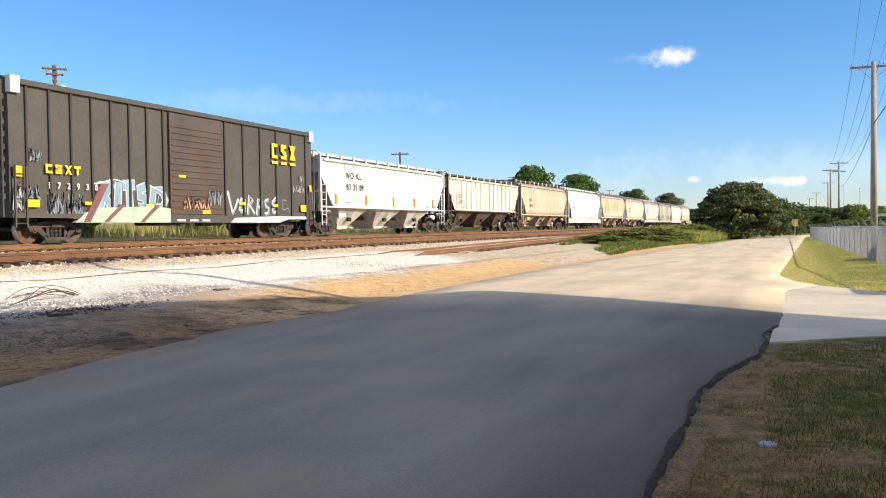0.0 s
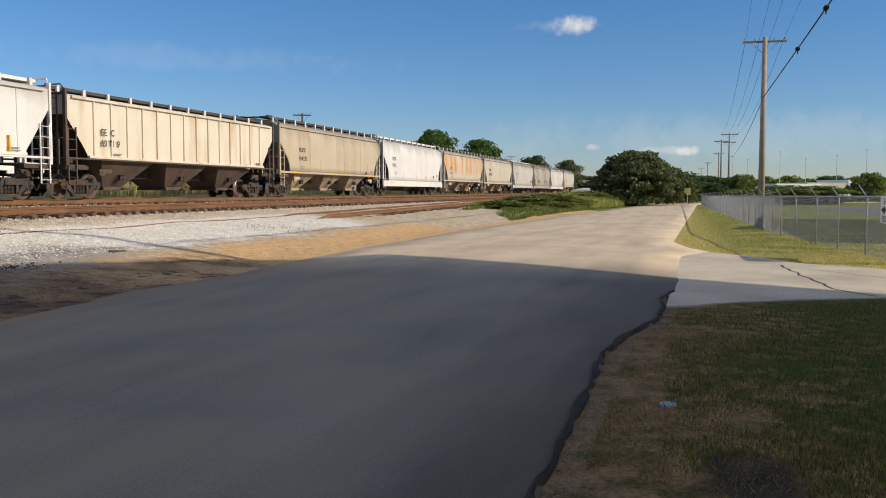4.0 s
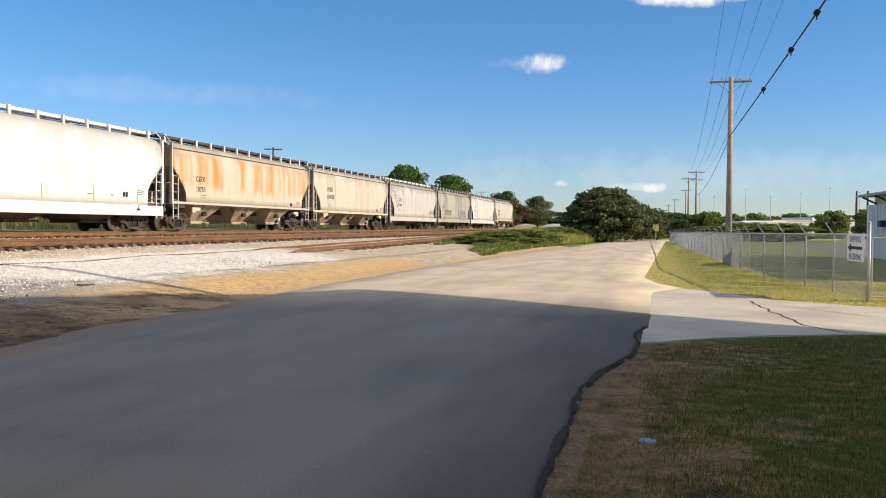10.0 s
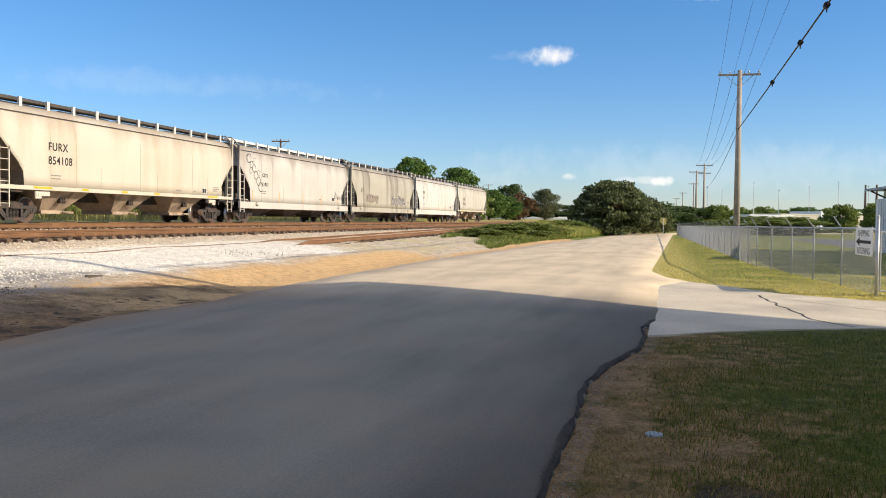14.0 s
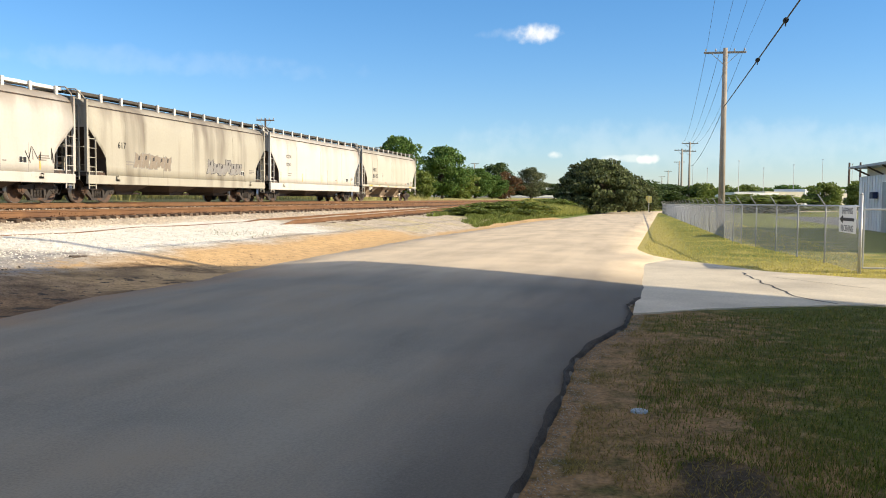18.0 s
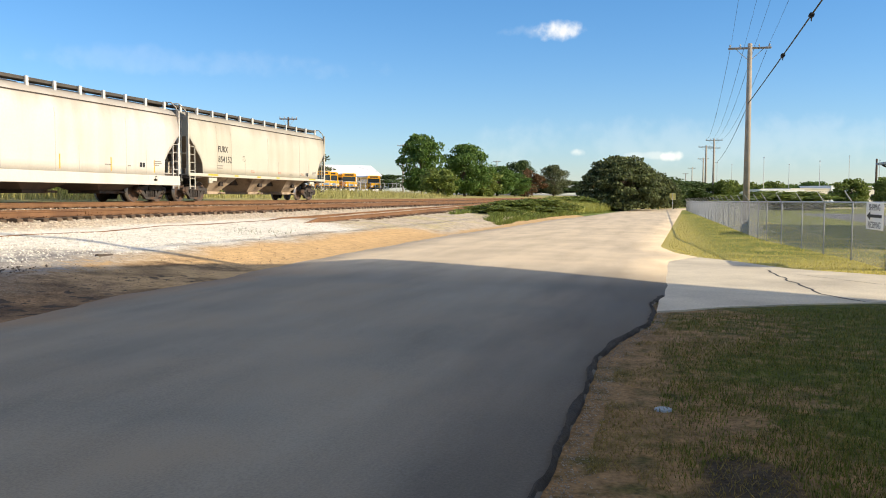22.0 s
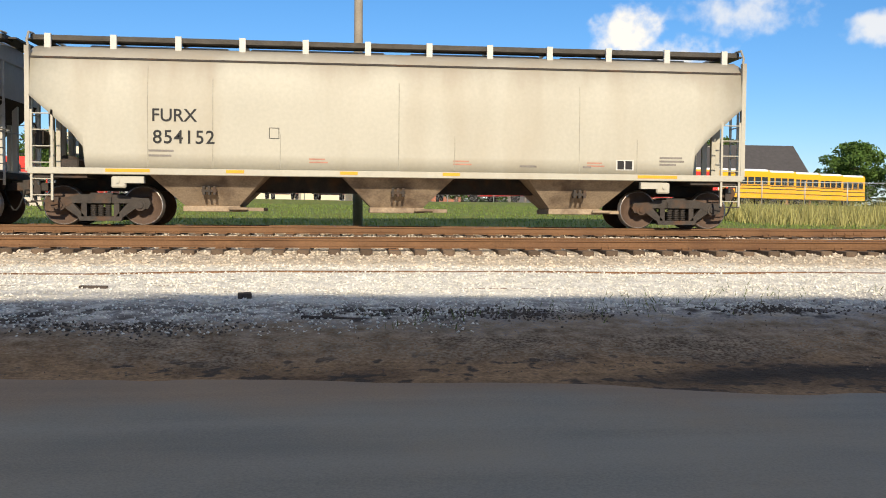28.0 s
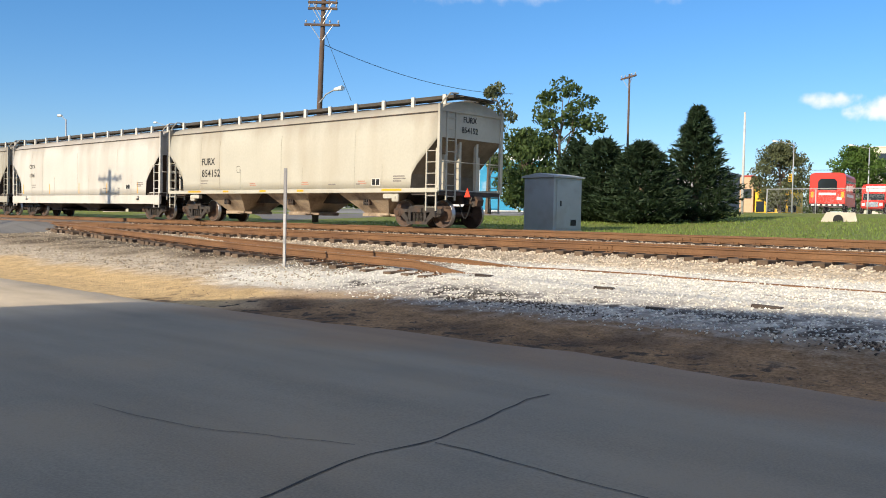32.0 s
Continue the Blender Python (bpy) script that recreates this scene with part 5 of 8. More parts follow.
def boxcar():
    paint = mat("boxcar_paint", (0.070, 0.064, 0.054), 0.5, vary=0.25, scale=0.6, grain=10, bump=0.05, stain=(0.075, 0.065, 0.055, 0.7), stain_scale=0.7, streak=0.7)
    door_paint = mat("boxcar_door_paint", (0.072, 0.056, 0.046), 0.55, vary=0.3, scale=0.8, bump=0.08, stain=(0.10, 0.055, 0.035, 0.8), stain_scale=0.9, streak=0.3)
    yellow = mat("yellow_paint", (0.72, 0.44, 0.02), 0.5, vary=0.1, bump=0)
    car = thing("boxcar", pose(0, TRACK_MAIN, RAIL_MAIN), "black ribbed steel boxcar with graffiti and yellow lettering", "boxcar", "freight wagons of the train")
    e, top = 8.75, 4.86
    bm = bmesh.new()
    box(bm, -e, e, -1.46, 1.46, 0.80, top - 0.08)
    prism(bm, [(-e - 0.02, top - 0.08), (e + 0.02, top - 0.08), (e + 0.02, top + 0.02), (-e - 0.02, top + 0.02)], -1.3, 1.3)
    part("body", bm, paint, car)
    door0, door1 = -1.68, 1.54
    xs = [-e + 0.62 + (door0 + e - 0.9) * i / 7 for i in range(8)] + [door1 + 0.25 + (e - 0.6 - door1 - 0.25) * i / 5 for i in range(6)]
    for x in xs:
        part("rib", one_box(x - 0.04, x + 0.04, -1.53, -1.455, 0.85, top - 0.18, bevel=0.012), mat("boxcar_rib_paint", (0.045, 0.041, 0.036), 0.5, vary=0.2), car)
    part("top_chord", one_box(-e, e, -1.57, -1.44, top - 0.2, top - 0.06, bevel=0.012), paint, car)
    bm = bmesh.new()
    prism(bm, [(-e, 0.92), (e, 0.92), (e, 0.78), (6.6, 0.78), (5.7, 0.64), (-5.7, 0.64), (-6.5, 0.78), (-e, 0.78)], -1.57, -1.44)
    part("side_sill", bm, paint, car)
    door = part("door", one_box(door0, door1, -1.565, -1.47, 0.85, top - 0.24, bevel=0.01), door_paint, car, "brown-black corrugated sliding door")
    for k in range(15):
        z = 0.95 + k * 0.225
        if z < top - 0.35:
            part("door_rib", one_box(door0 + 0.08, door1 - 0.08, -1.595, -1.56, z, z + 0.07, bevel=0.015), door_paint, door)
    for d in (-1, 1):
        x = d * e
        part("corner_cap", one_box(min(x - d * 0.34, x + d * 0.01), max(x - d * 0.34, x + d * 0.01), -1.585, -1.40, top - 0.46, top + 0.03), WHITE, car, "white corner plate")
        bm = bmesh.new()
        for k in range(9):
            box(bm, min(x, x + d * 0.07), max(x, x + d * 0.07), -1.35, 1.35, 1.3 + k * 0.36, 1.48 + k * 0.36, bevel=0.03)
        part("end_rib", bm, paint, car)
        bm = bmesh.new()
        ladder(bm, x - d * 0.28, -1.60, 0.5, 2.3, 0.42)
        part("ladder", bm, paint, car)
        bm = bmesh.new()
        ladder(bm, x + d * 0.1, -1.1, 0.8, top - 0.1, 0.42, "y")
        part("ladder", bm, paint, car)
        coupler(car, d, STEEL)
    part("underframe", one_box(-e + 0.1, e - 0.1, -0.35, 0.35, 0.72, 1.05), STEEL, car)
    bm = bmesh.new()
    box(bm, -1.6, -0.4, -1.0, 0.2, 0.55, 0.95, bevel=0.05)
    box(bm, 3.2, 4.6, -1.1, -0.4, 0.6, 0.95, bevel=0.05)
    tube(bm, (0.8, -0.9, 0.72), (2.2, -0.9, 0.72), 0.2, seg=12)
    tube(bm, (-5.4, -1.2, 0.9), (5.4, -1.2, 0.9), 0.03, seg=6)
    part("brake_gear", bm, STEEL, car)
    y = -1.548
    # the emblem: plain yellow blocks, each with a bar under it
    for k in range(3):
        x = 5.18 + k * 0.74
        bm = bmesh.new()
        if k == 0:
            prism(bm, [(x, 4.08), (x + 0.46, 4.08), (x + 0.46, 3.96), (x + 0.16, 3.92), (x + 0.16, 3.60), (x + 0.46, 3.56), (x + 0.46, 3.44), (x, 3.44)], y - 0.006, y)
        elif k == 1:
            prism(bm, [(x, 4.08), (x + 0.46, 4.08), (x + 0.46, 3.94), (x + 0.18, 3.90), (x + 0.46, 3.74), (x + 0.46, 3.44), (x, 3.44), (x, 3.58), (x + 0.28, 3.60), (x, 3.78)], y - 0.006, y)
        else:
            prism(bm, [(x, 4.08), (x + 0.5, 4.08), (x + 0.36, 3.76), (x + 0.5, 3.44), (x, 3.44), (x + 0.14, 3.76)], y - 0.006, y)
        part("emblem", bm, yellow, car)
        part("emblem_bar", one_box(x, x + 0.48, y - 0.006, y, 3.20, 3.32), yellow, car)
    # the small mark: four plain shapes of stout bars
    for k, bars in enumerate((((0, 0, 0.09, 0.28), (0.09, 0.20, 0.26, 0.28), (0.09, 0, 0.26, 0.08)),
                              ((0, 0.20, 0.27, 0.28), (0, 0.13, 0.09, 0.20), (0, 0.10, 0.27, 0.17), (0.18, 0.07, 0.27, 0.10), (0, 0, 0.27, 0.08)),
                              (), ((0, 0.20, 0.28, 0.28), (0.10, 0, 0.19, 0.20)))):
        x = -7.48 + k * 0.385
        bm = bmesh.new()
        for a, b, c, d in bars:
            box(bm, x + a, x + c, y - 0.006, y, 2.13 + b, 2.13 + d)
        if not bars:
            prism(bm, [(x, 2.13), (x + 0.09, 2.13), (x + 0.145, 2.22), (x + 0.20, 2.13), (x + 0.29, 2.13), (x + 0.19, 2.275), (x + 0.29, 2.41), (x + 0.20, 2.41), (x + 0.145, 2.33), (x + 0.09, 2.41), (x, 2.41), (x + 0.10, 2.275)], y - 0.006, y)
        part("emblem_small", bm, yellow, car)
    for k, digit in enumerate("172938"):
        lettering(digit, 0.27, WHITE, -7.42 + k * 0.395, y - 0.006, 1.68, car)
    for x, z, w, h in ((-8.7, 1.98, 0.33, 0.31), (-8.2, 1.10, 0.46, 0.22), (-5.9, 1.20, 0.5, 0.11), (-3.0, 1.18, 0.42, 0.11), (-1.25, 2.3, 0.42, 0.09), (0.15, 0.98, 0.5, 0.14), (2.65, 1.36, 0.45, 0.12), (5.2, 1.32, 0.4, 0.12), (7.55, 1.15, 0.5, 0.30), (8.34, 2.08, 0.22, 0.30)):
        part("reflector", one_box(x, x + w, y - 0.05 if -1.6 < x < 1.5 else y - 0.013, y, z, z + h), yellow, car)
    blue = mat("spray_blue", (0.19, 0.30, 0.38), 0.6, vary=0.3, scale=1.2, bump=0)
    mint = mat("spray_mint", (0.34, 0.42, 0.33), 0.6, vary=0.25, scale=1.5, bump=0)
    spray = mat("spray_white", (0.42, 0.44, 0.47), 0.6, vary=0.2, scale=1.5, bump=0)
    haze = mat("spray_grey_blue", (0.20, 0.23, 0.27), 0.7, vary=0.3, scale=2.0, bump=0)
    salmon = mat("spray_salmon", (0.50, 0.27, 0.18), 0.6, vary=0.25, scale=1.5, bump=0)
    plum = mat("spray_plum", (0.16, 0.07, 0.075), 0.6, vary=0.2, bump=0)
    sill_y, sheet_y = -1.572, -1.462

    def stroke(points, width, material, depth, name="graffiti"):
        """One sprayed stroke of even width through (x, z) points, mitred at its bends."""
        bm = bmesh.new()
        rows = []
        for i, (px, pz) in enumerate(points):
            (ax, az), (bx, bz) = points[max(0, i - 1)], points[min(len(points) - 1, i + 1)]
            s = math.hypot(bx - ax, bz - az) or 1
            nx, nz = -(bz - az) / s * width / 2, (bx - ax) / s * width / 2
            rows.append((bm.verts.new((px - nx, sheet_y - depth, pz - nz)), bm.verts.new((px + nx, sheet_y - depth, pz + nz))))
        for p, q in zip(rows, rows[1:]):
            bm.faces.new((p[0], q[0], q[1], p[1]))
        part(name, bm, material, car)

    # the large piece: pale ground, plum shade, blue shapes edged in white
    bm = bmesh.new()
    prism(bm, [(-6.35, 0.645), (-1.72, 0.645), (-1.72, 1.15), (-2.6, 1.22), (-4.2, 1.16), (-5.4, 1.12), (-5.9, 0.95)], sill_y - 0.006, -1.44)
    part("graffiti_base", bm, mint, car)
    for x0 in (-5.75, -4.85, -3.1):
        w = 0.30 if x0 < -5 else 0.2
        bm = bmesh.new()
        prism(bm, [(x0 - 0.25, 0.66), (x0 - 0.25 + w, 0.66), (x0 + 0.62 + w, 1.92 if x0 < -5 else 1.25), (x0 + 0.55, 1.90 if x0 < -5 else 1.25)], sill_y - 0.009, -1.45)
        part("graffiti", bm, plum, car)
    letters = ([[(-5.15, 1.02), (-4.98, 1.98)], [(-4.55, 1.98), (-4.92, 1.52), (-4.60, 1.10)]],
               [[(-4.33, 1.12), (-4.25, 2.0)]],
               [[(-4.05, 1.90), (-3.45, 1.94)], [(-3.75, 1.88), (-3.72, 1.14)]],
               [[(-2.92, 1.88), (-3.25, 1.80), (-3.22, 1.55), (-2.90, 1.48), (-2.95, 1.18), (-3.3, 1.16)]],
               [[(-2.62, 0.98), (-2.50, 1.80), (-2.05, 1.78), (-1.86, 1.45), (-2.05, 1.16), (-2.5, 1.14)]])
    for strokes in letters:
        for k, pts in enumerate(strokes):
            stroke(pts, 0.37, spray, 0.004 + 0.001 * k, "graffiti_outline")
    for strokes in letters:
        for k, pts in enumerate(strokes):
            stroke(pts, 0.27, blue, 0.010 + 0.001 * k)
    # inner shading strokes and drips
    for pts in ([(-5.0, 1.3), (-4.8, 1.75)], [(-4.35, 1.3), (-4.2, 1.8)], [(-3.7, 1.2), (-3.6, 1.7)], [(-3.15, 1.3), (-3.0, 1.42)], [(-2.35, 1.3), (-2.2, 1.65)], [(-5.4, 1.9), (-4.4, 2.08), (-3.9, 1.98)], [(-2.7, 1.95), (-1.9, 1.7)]):
        stroke(pts, 0.05, spray if pts[0][1] > 1.5 else haze, 0.014)
    # sprayed haze and small tags round the truck
    for x0, x1, z0, z1, seed in ((-8.75, -8.35, 1.0, 1.8, 4), (-8.2, -7.7, 1.3, 1.75, 5), (-7.4, -6.75, 0.85, 1.6, 6), (-6.6, -6.0, 0.85, 1.6, 7)):
        scribble(car, x0, x1, z0, z1, haze, seed, y - 0.008, 5, 0.05)
    scribble(car, -8.75, -8.4, 0.95, 1.85, spray, 21, y - 0.010, 4, 0.025)
    for x0 in (-7.35, -6.85, -6.5, -6.05):
        stroke([(x0, 1.55), (x0 + 0.04, 1.1), (x0 - 0.02, 0.86)], 0.04, haze, 0.004)
    # the white tag: angular sprayed strokes with blue shade
    tag = ([(1.95, 1.92), (2.28, 1.04), (2.72, 1.62)], [(2.75, 1.15), (2.90, 1.66), (3.12, 1.62), (3.10, 1.18), (2.78, 1.14)],
           [(3.34, 1.02), (3.46, 1.78), (3.74, 1.62), (3.50, 1.40), (3.86, 1.05)], [(4.02, 1.0), (4.12, 1.66), (4.42, 1.56), (4.36, 1.34), (4.10, 1.32)],
           [(4.96, 1.66), (4.68, 1.60), (4.70, 1.40), (4.96, 1.30), (4.92, 1.08), (4.64, 1.05)], [(5.62, 1.78), (5.26, 1.56), (5.30, 1.12), (5.62, 1.14)], [(5.28, 1.36), (5.55, 1.42)])
    for k, pts in enumerate(tag):
        stroke([(a + 0.06, b - 0.05) for a, b in pts], 0.15, blue if k % 2 else haze, 0.004 + 0.0004 * k, "graffiti_shade")
    for k, pts in enumerate(tag):
        stroke(pts, 0.13 if k == 0 else 0.075, spray, 0.010 + 0.0004 * k)
    bm = bmesh.new()
    prism(bm, [(2.0, 0.645), (5.7, 0.645), (6.4, 0.79), (8.0, 0.80), (8.0, 0.93), (5.4, 0.93), (3.2, 0.86), (2.3, 0.84)], sill_y - 0.006, -1.44)
    part("graffiti_base", bm, spray, car)
    for pts in ([(6.15, 1.22), (6.15, 1.66), (6.45, 1.62)], [(6.2, 1.2), (6.6, 1.3), (6.75, 1.1)]):
        stroke(pts, 0.05, haze, 0.004)
    scribble(car, -1.05, 0.6, 1.12, 1.62, salmon, 8, -1.60, 7, 0.06)
    scribble(car, 0.5, 1.45, 1.3, 2.0, haze, 9, -1.60, 5, 0.05)
    scribble(car, 6.9, 7.9, 1.95, 2.4, spray, 3, y - 0.006, 5, 0.03)
    scribble(car, 7.5, 7.85, 2.45, 2.85, spray, 13, y - 0.006, 3, 0.03)
    scribble(car, -8.1, -7.6, 2.45, 2.85, haze, 14, y - 0.006, 4, 0.05)
    for k in range(3):
        part("stencil", one_box(-1.35 + k * 0.75, -0.85 + k * 0.75, sill_y - 0.004, sill_y, 0.69, 0.77), spray, car)
    add_truck(car, -6.6)
    add_truck(car, 6.6)
    return car


def build_train():
    CARS.append(boxcar())
    CARS.append(hopper("covered_hopper", "white ribbed covered hopper wagon with grey discharge bays", BRIGHT, BAYGREY, WHITE, True, WHITE, True, (("NO KL", -5.5, 2.88, 0.46, 1.35), ("83 35 09", -5.5, 2.3, 0.46, 1.2)), deep_sill=0.07, marks="tall", drop=0.22, rib=0.035, floor=1.45, lift=0.22))
    CARS.append(hopper("covered_hopper", "cream ribbed covered hopper wagon with dark brown bays", IVORY, BAYDARK, BAYDARK, True, GRATING, True, (("EE  C", -6.3, 2.35, 0.34, 1.1), ("60 71 9", -6.3, 1.95, 0.34, 1.1)), deep_sill=0.06, marks="", drop=0.33, rib=0.07, floor=1.48, lift=0.25))
    CARS.append(hopper("covered_hopper", "tan covered hopper wagon with dirty discharge bays", TAN, BAYTAN, TAN, False, GRATING, True, mark("FURX", "854293", 2.5, -5.75, 0.34), deep_sill=0.10, ends=("FURX", "854293"), floor=1.38))
    CARS.append(hopper("covered_hopper", "bright white smooth-sided covered hopper wagon with black belly", BRIGHT, BAYDARK, WHITE, False, WHITE, False, mark("CSYX", "13325", 2.6, -6.2, 0.34), False, 0.42, "tall", ends=("CSYX", "13325"), floor=1.08))
    CARS.append(hopper("covered_hopper", "cream covered hopper wagon streaked with orange rust", RUSTY, BAYTAN, CREAM, False, GRATING, True, mark("CEFX", "10755", 2.32, -6.1, 0.34), marks="", ends=("CEFX", "10755"), deep_sill=0.10, floor=1.33))
    CARS.append(hopper("covered_hopper", "buff covered hopper wagon with black lettering", CREAM, BAYTAN, CREAM, False, GRATING, True, mark("FURX", "854108"), ends=("FURX", "854108"), deep_sill=0.14))
    CARS.append(hopper("covered_hopper", "grey-white covered hopper wagon with dark graffiti at its ends", GREYWHITE, BAYDARK, GREYWHITE, False, WHITE, False, mark("CSYX", "12407", 2.45, -5.55, 0.28), True, 0.34, "tall", floor=1.08))
    dark = mat("spray_dark", (0.05, 0.045, 0.045), 0.7, vary=0.2, bump=0)
    grey = mat("spray_grey", (0.235, 0.225, 0.21), 0.7, vary=0.2, bump=0)
    ring_tag(CARS[-1], ((-7.15, 3.35, 0.26), (-6.85, 3.05, 0.20), (-6.55, 2.85, 0.22), (-6.95, 2.72, 0.17), (-6.35, 2.5, 0.24), (-6.0, 2.2, 0.26), (-5.75, 1.9, 0.28), (-6.5, 3.3, 0.12), (-6.0, 2.62, 0.16)), dark, -HALF - 0.002)
    scribble(CARS[-1], 5.4, 7.0, 1.4, 2.0, dark, 32, -HALF - 0.003, 4, 0.04)
    CARS.append(hopper("covered_hopper", "grimy grey covered hopper wagon with sprayed tags", GRIMY, BAYDARK, GRIMY, False, GRATING, False, (("617", -6.2, 2.2, 0.36, 1.1),), True, 0.34, "", floor=1.08))
    block_tag(CARS[-1], 1.4, 5.2, 1.35, 2.15, 6, grey, dark, dark, -HALF - 0.003, 41)
    block_tag(CARS[-1], -5.0, -2.0, 1.4, 2.1, 5, mat("spray_taupe", (0.22, 0.185, 0.145), 0.8, vary=0.2, bump=0), grey, dark, -HALF - 0.003, 42)
    CARS.append(hopper("covered_hopper", "off-white covered hopper wagon with a deep white sill", CHALK, BAYDARK, CHALK, False, GRATING, False, mark("CSYX", "12361", 2.6, -5.9, 0.28), True, 0.40, "tall", floor=1.10))
    CARS.append(hopper("covered_hopper", "beige covered hopper wagon at the end of the train", BEIGE, BAYTAN, BEIGE, False, GRATING, True, (("FURX", -5.54, 2.34, 0.40, 1.0), ("854152", -5.51, 1.85, 0.42, 1.1)), ends=("FURX", "854152"), deep_sill=0.14))
    last = CARS[-1]
    faded = mat("faded_red_stencil", (0.42, 0.22, 0.16), 0.8, bump=0)
    for x in (-2.05, 1.25, 4.4):
        for z, w in ((1.52, 0.36), (1.45, 0.42)):
            part("stencil", one_box(x, x + w, -HALF - 0.004, -HALF, z, z + 0.035), faded, last)
    for a in ((-2.95, -2.72, 2.22, 2.235), (-2.95, -2.72, 1.985, 2.0), (-2.95, -2.935, 2.0, 2.22), (-2.735, -2.72, 2.0, 2.22)):
        part("stencil", one_box(a[0], a[1], -HALF - 0.004, -HALF, a[2], a[3]), BLACK, last)
    bm = bmesh.new()
    prism(bm, [(8.30, 1.02), (8.56, 1.02), (8.43, 1.32)], -0.42, -0.40)
    part("marker_flag", bm, RED, last, "small red end-of-train marker")


build_train()

# ---------------------------------------------------------------- an unseen warehouse, added behind the camera to shade the road
def build_shade_warehouse():
    # pale so that it bounces sky light onto the shaded ground
    wall = mat("warehouse_wall", (0.70, 0.66, 0.58), 0.9, vary=0.15, scale=1.0, grain=8, bump=0.3)
    roofing = mat("warehouse_roof", (0.30, 0.30, 0.31), 0.7, 0.3, vary=0.15)
    wh = thing("warehouse", pose(0, 0, 0), "large pale warehouse with an arched roof, unseen, added to shade the road", "building")
    rise = [(0.0, 8.8), (0.10, 9.9), (0.22, 10.6), (0.38, 11.1), (0.61, 10.9), (0.81, 10.1), (0.92, 9.2), (1.0, 8.0)]
    west, front, back = -14.5, -10.2, -45.0
    east = lambda y: 20.67 + (y + 10.2) * 0.56
    bm = bmesh.new()
    rows = []
    for y in (front, back):
        rows.append([bm.verts.new((west + (east(y) - west) * u, y, h)) for u, h in rise])
    for i in range(len(rise) - 1):
        bm.faces.new((rows[0][i], rows[0][i + 1], rows[1][i + 1], rows[1][i]))
    part("roof", bm, roofing, wh)
    bm = bmesh.new()
    # the roof reaches past the walls as an open canopy at its east end, shaped for the shade's edge
    span = [(u, h) for u, h in rise if u < 0.8] + [(0.8, 10.1)]
    for y, wide in ((front, east(front) - west), (back, east(front) - west)):
        top = [bm.verts.new((west + wide * u, y, h if y == front else 8.2)) for u, h in span]
        low = [bm.verts.new((west + wide * u, y, -0.05)) for u, h in span]
        for i in range(len(span) - 1):
            bm.faces.new((low[i], low[i + 1], top[i + 1], top[i]))
    wall_x = west + (east(front) - west) * 0.8
    for x0, x1, h in ((west, west, 8.8), (wall_x, wall_x, 8.0)):
        q = [bm.verts.new(p) for p in ((x0, front, -0.05), (x1, back, -0.05), (x1, back, h), (x0, front, h))]
        bm.faces.new(q)
    part("wall", bm, wall, wh)
    for x in (-9, -2, 5, 12):
        d = part("loading_door", one_box(x - 1.6, x + 1.6, front - 0.02, front + 0.06, 0, 3.4), mat("door_grey", (0.3, 0.31, 0.32), 0.6), wh)


build_shade_warehouse()

# ---------------------------------------------------------------- poles and wires
POLE = mat("pole_wood", (0.34, 0.29, 0.23), 0.9, vary=0.25, scale=2, grain=30, bump=0.3, stain=(0.20, 0.155, 0.12, 0.7), stain_scale=0.8, streak=0.8)
POLEDARK = mat("pole_creosote", (0.11, 0.075, 0.055), 0.9, vary=0.3, scale=2, grain=30, bump=0.3)
WIRE = mat("wire", (0.02, 0.02, 0.02), 0.6, bump=0)
PORCELAIN = mat("insulator", (0.42, 0.40, 0.38), 0.4, bump=0)
GALV = mat("galvanised_steel", (0.48, 0.49, 0.50), 0.5, 0.5, vary=0.12, bump=0.05)
LAMPGLASS = mat("lamp_glass", (0.7, 0.72, 0.7), 0.3, bump=0)


def utility_pole(x, y, h, arms=((0.35, 2.4),), r=0.15, dark=False, lean=(0, 0), turn=90, label="", can=False, zb=None):
    p = thing("utility_pole", pose(x, y, (ground_z(x, y) if zb is None else zb), lean[0], lean[1], 0), label or ("dark weathered wooden utility pole with crossarm" if dark else "grey-brown wooden utility pole with crossarm"), "utility pole", "utility poles")
    wood = POLEDARK if dark else POLE
    bm = bmesh.new()
    tube(bm, (0, 0, -0.1), (0, 0, h), r * 1.25, r * 0.8, 12)
    part("pole", bm, wood, p)
    for down, w in arms:
        z = h - down
        m = pose(0, 0, z, 0, 0, turn)
        part("crossarm", one_box(-w / 2, w / 2, -0.06 - r, 0.06 - r, -0.06, 0.06, bevel=0.01), wood, p, m=m)
        bm = bmesh.new()
        for s in (-1, 1):
            tube(bm, (s * w * 0.32, -r - 0.07, -0.04), (s * 0.05, -r, -0.75), 0.02, seg=5)
        part("arm_brace", bm, GALV, p, m=m)
        for s in (-0.46, -0.22, 0.22, 0.46):
            bm = bmesh.new()
            tube(bm, (s * w, -r, 0.06), (s * w, -r, 0.14), 0.02, seg=6)
            tube(bm, (s * w, -r, 0.12), (s * w, -r, 0.24), 0.055, 0.03, 8)
            part("insulator", bm, PORCELAIN, p, m=m)
    if can:
        bm = bmesh.new()
        tube(bm, (0.46, -0.1, h - 2.25), (0.46, -0.1, h - 1.25), 0.29, seg=16)
        tube(bm, (0.30, -0.1, h - 1.35), (0.30, -0.1, h - 1.2), 0.04, seg=6)
        tube(bm, (0.44, -0.1, h - 1.35), (0.44, -0.1, h - 1.2), 0.04, seg=6)
        part("transformer", bm, PORCELAIN, p, "grey can-shaped transformer")
    return p


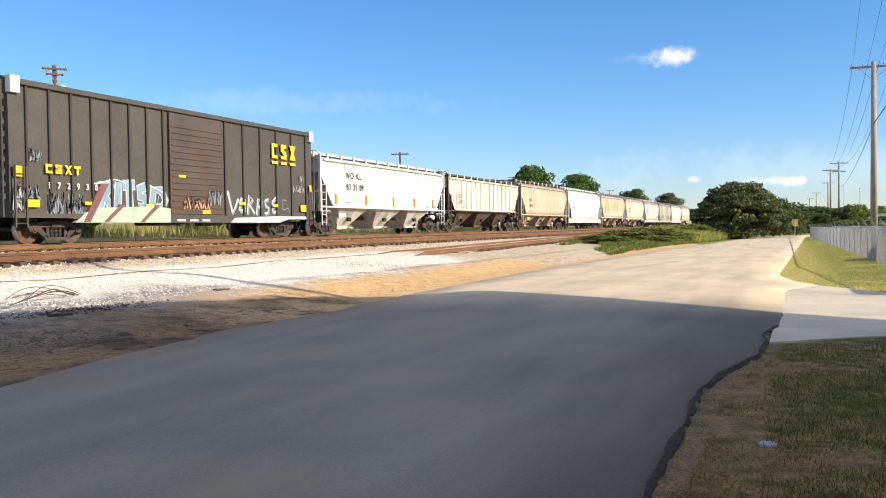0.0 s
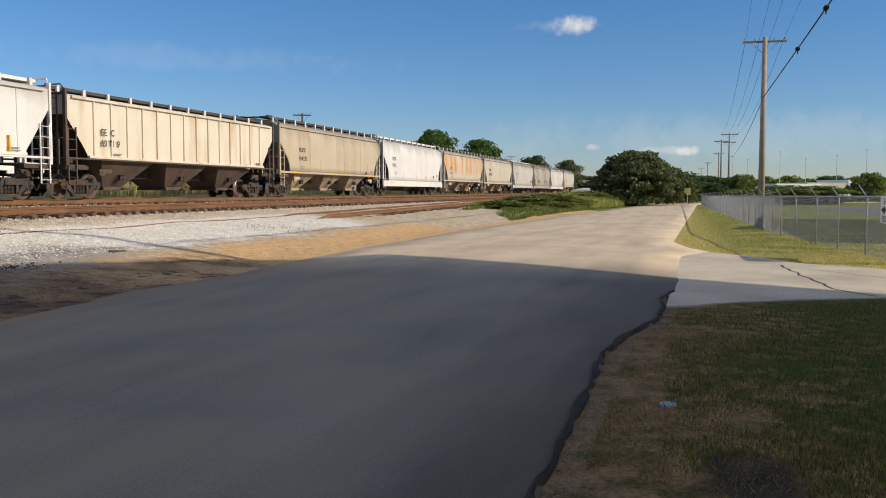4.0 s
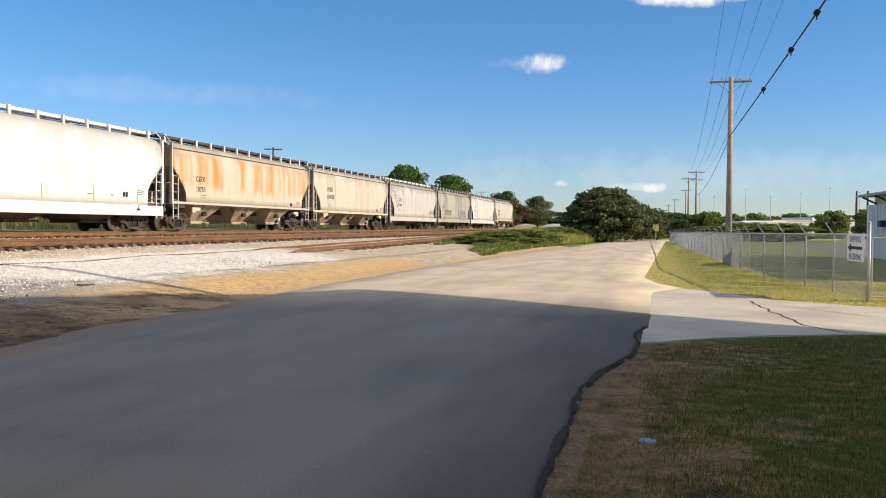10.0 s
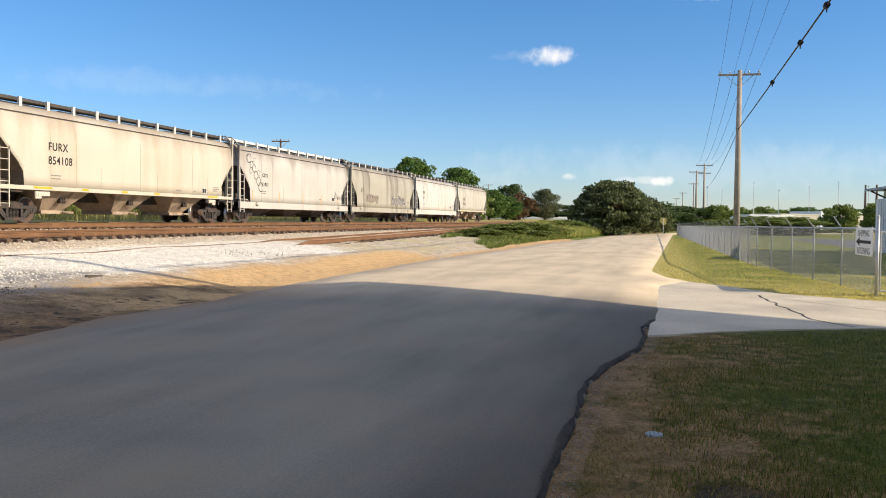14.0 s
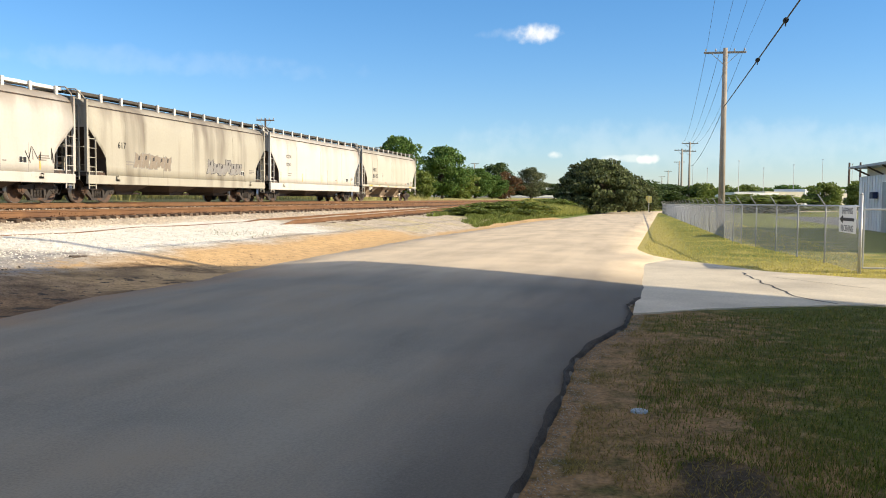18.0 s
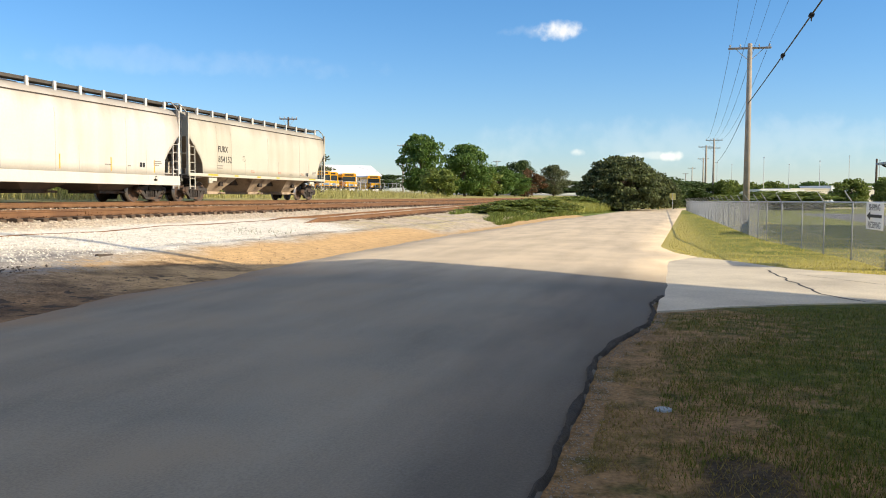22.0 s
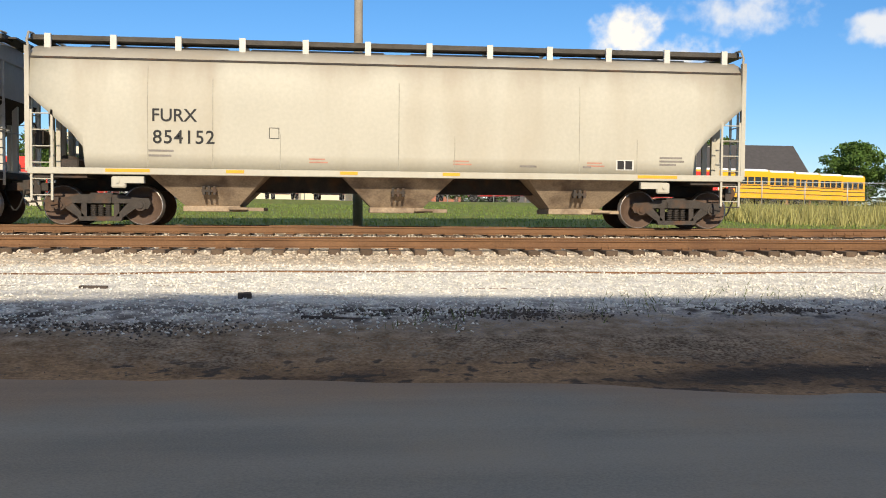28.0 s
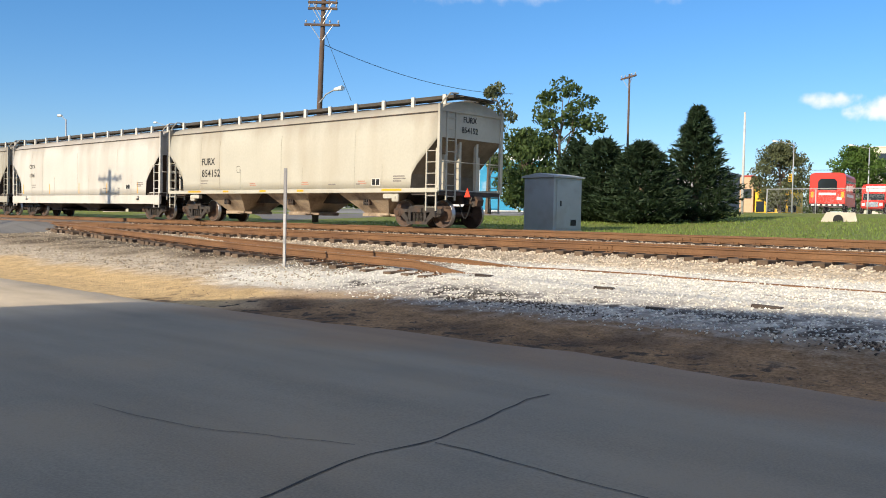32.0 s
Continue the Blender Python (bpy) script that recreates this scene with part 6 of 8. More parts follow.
def wire(a, b, sag, r=0.012, knobs=(), name="overhead_wire", label="thin black overhead wire between utility poles"):
    a, b = Vector(a), Vector(b)
    t = thing(name, Matrix.Translation(a), label, "wire", "overhead wires")
    bm = bmesh.new()
    n = 20
    pts = [a.lerp(b, i / n) - a - Vector((0, 0, sag * 4 * (i / n) * (1 - i / n))) for i in range(n + 1)]
    pipe(bm, pts, r, 4)
    part("wire", bm, WIRE, t)
    for u in knobs:
        i = int(u * n)
        p = pts[i].lerp(pts[min(n, i + 1)], u * n - i)
        bm = bmesh.new()
        tube(bm, p + Vector((-0.10, 0, 0.0)), p + Vector((0.10, 0, 0)), 0.09, seg=8)
        tube(bm, p + Vector((0, 0, 0.02)), p + Vector((0, 0, -0.2)), 0.04, 0.02, 6)
        part("hanger", bm, WIRE, t)


def build_poles():
    # along the road
    utility_pole(57.8, -4.85, 10.9, ((0.25, 2.5),), 0.17, turn=90)
    for x, y, h in ((150, -7.5, 10.9), (157, -6.6, 10.2), (226, -8.9, 11.0), (300, -8.4, 11.0), (371, -8.0, 11.0)):
        utility_pole(x, y, h, ((0.25, 2.6), (1.5, 2.0)) if x == 150 else ((0.25, 2.5),), 0.16, turn=90)
    for s in (-1.1, -0.3, 0.3, 1.1):
        wire((57.8, -4.85 + s, 10.85), (-41.5, -0.3 + s, 13.0), 1.2, 0.007)
        wire((57.8, -4.85 + s, 10.85), (150, -7.5 + s, 10.85), 1.3, 0.012)
    wire((57.6, -4.8, 7.25), (-41.5, -3.9, 9.4), 0.3, 0.03, (0.18, 0.26, 0.31, 0.345, 0.375, 0.40), label="black cable with hangers on a utility pole")
    wire((57.8, -4.85, 7.3), (150, -7.5, 7.0), 0.9, 0.02)
    # beyond the tracks
    utility_pole(46.6, 45.4, 10.9, ((0.25, 1.55), (0.62, 1.1)), 0.16, True, turn=-44, can=True)
    utility_pole(83.0, 36.3, 7.75, ((0.2, 1.75),), 0.11, True, (0, -1.5), turn=-66)
    utility_pole(177, 52.3, 9.9, ((0.25, 2.6),), 0.15)
    utility_pole(232, 52.4, 9.9, ((0.25, 1.2),), 0.15)
    utility_pole(257, 47.5, 9.9, ((0.25, 2.4),), 0.15)
    utility_pole(0.15, 27.2, 15.0, ((0.4, 2.4),), 0.125, False, turn=0, label="tall bare wooden utility pole on the grass")
    for dx in (-0.9, 0, 0.9):
        utility_pole(17.3 + dx, 93.4 + dx * 0.4, 8.4 - abs(dx) * 0.3, ((0.3, 2.0), (1.0, 1.6)) if dx == 0 else ((0.5, 1.2),), 0.12, turn=0, label="pale wooden utility pole in a cluster of three")
    w = utility_pole(-35.7, 28.6, 11.2, ((0.25, 1.5), (0.55, 1.5), (1.35, 1.8)), 0.135, True, (0, 2.2), turn=35)
    bm = bmesh.new()
    pts = [(0.1, -0.1, 6.0), (0.6, -0.1, 6.4), (1.3, -0.1, 6.62)]
    for a, b in zip(pts, pts[1:]):
        tube(bm, a, b, 0.035, seg=6)
    part("lamp_arm", bm, GALV, w)
    bm = bmesh.new()
    tube(bm, (1.25, -0.1, 6.61), (1.85, -0.1, 6.66), 0.08, 0.13, 10)
    part("lamp_head", bm, LAMPGLASS, w)
    wire((-35.4, 28.6, 10.2), (-37.5, 46.5, 9.9), 0.6, 0.016)
    wire((-35.2, 28.5, 11.0), (-33.4, 28.9, 7.2), 0.05, 0.012)
    utility_pole(-34.5, 56.0, 10.0, ((0.25, 2.2),), 0.085, True, turn=-30)
    # behind the camera: their shadows fall across the gravel and the wagons
    # unseen mast, set on the added roof only to cast a pole's shadow
    utility_pole(18.1, -13.0, 6.7, ((0.3, 2.0),), 0.15, True, turn=0, zb=8.3, label="dark wooden mast with a crossarm, unseen, added for its shadow on the gravel")
    utility_pole(-41.5, -0.3, 13.3, ((0.3, 2.4), (1.0, 2.0)), 0.2, True, turn=0)
    for x, y, h in ((172, -38, 6.5), (176, -37, 6.6)):
        utility_pole(x, y, h + 2.0, (), 0.2, True)


build_poles()


def street_lamp(x, y, h, arm, label, group="street lamps", heads=1, turn=0, thick=0.07, base=0.0):
    lamp = thing("street_lamp", pose(x, y, ground_z(x, y), 0, 0, turn), label, "street lamp", group)
    bm = bmesh.new()
    tube(bm, (0, 0, -0.05), (0, 0, h), thick * 1.3, thick * 0.8, 10)
    part("pole", bm, POLEDARK if heads == 2 else GALV, lamp)
    if base:
        bm = bmesh.new()
        tube(bm, (0, 0, -0.1), (0, 0, base), 0.32, 0.28, 12)
        part("footing", bm, CONCRETE, lamp)
    if arm:
        bm = bmesh.new()
        tube(bm, (0, 0, h - 0.1), (-arm, 0, h + 0.35), 0.03, seg=6)
        part("arm", bm, GALV, lamp)
        bm = bmesh.new()
        tube(bm, (-arm, 0, h + 0.35), (-arm - 0.6, 0, h + 0.40), 0.09, 0.12, 8)
        part("lamp_head", bm, LAMPGLASS, lamp)
    elif heads:
        part("lamp_head", one_box(-0.32, 0.32, -0.25, 0.25, h - 0.05, h + 0.22, bevel=0.03), POLEDARK, lamp)
    return lamp


def build_lamps():
    street_lamp(15.2, 68.4, 9.2, 0, "tall brown car park light with a box head", "car park lights", 2, thick=0.1, base=0.7)
    street_lamp(39.5, 122, 12.2, 0, "tall dark car park light with a box head", "car park lights", 2)
    street_lamp(-14.2, 68.0, 8.7, 0, "tall brown car park light with a box head", "car park lights", 2, thick=0.1, base=0.8)
    street_lamp(-43.0, 107, 8.5, 2.0, "grey steel street lamp with a curved arm")
    street_lamp(-36, 112, 8.0, 1.8, "grey steel street lamp with a curved arm")
    street_lamp(26, 78, 5.2, 0.6, "pale lamp post beside parked buses")
    street_lamp(-5.5, 90, 5.0, 1.0, "grey lamp post by the car park")
    street_lamp(-26, 120, 7.0, 1.0, "grey lamp post by the car park")
    street_lamp(-72, 32, 7.6, 0.8, "grey street lamp on a thin pole")
    street_lamp(-88, 50, 9.0, 2.0, "grey street lamp on a thin pole")
    m = thing("flag_mast", pose(-27.2, 59.1, ground_z(-27.2, 59.1), 0, 0, 0), "plain pale bare mast beside the street", "mast")
    bm = bmesh.new()
    tube(bm, (0, 0, 0), (0, 0, 7.0), 0.10, 0.07, 10)
    part("mast", bm, mat("pale_pole", (0.55, 0.54, 0.52), 0.7), m)
    for x, y, h in ((2.4, 112, 11.2), (-61.5, 216, 22)):
        f = thing("flagpole", pose(x, y, ground_z(x, y)), "white flagpole with striped flag hanging", "flagpole")
        bm = bmesh.new()
        tube(bm, (0, 0, 0), (0, 0, h), 0.07, 0.05, 8)
        part("pole", bm, WHITE, f)
        bm = bmesh.new()
        for i in range(6):
            box(bm, 0.06 + 0.3 * i, 0.36 + 0.3 * i, -0.02 + 0.08 * math.sin(i), 0.02 + 0.08 * math.sin(i), h - 1.3 - 0.1 * i, h - 0.1 - 0.1 * i, mi=i % 2)
        part("flag", bm, [RED, WHITE], f)
    for x, y, h in ((238, -24, 12), (246, -31, 10.5), (250, -39, 11.5), (255, -47, 13), (258, -55, 12), (262, -18, 11), (270, -14.5, 12)):
        s = thing("light_mast", pose(x, y, -0.5), "thin grey light mast far beyond the lots", "mast", "distant light masts")
        bm = bmesh.new()
        tube(bm, (0, 0, 0), (0, 0, h), 0.11, 0.06, 6)
        part("mast", bm, mat("pale_pole", (0.55, 0.54, 0.52), 0.7), s)
        part("lamp_head", one_box(-0.12, 0.12, -0.16, 0.16, h - 0.1, h + 0.12, bevel=0.03), GALV, s)
    # overhead traffic signals
    for x, y in ((-44.5, 110), (-39.6, 111)):
        s = thing("traffic_signal", pose(x, y, 7.4), "yellow traffic signal hanging from a span wire", "traffic signal", "traffic signals")
        part("housing", one_box(-0.18, 0.18, -0.15, 0.15, -0.5, 0.5, bevel=0.03), mat("signal_yellow", (0.75, 0.45, 0.03), 0.5), s)
        bm = bmesh.new()
        for z in (-0.3, 0, 0.3):
            tube(bm, (0, -0.22, z), (0, -0.15, z), 0.11, seg=10)
        part("lens", bm, BLACK, s)
        bm = bmesh.new()
        tube(bm, (0, 0, 0.5), (0, 0, 0.9), 0.03, seg=6)
        tube(bm, (-6, 0, 0.9), (6, 0, 0.9), 0.015, seg=4)
        part("hanger", bm, WIRE, s)


build_lamps()


# ---------------------------------------------------------------- fence, gate, sign
FENCE_LINE = [(21.35, -4.78), (24.67, -4.66), (26.9, -4.35), (29.6, -4.15), (32.1, -3.85), (34.2, -3.60), (36.2, -3.50)]
FENCE_LINE += [(36.2 + 3.3 * k, -3.5 + 0.0155 * 3.3 * k) for k in range(1, 22)]


def fence_top(x):
    return 1.48 - 0.0048 * (x - 24)


def chain_link(length, z0, z1, material, pitch=0.075, r=0.0022):
    """Diamond netting: thin square wires that lean both ways."""
    verts, faces = [], []
    h = z1 - z0
    for lean in (1, -1):
        k = -h if lean > 0 else 0.0
        while k < (length if lean > 0 else length + h):
            u0, u1 = (max(0.0, -k), min(h, length - k)) if lean > 0 else (max(0.0, k - length), min(h, k))
            if u1 > u0 + 0.01:
                n = len(verts)
                for u in (u0, u1):
                    x, z = k + lean * u, z0 + u
                    verts += [(x - r * 1.4, lean * r, z), (x, lean * r - r, z), (x + r * 1.4, lean * r, z), (x, lean * r + r, z)]
                faces += [(n + i, n + (i + 1) % 4, n + 4 + (i + 1) % 4, n + 4 + i) for i in range(4)]
            k += pitch
    return raw_mesh("netting", verts, faces, material)


def build_fence():
    fence = thing("chain_link_fence", pose(0, 0, 0), "grey galvanised chain-link fence with angled barbed-wire arms", "fence")
    post = bmesh.new()
    tube(post, (0, 0, -0.1), (0, 0, 1), 0.021, seg=8)
    arm = bmesh.new()
    tube(arm, (0, 0, -0.02), (0.02, 0.21, 0.30), 0.020, 0.014, 6)
    dull = mat("dull_galvanised", (0.36, 0.37, 0.37), 0.65, 0.2, vary=0.15, bump=0.05)
    pm, am = finish(post, "post", dull), finish(arm, "barb_arm", dull)
    net = mat("chain_link_wire", (0.25, 0.26, 0.265), 0.55, 0.2, vary=0.1, bump=0)
    for i, (x, y) in enumerate(FENCE_LINE):
        h = fence_top(x)
        if i:
            part("post", pm, None, fence, m=pose(x, y, 0) @ Matrix.Diagonal((1, 1, h + 0.02, 1)))
            part("barb_arm", am, None, fence, m=pose(x, y, h))
        if i == len(FENCE_LINE) - 1:
            break
        x1, y1 = FENCE_LINE[i + 1]
        h1 = fence_top(x1)
        ang = math.degrees(math.atan2(y1 - y, x1 - x))
        length = math.hypot(x1 - x, y1 - y)
        bm = bmesh.new()
        tube(bm, (x, y, h), (x1, y1, h1), 0.022, seg=6)
        part("top_rail", bm, GALV, fence)
        if i:
            for k in range(3):
                u = 0.3 + 0.33 * k
                bm = bmesh.new()
                tube(bm, (x, y + 0.21 * u, h + 0.3 * u), (x1, y1 + 0.21 * u, h1 + 0.3 * u), 0.0022, seg=4)
                part("barbed_wire", bm, WIRE, fence)
        part("netting", chain_link(length, 0.02, min(h, h1) - 0.01, net), None, fence, m=pose(x, y, 0, 0, 0, ang))
    gate = thing("fence_gate", pose(21.28, -4.75, 0), "grey steel gate post and chain-link gate beside the driveway", "gate")
    bm = bmesh.new()
    tube(bm, (0, 0, -0.1), (0, 0, 1.74), 0.036, seg=10)
    tube(bm, (0, 0, 1.74), (0, 0, 1.79), 0.04, 0.012, 10)
    part("gate_post", bm, GALV, gate)
    bm = bmesh.new()
    for z in (0.12, 1.42):
        tube(bm, (0.02, -0.07, z), (0.5, -3.0, z), 0.02, seg=6)
    for u in (0.0, 0.18, 0.6, 1.0):
        tube(bm, (0.02 + 0.48 * u, -0.07 - 2.93 * u, 0.12), (0.02 + 0.48 * u, -0.07 - 2.93 * u, 1.42), 0.02, seg=6)
    part("gate_frame", bm, GALV, gate)
    part("netting", chain_link(2.95, 0.12, 1.42, net), None, gate, m=pose(0.02, -0.07, 0, 0, 0, -81))
    sign = thing("gate_sign", pose(22.12, -4.66, 1.18, 0, 0, 182), "white sign with black arrow and lettering wired to the fence", "sign")
    part("panel", one_box(-0.74, 0.74, -0.02, -0.008, -0.31, 0.31, bevel=0.003), mat("sign_white", (0.84, 0.83, 0.80), 0.5, vary=0.06), sign)
    bm = bmesh.new()
    prism(bm, [(-0.66, 0.0), (-0.36, 0.10), (-0.36, 0.035), (0.6, 0.035), (0.6, -0.035), (-0.36, -0.035), (-0.36, -0.10)], -0.025, -0.019)
    part("arrow", bm, BLACK, sign)
    grey = mat("word_grey", (0.16, 0.16, 0.16), 0.7)
    lettering("SHIPPING", 0.20, grey, 0.0, -0.022, 0.13, sign, align="CENTER", stretch=1.15)
    lettering("RECEIVING", 0.20, grey, 0.0, -0.022, -0.27, sign, align="CENTER", stretch=1.1)


build_fence()


def build_metal_building():
    b = thing("metal_building", pose(0, 0, 0), "white corrugated metal building with knee-braced overhanging eaves", "building")
    skin = mat("white_metal", (0.74, 0.75, 0.76), 0.5, 0.0, vary=0.1, scale=1.0, bump=0.05, stain=(0.5, 0.47, 0.42, 0.4), stain_scale=0.7, streak=0.7)
    bm = bmesh.new()
    x0, x1, y0, y1 = 30.0, 56.0, -34.0, -12.35
    box(bm, x0, x1, y0, y1, 0, 3.0)
    part("wall", bm, skin, b)
    part("clerestory", one_box(x0 + 0.2, x1 - 0.2, y0 + 0.3, y1 - 0.35, 3.0, 3.46), mat("cream_panel", (0.62, 0.57, 0.45), 0.7, vary=0.1), b)
    for i in range(44):
        part("wall_rib", one_box(x1, x1 + 0.03, y1 - 0.3 - i * 0.46, y1 - 0.24 - i * 0.46, 0.05, 3.0), skin, b) if i < 20 else None
        part("wall_rib", one_box(x0 + 0.3 + i * 0.58, x0 + 0.36 + i * 0.58, y1, y1 + 0.03, 0.05, 3.0), skin, b)
    grey = mat("roof_metal", (0.35, 0.36, 0.38), 0.5, 0.4, vary=0.15)
    bm = bmesh.new()
    prism(bm, [(-0.6, 3.46), (-0.6, 3.58), (10.8, 5.3), (21.6, 3.58), (21.6, 3.46)], 0, x1 - x0)
    r = part("roof", bm, grey, b, m=pose(x1, y1, 0, 0, 0, 0) @ pose(0, 0, 0, 0, 0, -90) @ pose(0, 0, 0))
    r.matrix_basis = pose(x1, y1, 0, 0, 0, 90) @ Matrix.Diagonal((-1, 1, 1, 1))
    for i in range(6):
        bm = bmesh.new()
        tube(bm, (55 - i * 3, y1 - 0.3, 3.05), (55 - i * 3, y1 + 0.5, 3.44), 0.05, seg=6)
        part("awning_brace", bm, POLEDARK, b)
    part("annex", one_box(38.0, 45.0, y1 + 0.032, y1 + 0.9, 0, 2.5, bevel=0.03), skin, b)
    part("wall_sign", one_box(51.6, 52.3, y1 + 0.035, y1 + 0.3, 1.75, 2.1, bevel=0.01), mat("navy_sign", (0.02, 0.03, 0.08), 0.5), b)
    # unseen rooftop block, added to cast the wedge of shadow at the fence
    bm = bmesh.new()
    prism(bm, [(39.6, 3.6), (44.2, 3.6), (44.2, 4.2), (42.2, 4.75), (39.6, 5.05)], y1 - 2.2, y1 - 0.5)
    part("roof_housing", bm, skin, b)
    part("door", one_box(48, 50.6, y1 + 0.035, y1 + 0.08, 0, 2.6), grey, b)


build_metal_building()


# ---------------------------------------------------------------- trees and grass
BARK = mat("bark", (0.13, 0.10, 0.075), 0.95, vary=0.3, scale=3, grain=25, bump=0.6)


def leaves_mesh(name, centres, radii, per, size, material, seed, flat=0.6, droop=0.0):
    """Small leaf blades scattered through clumps."""
    rng = np.random.default_rng(seed)
    V = []
    for c, r in zip(centres, radii):
        d = rng.normal(0, 1, (per, 3))
        d /= np.linalg.norm(d, axis=1)[:, None]
        p = np.array(c) + d * (r * rng.uniform(0.55, 1.05, (per, 1))) * np.array([1, 1, flat])
        a = rng.normal(0, 1, (per, 3))
        a /= np.linalg.norm(a, axis=1)[:, None]
        b = np.cross(a, rng.normal(0, 1, (per, 3)))
        b /= np.linalg.norm(b, axis=1)[:, None]
        s = size * rng.uniform(0.6, 1.4, (per, 1))
        a[:, 2] -= droop
        V.append(np.stack([p - a * s, p + b * s * 0.55, p + a * s, p - b * s * 0.55], 1).reshape(-1, 3))
    V = np.concatenate(V)
    F = np.arange(len(V)).reshape(-1, 4)
    return raw_mesh(name, V.tolist(), F.tolist(), material)


def tree_meshes(h, w, seed, material, leaf=0.3, clumps=26, per=110, trunk=0.2, low=0.22, shape="round"):
    rng = random.Random(seed)
    cs, rs = [], []
    bm = bmesh.new()
    bend = Vector((rng.uniform(-0.3, 0.3), rng.uniform(-0.3, 0.3), 0)) * (h * 0.1)
    top = Vector((0, 0, h * 0.62)) + bend
    tube(bm, (0, 0, -0.15), (0, 0, h * 0.12), trunk * 1.5, trunk, 9, False)
    tube(bm, (0, 0, h * 0.12), tuple(top * 0.5 + Vector((0, 0, h * 0.06))), trunk, trunk * 0.7, 8, False)
    tube(bm, tuple(top * 0.5 + Vector((0, 0, h * 0.06))), tuple(top), trunk * 0.7, trunk * 0.25, 7)
    for i in range(clumps):
        if shape == "tier":
            # flat spreading tiers that step down towards the outside, with gaps between them
            a = i * 2.39996 + rng.uniform(-0.3, 0.3)
            u = math.sqrt((i + 0.5) / clumps) * rng.uniform(0.85, 1.08)
            dome = 0.97 - 0.62 * u ** 2.2
            tier = round((0.10 + (dome - 0.10) * (1.0 if rng.random() < 0.5 else rng.random())) * 8) / 8 + rng.uniform(-0.03, 0.03)
            c = Vector((math.cos(a) * w * 0.5 * u, math.sin(a) * w * 0.44 * u, h * max(0.07, min(0.97, tier))))
            r = w * rng.uniform(0.07, 0.13)
        else:
            a, z = rng.uniform(0, 6.283), rng.uniform(low, 0.93)
            prof = math.sin(math.pi * min(1, max(0.06, (z - low + 0.06) / (1.02 - low)))) ** 0.6
            rad = w / 2 * prof * rng.uniform(0.35, 1.0)
            c = Vector((math.cos(a) * rad, math.sin(a) * rad, h * z))
            r = w * rng.uniform(0.11, 0.19)
        cs.append(c)
        rs.append(r)
        if i % 2 == 0:
            s = top * rng.uniform(0.35, 0.95)
            tube(bm, tuple(s), tuple(s.lerp(c, 0.9)), trunk * 0.28, trunk * 0.08, 5, False)
    return finish(bm, "trunk", BARK), leaves_mesh("crown", cs, rs, per, leaf, material, seed, 0.36 if shape == "tier" else 0.62)


LEAF = leaf_mat("green_leaf", (0.095, 0.165, 0.035))
LEAFDARK = leaf_mat("dark_leaf", (0.075, 0.115, 0.035))
LEAFOLIVE = leaf_mat("olive_leaf", (0.12, 0.135, 0.065))
LEAFPALE = leaf_mat("pale_leaf", (0.17, 0.215, 0.05))
LEAFTIER = leaf_mat("tiered_leaf", (0.105, 0.125, 0.048), 0.6)
LEAFRED = leaf_mat("rusty_leaf", (0.15, 0.085, 0.04))
CEDAR = leaf_mat("cedar_leaf", (0.034, 0.058, 0.028), 0.5)
TREE_KINDS = {}


def conifer_meshes(h, w, seed, material, bushy):
    """A cedar: whorls of upswept boughs on a straight stem, each bough a fan of fine sprays."""
    rng = np.random.default_rng(seed)
    bm = bmesh.new()
    tube(bm, (0, 0, -0.15), (0, 0, h * 0.96), 0.14, 0.02, 8)
    V = []
    boughs = 260 if bushy else 300
    for i in range(boughs):
        u = ((i + 0.5) / boughs) ** 1.15
        z = h * (0.02 + 0.93 * u)
        reach = w / 2 * ((1 - u) ** (0.62 if bushy else 0.9) * (0.72 + 0.28 * min(1, u * 6))) * rng.uniform(0.62, 1.12) + 0.10
        a = i * 2.39996 + rng.uniform(-0.4, 0.4)
        out = np.array([math.cos(a), math.sin(a), 0.0])
        rise = rng.uniform(0.15, 0.55)
        for k in range(46):
            s = 0.30 + 0.75 * rng.random()
            side = np.array([-out[1], out[0], 0.0]) * rng.normal(0, 0.16) * reach * (1.15 - s * 0.6)
            p = out * reach * s + side + np.array([0, 0, z + reach * rise * (s - 0.5) + rng.normal(0, 0.05)])
            d = out * rng.uniform(0.5, 1.1) + np.array([0, 0, rng.uniform(0.1, 0.9)]) + rng.normal(0, 0.45, 3)
            d /= np.linalg.norm(d)
            e = np.cross(d, rng.normal(0, 1, 3))
            e /= np.linalg.norm(e)
            ln = rng.uniform(0.11, 0.26)
            V.append([p - d * ln * 0.4, p + e * ln * 0.16, p + d * ln, p - e * ln * 0.16])
    V = np.array(V).reshape(-1, 3)
    return finish(bm, "trunk", BARK), raw_mesh("crown", V.tolist(), np.arange(len(V)).reshape(-1, 4).tolist(), material)


